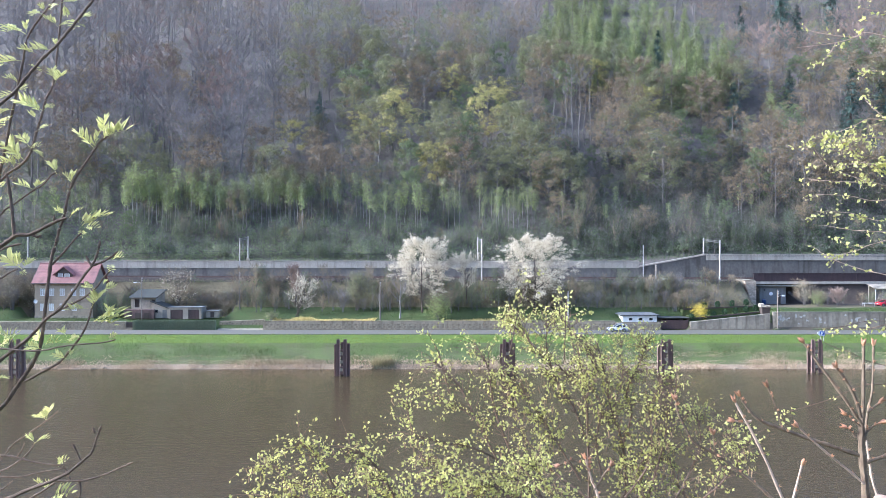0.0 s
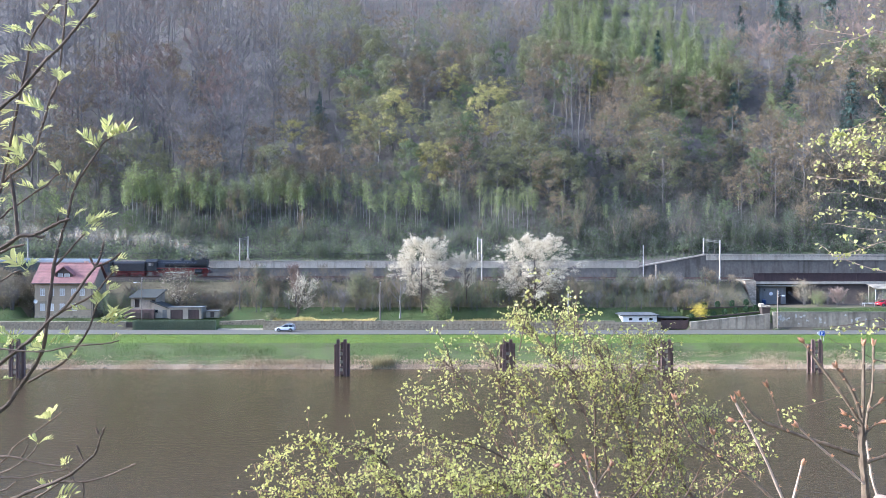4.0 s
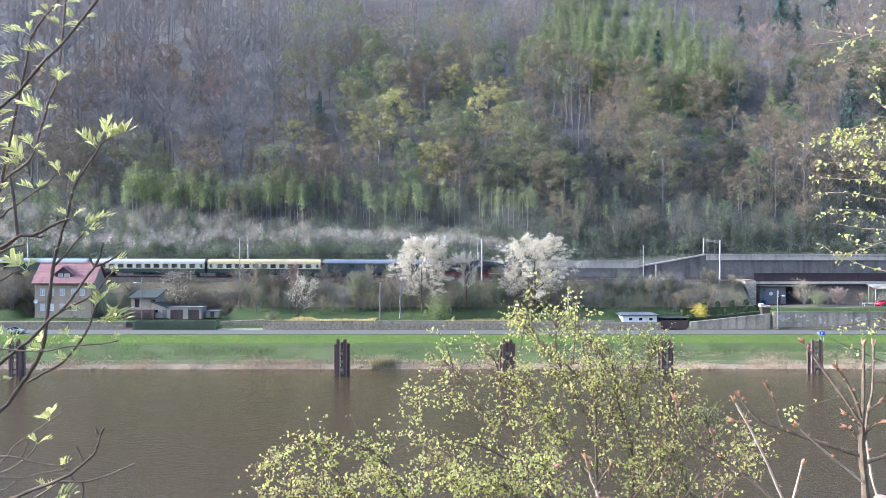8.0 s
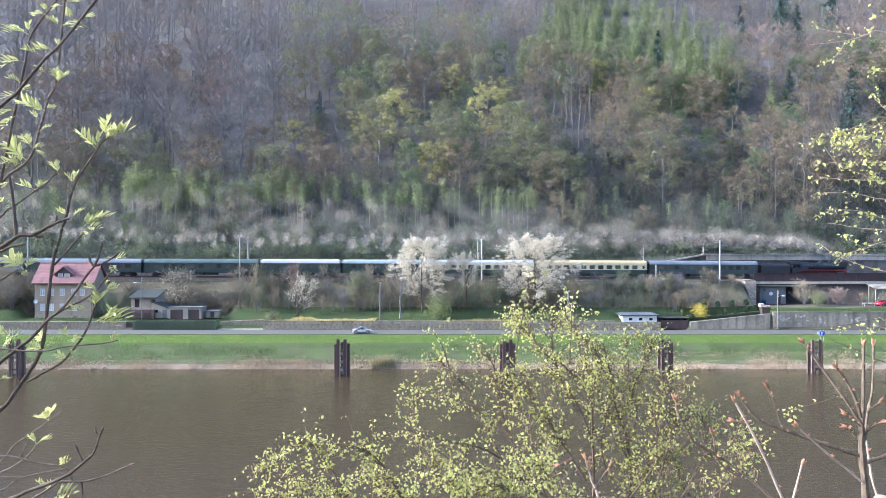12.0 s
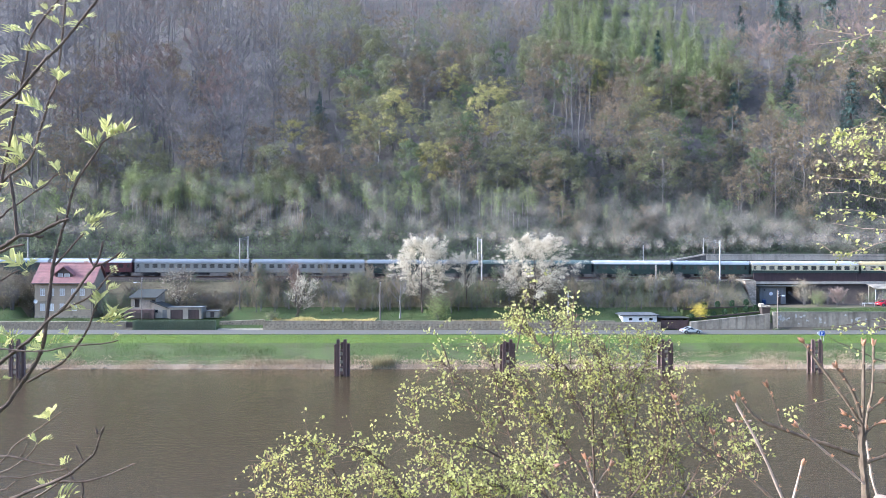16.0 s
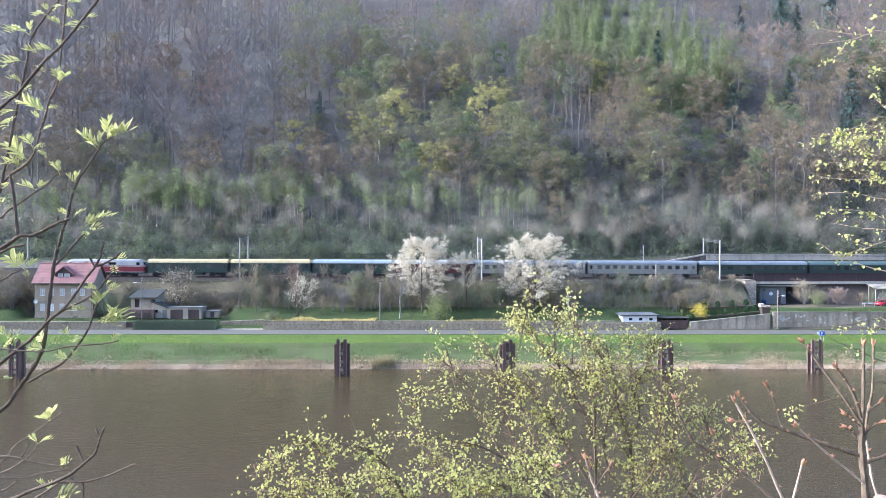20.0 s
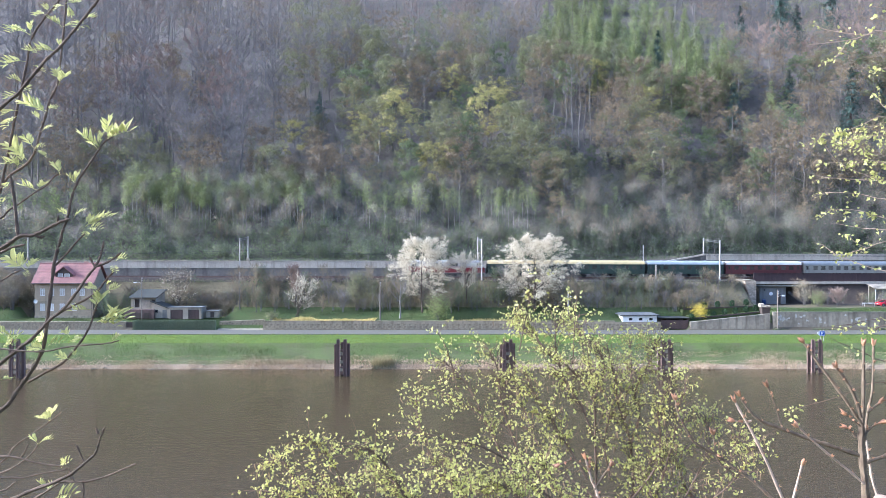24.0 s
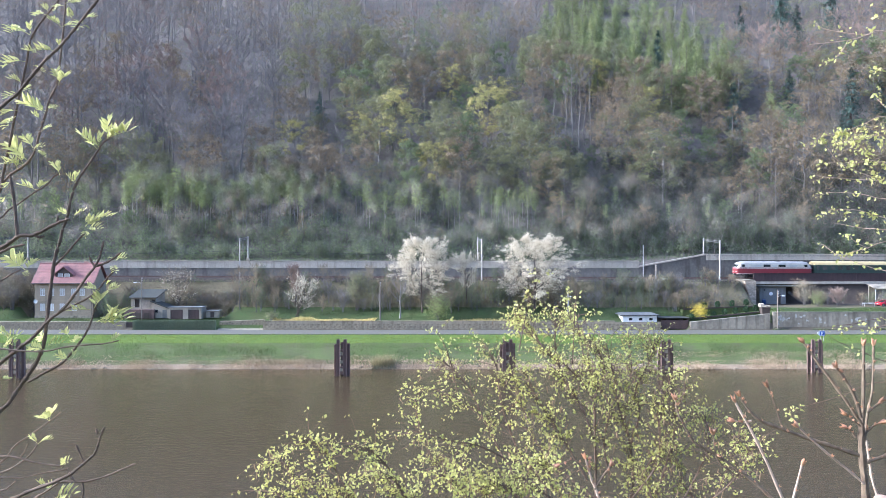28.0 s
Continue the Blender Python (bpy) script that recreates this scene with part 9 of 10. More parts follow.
    birch_limb(root, rng, 3.20, 0.0040, 0.0014, 0.0182, 0.56, 78, 0.17, (0.071, -0.412), (0.041, -0.338), (0.019, -0.305), (-0.003, -0.294))
    birch_limb(root, rng, 3.30, 0.0040, 0.0014, 0.0182, 0.56, 67, 0.17, (0.130, -0.412), (0.108, -0.338), (0.085, -0.312), (0.063, -0.301))
    birch_limb(root, rng, 3.40, 0.0040, 0.0014, 0.0182, 0.56, 67, 0.17, (0.292, -0.412), (0.277, -0.338), (0.266, -0.305), (0.255, -0.279))
    birch_limb(root, rng, 3.50, 0.0040, 0.0014, 0.0182, 0.36, 67, 0.17, (0.365, -0.412), (0.336, -0.338), (0.317, -0.309), (0.303, -0.275))
    birch_limb(root, rng, 3.40, 0.0032, 0.0014, 0.0182, 0.36, 57, 0.17, (0.328, -0.382), (0.362, -0.309), (0.380, -0.264), (0.387, -0.242))
    birch_limb(root, rng, 3.60, 0.0032, 0.0014, 0.0182, 0.36, 46, 0.17, (0.270, -0.279), (0.299, -0.242), (0.328, -0.220), (0.351, -0.216))
    for a, b, c, e in ((0.10, -0.083, 0.125, -0.04), (0.185, -0.093, 0.165, -0.06), (0.17, -0.1, 0.176, -0.055), (0.02, -0.135, -0.005, -0.11)):
        birch_limb(root, rng, 3.7, 0.003, 0.0015, 0.022, 0.7, 5, 0.12, (a, b - 0.05), ((a + c) / 2, (b + e) / 2 - 0.012), (c, e))
    return root


def hanging_birch():
    """Birch whose twigs reach in from beside the view."""
    rng = random.Random(24)
    foot = spot(0.80, -0.55, 3.1)
    gz = ground_z(foot.x, foot.y)
    root = thing("birch_tree", "birch with fine twigs and sparse opening yellow-green leaves", "birch", (foot.x, foot.y, gz - 0.05))
    inv = root.matrix_basis.inverted()
    part("trunk", Geo().tube(bend([inv @ Vector((foot.x, foot.y, gz - 0.05)), inv @ spot(0.80, -0.1, 3.1), inv @ spot(0.79, 0.2, 3.1), inv @ spot(0.81, 0.55, 3.1)], 4), [0.06 - 0.003 * i for i in range(13)], 9), M_BARKPALE, root, smooth=True)
    birch_limb(root, rng, 3.0, 0.0021, 0.0010, 0.0185, 0.33, 8, 0.065, (0.792, 0.133), (0.675, 0.244), (0.577, 0.283), (0.547, 0.279), (0.498, 0.286), (0.485, 0.294), bark=M_PALETWIG, hang=0.1, catkins=False)
    birch_limb(root, rng, 3.0, 0.0021, 0.0010, 0.0185, 0.29, 3, 0.065, (0.562, 0.282), (0.527, 0.272), (0.476, 0.266), bark=M_PALETWIG, hang=0.1, catkins=False)
    birch_limb(root, rng, 3.0, 0.0021, 0.0010, 0.0185, 0.39, 3, 0.065, (0.527, 0.272), (0.515, 0.253), (0.499, 0.242), bark=M_PALETWIG, hang=0.1, catkins=False)
    birch_limb(root, rng, 3.0, 0.0021, 0.0010, 0.0185, 0.39, 4, 0.065, (0.792, 0.104), (0.660, 0.148), (0.601, 0.166), (0.577, 0.183), (0.564, 0.196), bark=M_PALETWIG, hang=0.1, catkins=False)
    birch_limb(root, rng, 3.0, 0.0021, 0.0010, 0.0185, 0.59, 14, 0.065, (0.792, 0.082), (0.660, 0.155), (0.577, 0.172), (0.552, 0.165), (0.515, 0.150), (0.490, 0.147), bark=M_PALETWIG, hang=0.1, catkins=False)
    birch_limb(root, rng, 3.0, 0.0021, 0.0010, 0.0185, 0.59, 16, 0.065, (0.792, 0.015), (0.645, 0.067), (0.577, 0.089), (0.557, 0.094), (0.515, 0.113), (0.490, 0.146), bark=M_PALETWIG, hang=0.1, catkins=False)
    birch_limb(root, rng, 3.0, 0.0021, 0.0010, 0.0185, 0.59, 16, 0.065, (0.792, 0.038), (0.645, 0.096), (0.577, 0.121), (0.547, 0.131), (0.532, 0.158), bark=M_PALETWIG, hang=0.1, catkins=False)
    birch_limb(root, rng, 3.0, 0.0021, 0.0010, 0.0185, 0.33, 4, 0.065, (0.571, 0.089), (0.527, 0.091), (0.490, 0.094), bark=M_PALETWIG, hang=0.1, catkins=False)
    birch_limb(root, rng, 3.0, 0.0021, 0.0010, 0.0185, 0.59, 12, 0.065, (0.792, -0.021), (0.660, 0.030), (0.577, 0.040), (0.542, 0.050), (0.500, 0.052), bark=M_PALETWIG, hang=0.1, catkins=False)
    birch_limb(root, rng, 3.0, 0.0021, 0.0010, 0.0185, 0.20, 3, 0.065, (0.792, -0.043), (0.660, 0.015), (0.577, 0.025), (0.547, 0.027), (0.518, 0.032), bark=M_PALETWIG, hang=0.1, catkins=False)
    birch_limb(root, rng, 3.0, 0.0021, 0.0010, 0.0185, 0.45, 7, 0.065, (0.792, -0.058), (0.660, 0.023), (0.577, 0.010), (0.552, 0.001), (0.532, -0.004), bark=M_PALETWIG, hang=0.1, catkins=False)
    birch_limb(root, rng, 3.0, 0.0021, 0.0010, 0.0185, 0.33, 2, 0.065, (0.552, 0.001), (0.538, 0.008), (0.527, 0.018), bark=M_PALETWIG, hang=0.1, catkins=False)
    birch_limb(root, rng, 3.0, 0.0021, 0.0010, 0.0185, 0.33, 5, 0.065, (0.792, -0.117), (0.660, -0.051), (0.577, -0.029), (0.559, -0.025), (0.515, -0.009), (0.494, 0.006), bark=M_PALETWIG, hang=0.1, catkins=False)
    birch_limb(root, rng, 3.0, 0.0021, 0.0010, 0.0185, 0.45, 7, 0.065, (0.792, -0.007), (0.645, 0.067), (0.577, 0.065), (0.540, 0.072), (0.498, 0.074), bark=M_PALETWIG, hang=0.1, catkins=False)
    birch_limb(root, rng, 3.0, 0.0021, 0.0010, 0.0185, 0.65, 14, 0.065, (0.792, 0.060), (0.660, 0.133), (0.577, 0.148), (0.549, 0.144), (0.527, 0.141), bark=M_PALETWIG, hang=0.1, catkins=False)
    birch_limb(root, rng, 3.0, 0.0021, 0.0010, 0.0185, 0.65, 16, 0.065, (0.792, 0.045), (0.660, 0.104), (0.586, 0.111), (0.557, 0.115), (0.535, 0.111), bark=M_PALETWIG, hang=0.1, catkins=False)
    birch_limb(root, rng, 3.0, 0.0021, 0.0010, 0.0185, 0.52, 8, 0.065, (0.792, 0.074), (0.660, 0.192), (0.594, 0.229), (0.568, 0.236), bark=M_PALETWIG, hang=0.1, catkins=False)
    birch_limb(root, rng, 3.0, 0.0021, 0.0010, 0.0185, 0.45, 8, 0.065, (0.792, 0.104), (0.660, 0.236), (0.601, 0.303), (0.557, 0.317), bark=M_PALETWIG, hang=0.1, catkins=False)
    birch_limb(root, rng, 3.0, 0.0021, 0.0010, 0.0185, 0.39, 4, 0.065, (0.792, -0.132), (0.660, -0.102), (0.577, -0.091), (0.532, -0.098), (0.505, -0.101), bark=M_BIRCHTWIG, hang=0.1, catkins=False)
    birch_limb(root, rng, 3.0, 0.0021, 0.0010, 0.0185, 0.33, 4, 0.065, (0.792, -0.191), (0.660, -0.161), (0.577, -0.147), (0.542, -0.132), (0.513, -0.121), bark=M_BIRCHTWIG, hang=0.1, catkins=False)
    birch_limb(root, rng, 3.0, 0.0021, 0.0010, 0.0185, 0.39, 6, 0.065, (0.792, -0.235), (0.630, -0.183), (0.564, -0.174), (0.520, -0.191), (0.471, -0.205), (0.445, -0.211), bark=M_BIRCHTWIG, hang=0.1, catkins=False)
    birch_limb(root, rng, 3.0, 0.0021, 0.0010, 0.0185, 0.52, 4, 0.065, (0.792, -0.147), (0.660, -0.088), (0.577, -0.099), (0.560, -0.110), bark=M_BIRCHTWIG, hang=0.1, catkins=False)
    return root


NEAR_TREES = [rowan(), maple(), birch(), hanging_birch()]
blades("near_grass", "tangled grass on the near bank", "grass", -14, 14, 2.6, 16, 9000, 0.35, M_BLADEDULL, 31, 0.006, 0.5)


# ---- cars ----
M_TYRE = mat("tyre_rubber", (0.025, 0.025, 0.026), scale=10, rough=0.9)
M_ALLOY = mat("wheel_alloy", (0.5, 0.5, 0.5), scale=10, rough=0.35, metal=0.7, bump=0.0)
M_TAIL = mat("red_lamp", (0.45, 0.02, 0.02), scale=5, rough=0.3, bump=0.0)


def car(name, label, paint_m, L, H, estate, keep=None):
    """A car along +x: lofted body, glazed cabin, four wheels with rims, lamps, mirrors."""
    root = thing(name, label, "car")
    h = L / 2
    W = 0.88
    belt = 0.62 * H if estate else 0.66 * H

    def sect(x, z0, z1, w):
        return [(x, -w * 0.93, z0), (x, -w, z0 + 0.18), (x, -w, z1 - 0.12), (x, -w * 0.9, z1), (x, w * 0.9, z1), (x, w, z1 - 0.12), (x, w, z0 + 0.18), (x, w * 0.93, z0)]
    rows = [(-h, 0.42, belt - 0.18, 0.84), (-h + 0.12, 0.26, belt + (0.02 if estate else 0.0), 0.93), (-h + 0.7, 0.22, belt + 0.03, 1.0), (-0.2, 0.2, belt + 0.02, 1.0), (h - 1.35, 0.2, belt, 1.0), (h - 0.5, 0.22, belt - 0.14, 0.97), (h - 0.1, 0.26, belt - 0.27, 0.9), (h, 0.36, belt - 0.36, 0.8)]
    body = part("body", Geo().loft([sect(x, a, b, W * k) for x, a, b, k in rows]), paint_m, root, smooth=True)
    back = -h + (0.15 if estate else 0.75)
    rb = -h + (0.5 if estate else 1.5)
    cab = [(back, belt - 0.02, 0.86), (rb, H - 0.06, 0.74), (rb + 0.35, H, 0.70), (h - 2.1, H - 0.02, 0.70), (h - 1.25, belt - 0.03, 0.84)]
    g = Geo()
    top = [[(x, -w, z), (x, w, z)] for x, z, w in cab]
    bot = [[(x, -0.86, belt - 0.02), (x, 0.86, belt - 0.02)] for x, z, w in cab]
    g.loft([[b[0], t[0], t[1], b[1]] for t, b in zip(top, bot)])
    cabin = part("cabin_glass", g, M_GLASS, root)
    roof = Geo().loft([[(x, -w - 0.01, z - 0.02), (x, -w - 0.01, z + 0.025), (x, w + 0.01, z + 0.025), (x, w + 0.01, z - 0.02)] for x, z, w in cab[1:4]])
    part("roof", roof, paint_m, root, smooth=True)
    for s in (-1, 1):
        for (xa, za, wa), (xb, zb, wb), t in ((cab[0], cab[1], 0.06), (cab[3], cab[4], 0.045)):
            part("pillar", Geo().tube([(xa, s * wa, za), (xb, s * wb, zb)], [t, t], 6), paint_m, root)
        mid = (rb + h - 2.1) / 2
        part("pillar", Geo().tube([(mid, s * 0.87, belt - 0.02), (mid, s * 0.715, H - 0.02)], [0.045, 0.045], 6), paint_m, root)
        part("mirror", Geo().box(h - 1.55, h - 1.35, min(s * 0.88, s * 1.05), max(s * 0.88, s * 1.05), belt + 0.02, belt + 0.15, 0.03), paint_m, root)
        part("headlight", Geo().box(h - 0.28, h - 0.04, min(s * 0.5, s * 0.78), max(s * 0.5, s * 0.78), belt - 0.42, belt - 0.28, 0.03), M_LAMPGLASS, root)
        part("tail_lamp", Geo().box(-h + 0.0, -h + 0.1, min(s * 0.58, s * 0.82), max(s * 0.58, s * 0.82), belt - 0.3, belt - 0.05, 0.02), M_TAIL, root)
        part("sill", Geo().box(-h + 1.15, h - 1.2, min(s * 0.86, s * 0.9), max(s * 0.86, s * 0.9), 0.18, 0.3, 0.02), M_DARKSTEEL, root)
        if estate:
            part("roof_rail", Geo().tube([(rb + 0.2, s * 0.66, H + 0.06), (h - 2.2, s * 0.66, H + 0.05)], [0.02, 0.02], 5), M_DARKSTEEL, root)
        for x in (-h + 0.8, h - 0.85):
            part("wheel_arch", Geo().cyl((x, s * 0.83, 0.34), (x, s * 0.892, 0.34), 0.39, 18), M_DARKSTEEL, root)
            tyre = part("wheel", Geo().cyl((0, -0.1, 0), (0, 0.1, 0), 0.32, 20), M_TYRE, root, at=(x, s * 0.81, 0.32))
            rim = Geo().cyl((0, s * 0.095, 0), (0, s * 0.115, 0), 0.07, 10)
            for k in range(5):
                t = k * 2 * math.pi / 5
                rim.tube([(0.04 * math.cos(t), s * 0.108, 0.04 * math.sin(t)), (0.22 * math.cos(t), s * 0.104, 0.22 * math.sin(t))], [0.03, 0.04], 5)
            part("rim", rim, M_ALLOY, tyre)
            if keep is not None:
                keep.append(tyre)
    part("bumper", Geo().box(-h - 0.03, -h + 0.1, -0.72, 0.72, 0.3, 0.45, 0.04), M_DARKSTEEL, root)
    part("number_plate", Geo().box(-h - 0.04, -h - 0.02, -0.26, 0.26, 0.55, 0.66), M_SIGNWHITE, root)
    return root


suv_wheels, saloon_wheels = [], []
white_car = car("estate_car", "white estate car driving along the river road", paint("white_car_paint", (0.74, 0.76, 0.78), 0.25), 3.95, 1.47, True, suv_wheels)
silver_car = car("saloon_car", "silver saloon car driving along the river road", paint("silver_car_paint", (0.46, 0.47, 0.46), 0.3), 3.95, 1.3, False, saloon_wheels)
red_car = car("parked_car", "red car parked on the station forecourt", paint("red_car_paint", (0.50, 0.025, 0.04), 0.25), 4.1, 1.42, False)
red_car.matrix_basis = pose(97.3, 168.5, ground_z(97.3, 168.5) - 0.02, 0, 0, 8)

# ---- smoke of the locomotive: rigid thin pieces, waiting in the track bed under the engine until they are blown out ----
M_SMOKE = smoke_mat("engine_smoke", (0.43, 0.37, 0.285), 0.34)
M_PUFF = smoke_mat("fresh_steam", (0.62, 0.53, 0.42), 0.56, (0.6, 0.6, 0.62), 0.9, 0.12, 0.6, 0.78)
SMOKE, PUFFS = [], []


def puff_piece(seed):
    """A small round billow, bulging and thin-edged."""
    n, m = 5, 16
    v = [(0, 0.35, 0)]
    for i in range(1, n + 1):
        for j in range(m):
            t = 2 * math.pi * j / m
            r = 1.62 * i / n * (1 + 0.1 * noise.noise((math.cos(t) * 2 + seed * 3.1, math.sin(t) * 2, seed)))
            v.append((r * math.cos(t), 0.35 * (1 - (i / n) ** 2) + 0.1 * noise.noise((r * math.cos(t) * 2, r * math.sin(t) * 2, seed * 2.7)), r * math.sin(t) * 0.95))
    f = [(0, 1 + j, 1 + (j + 1) % m) for j in range(m)]
    f += [(1 + i * m + j, 1 + (i + 1) * m + j, 1 + (i + 1) * m + (j + 1) % m, 1 + i * m + (j + 1) % m) for i in range(n - 1) for j in range(m)]
    return Geo().add(v, f).mesh("smoke", M_PUFF, True)


def smoke_piece(seed):
    rng = random.Random(seed)
    nx, nz = 10, 6
    v = []
    for j in range(nz + 1):
        for i in range(nx + 1):
            x, z = -4.9 + 9.8 * i / nx, -2.35 + 4.7 * j / nz
            y = 0.38 * noise.noise((x * 0.5 + seed * 7.3, z * 0.7, seed)) + 0.3 * (1 - (x / 4.9) ** 2 - (z / 2.35) ** 2) * rng.choice((-1, 1)) * 0.3
            v.append((x, max(-0.42, min(0.42, y)), z))
    f = [(j * (nx + 1) + i, j * (nx + 1) + i + 1, (j + 1) * (nx + 1) + i + 1, (j + 1) * (nx + 1) + i) for j in range(nz) for i in range(nx) if ((i + 0.5) / nx * 2 - 1) ** 2 + ((j + 0.5) / nz * 2 - 1) ** 2 < 1.05]
    return Geo().add(v, f).mesh("smoke", M_SMOKE, True)


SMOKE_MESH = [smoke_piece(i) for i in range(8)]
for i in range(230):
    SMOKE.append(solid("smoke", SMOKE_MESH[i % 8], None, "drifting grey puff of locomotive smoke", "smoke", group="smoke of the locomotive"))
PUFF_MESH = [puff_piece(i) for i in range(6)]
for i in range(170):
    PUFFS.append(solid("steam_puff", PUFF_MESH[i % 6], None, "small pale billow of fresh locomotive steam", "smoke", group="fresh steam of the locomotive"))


# ---- what moves ----
def front_of_train(t):
    """How far along the track the train's front has come, in metres."""
    return -125.16 + 17.574 * t + 0.0925 * t * t - 0.0015 * t ** 3


def motions():
    stops = frange(0, 28, 2)
    off = 0.0
    for veh, length, mid in TRAIN:
        walk(veh, [(t, TRACK @ Matrix.Translation((front_of_train(t) - off - mid, 0, RAIL_Z))) for t in stops])
        off += length
    for wheel, r in DRIVERS:
        base = wheel.matrix_basis.copy()
        rate = 15 if r > 0.9 else 30
        walk(wheel, [(i / rate, base @ Matrix.Rotation((front_of_train(i / rate) - front_of_train(0)) / r % (2 * math.pi), 4, "Y")) for i in range(28 * rate + 1)])
    # the two cars
    for veh, wheels, line, speed, face, y in ((white_car, suv_wheels, ((0, 34.9), (3, -14.6), (3.5, -23.0), (6, -65.7), (7, -81.6), (14, -202), (28, -430)), -17.0, 180, 153.6),
                                              (silver_car, saloon_wheels, ((0, -205), (7, -99), (9, -67.7), (11, -32.8), (12.5, -7.4), (15, 32.5), (17, 64.2), (19, 95.5), (28, 235)), 17.0, 0, 149.7)):
        walk(veh, [(t, pose(x, y, 0.03, 0, 0, face)) for t, x in line])
        for w in wheels:
            base = w.matrix_basis.copy()
            walk(w, [(i / 30, base @ Matrix.Rotation((1.13 * i) % (2 * math.pi), 4, "Y")) for i in range(28 * 30 + 1)])
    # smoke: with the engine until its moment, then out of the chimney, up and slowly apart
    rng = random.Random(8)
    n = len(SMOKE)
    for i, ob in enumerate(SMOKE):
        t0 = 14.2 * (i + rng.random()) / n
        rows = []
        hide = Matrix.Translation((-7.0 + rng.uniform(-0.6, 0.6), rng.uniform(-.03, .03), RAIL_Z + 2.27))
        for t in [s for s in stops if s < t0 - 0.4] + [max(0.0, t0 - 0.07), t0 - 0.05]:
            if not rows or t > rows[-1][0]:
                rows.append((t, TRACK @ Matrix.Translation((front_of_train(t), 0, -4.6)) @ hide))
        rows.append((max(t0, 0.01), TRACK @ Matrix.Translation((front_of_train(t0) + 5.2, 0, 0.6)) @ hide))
        u = front_of_train(t0) - 1.8
        a, b, c, g = rng.random(), rng.uniform(-1, 1), rng.uniform(-1, 1), rng.gauss(0, 1)
        into = 1.0 if rng.random() < 0.6 else 2.6      # most of it drifts in among the trees
        roll = rng.choice((-1, 1)) * rng.uniform(2, 14)
        stand = rng.uniform(-75, 75)            # wisps come to stand on end as they thin out
        puff = 0.5 + 0.3 * math.sin(t0 * 9.0) + 0.3 * math.sin(t0 * 38.0)
        for dt, du, up, side, turn, yaw in ((0.12, 1.4, 5.4 + 0.4 * a, 0.1, 0.2, -45), (0.35, 1.0 + 0.6 * b, 7.0 + 0.9 * a + 0.8 * puff, 0.3, 0.4, -58 + 26 * c), (1.5, 0.6 + 1.0 * b, 7.8 + 1.9 * a + 1.3 * puff, 0.8, 0.5, -58 + 26 * c), (4.0, 0.2 + 3.5 * b, 7.5 + 6.3 * a + 1.2 * puff, 2.5 * into, 0.75, -36 + 24 * c),
                                       (9.0, -1.5 + 3.5 * b, 8.8 + 11.0 * a + 2.0 * puff, 6.5 * into, 1.0, -26 + 22 * c), (16.0, -4.0 + 5.0 * b, 9.4 + 14.5 * a + 2.0 * puff, 11.0 * into, 1.2, -15 + 20 * c), (28.0, -7.0 + 7.0 * b, 9.0 + 18.0 * a, 16.0 * into, 1.4, -10 + 20 * c)):
            t = t0 + dt
            m = TRACK @ Matrix.Translation((u + du, side * (1 + 0.35 * g) + 0.5 * g * min(1, dt / 2), RAIL_Z + up - 0.35 + 1.2 * c * min(1, dt / 4))) @ pose(0, 0, 0, 0, roll * turn + stand * min(1, dt / 7) ** 1.5, yaw)
            rows.append((t, m))
            if t > 28.0:
                break
        walk(ob, rows)
    # fresh billows: the crest of the plume, which then drift in among the trees
    for i, ob in enumerate(PUFFS):
        t0 = 14.2 * (i + 0.5 * rng.random()) / len(PUFFS)
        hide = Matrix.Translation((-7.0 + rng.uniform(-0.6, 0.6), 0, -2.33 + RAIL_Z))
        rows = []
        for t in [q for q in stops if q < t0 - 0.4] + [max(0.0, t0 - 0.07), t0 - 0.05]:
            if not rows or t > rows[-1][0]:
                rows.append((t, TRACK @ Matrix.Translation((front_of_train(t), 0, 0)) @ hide))
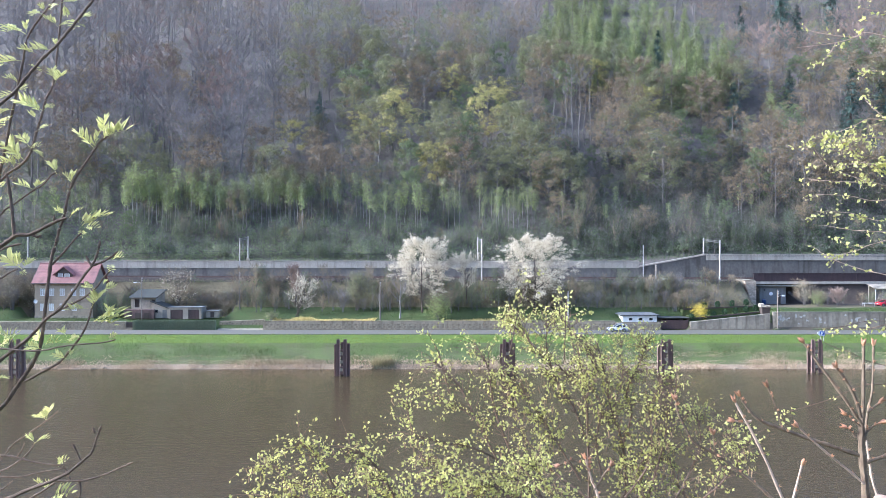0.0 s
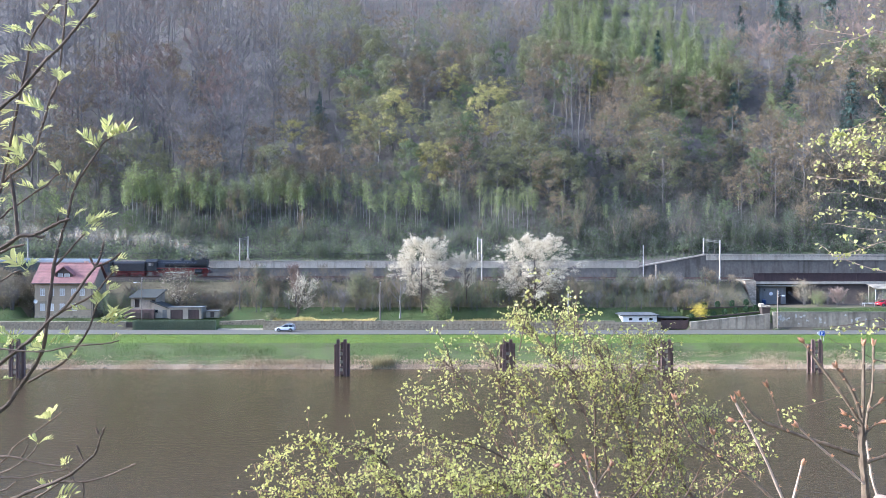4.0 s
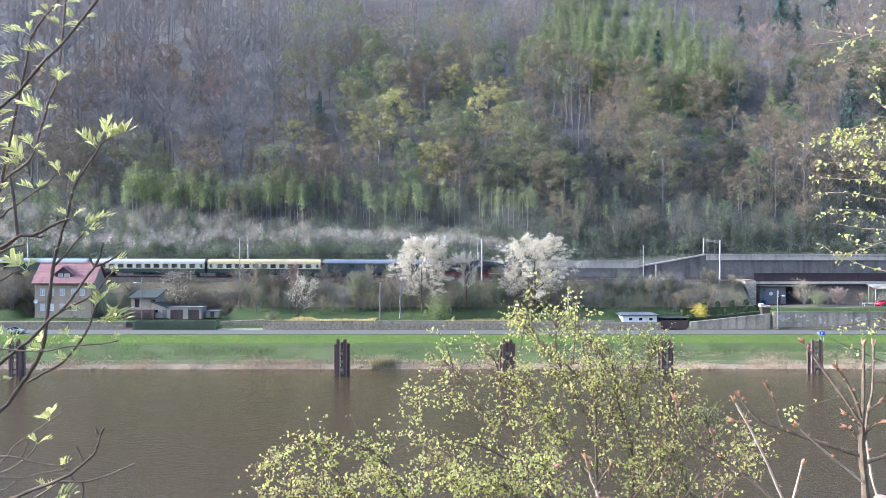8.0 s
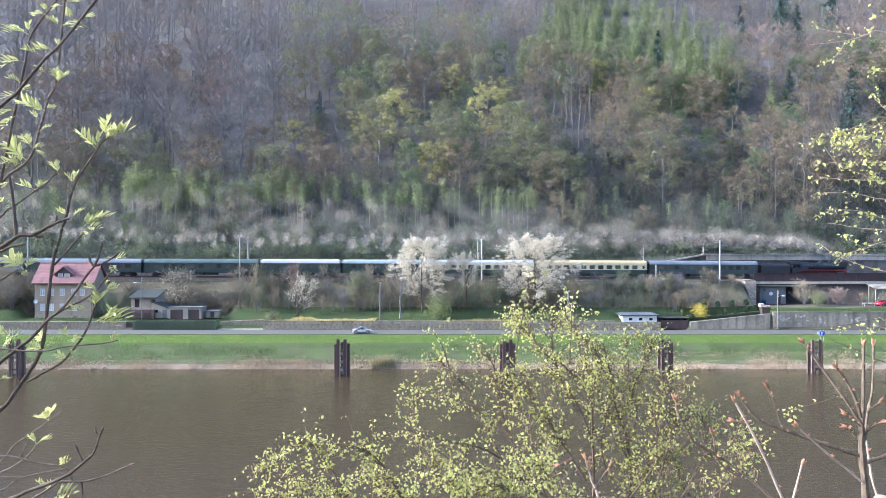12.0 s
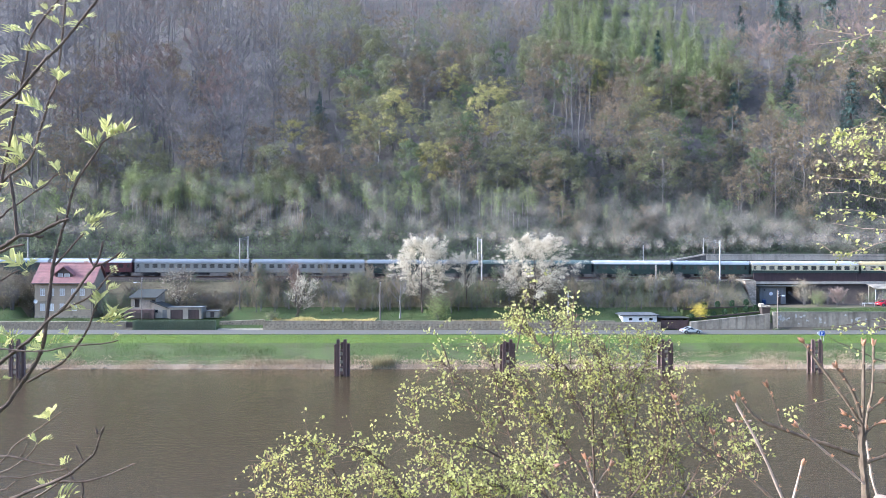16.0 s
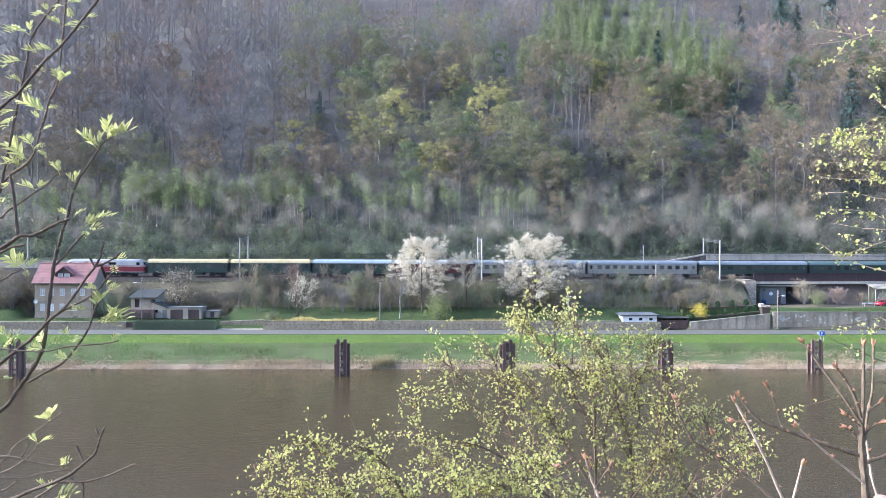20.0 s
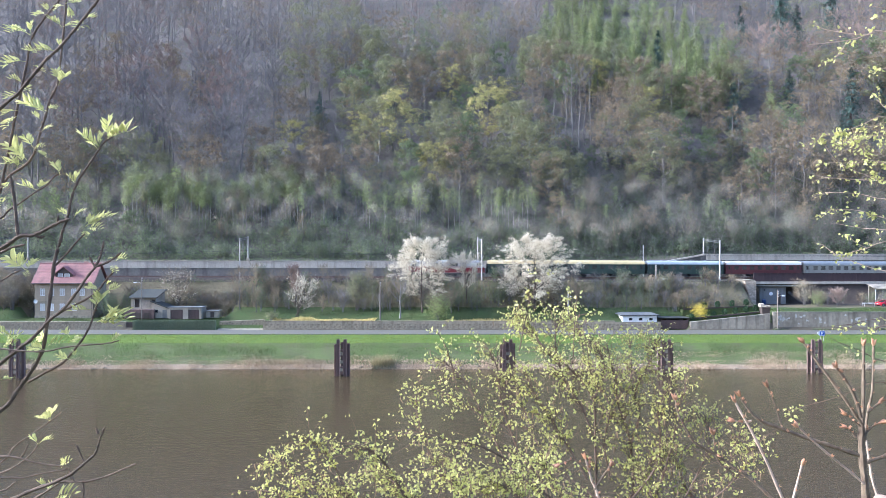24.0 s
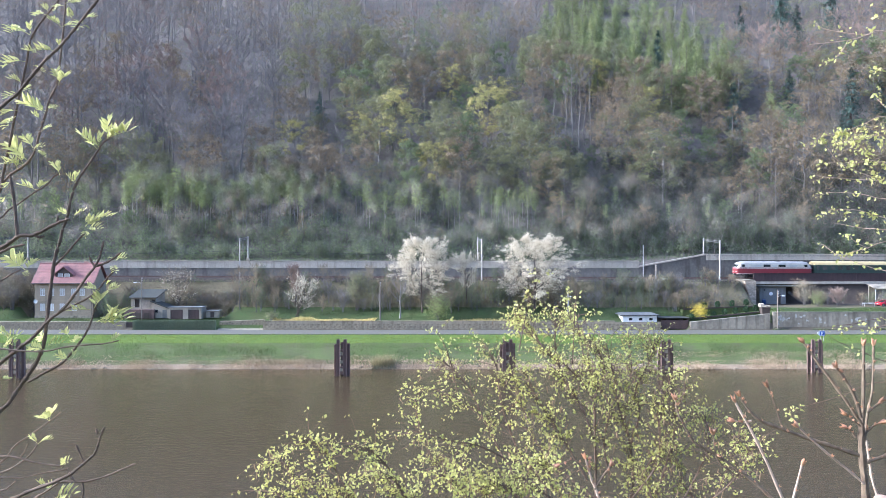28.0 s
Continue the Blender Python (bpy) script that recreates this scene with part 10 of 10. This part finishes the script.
        rows.append((max(t0, 0.01), TRACK @ Matrix.Translation((front_of_train(t0) - 1.9, 0, RAIL_Z + 2.6)) @ pose(0, 0, 0, 0, 0, 0)))
        u, a, b, roll = front_of_train(t0) - 1.9, rng.random(), rng.uniform(-1, 1), rng.uniform(-50, 50)
        beat = 0.5 + 0.5 * math.sin(t0 * 14.0)
        for dt, du, up, side, yaw in ((0.10, 0.9, 4.9, 0, -40), (0.35, 0.9, 7.0 + 0.8 * beat, 0.1, -50), (0.9, 0.6, 7.9 + 1.2 * beat + 0.6 * a, 0.3, -46 + 8 * b), (2.0, 0.4 + 0.5 * b, 8.2 + 1.6 * beat + 1.2 * a, 0.8, -24 + 8 * b), (3.6, 0.2 + b, 8.4 + 1.6 * beat + 1.8 * a, 2.2, -8),
                                      (6.0, 2 * b, 7.2 + 1.0 * beat + 2.5 * a, 11.0, -10), (9.0, -1 + 4 * b, 8.6 + 2.5 * a, 21.0, -20), (28.0, -4 + 7 * b, 16.5 + 3 * a, 34.0, -30)):
            t = t0 + dt
            rows.append((t, TRACK @ Matrix.Translation((u + du, side, RAIL_Z + up - 0.3)) @ pose(0, 0, 0, 0, roll * min(1, dt), yaw)))
            if t > 28.0:
                break
        walk(ob, rows)
    # near trees nod in a breath of wind at the start
    for root, sway in ((NEAR_TREES[2], ((0, -0.75), (1.0, -0.42), (3.0, -0.12), (6.0, 0.0), (9.5, -0.03), (12.0, -0.3), (15, -0.2), (17.5, -0.35), (20, -0.1), (21.5, 0), (24, -0.05), (28.0, -0.08))),
                       (NEAR_TREES[3], ((0, -0.55), (2.0, -0.52), (3.0, -0.22), (5.5, -0.05), (8.0, 0.0), (10.0, 0.06), (12.2, -0.05), (15, 0.0), (20, 0.0), (28.0, 0.05))),
                       (NEAR_TREES[0], ((0, -0.14), (2.0, -0.1), (3.0, 0.0), (6.0, 0.06), (10.0, -0.04), (16, 0.0), (24, 0.04), (28.0, 0.02)))):
        base = root.matrix_basis.copy()
        walk(root, [(t, base @ Matrix.Rotation(radians(a), 4, "Y")) for t, a in sway])


motions()
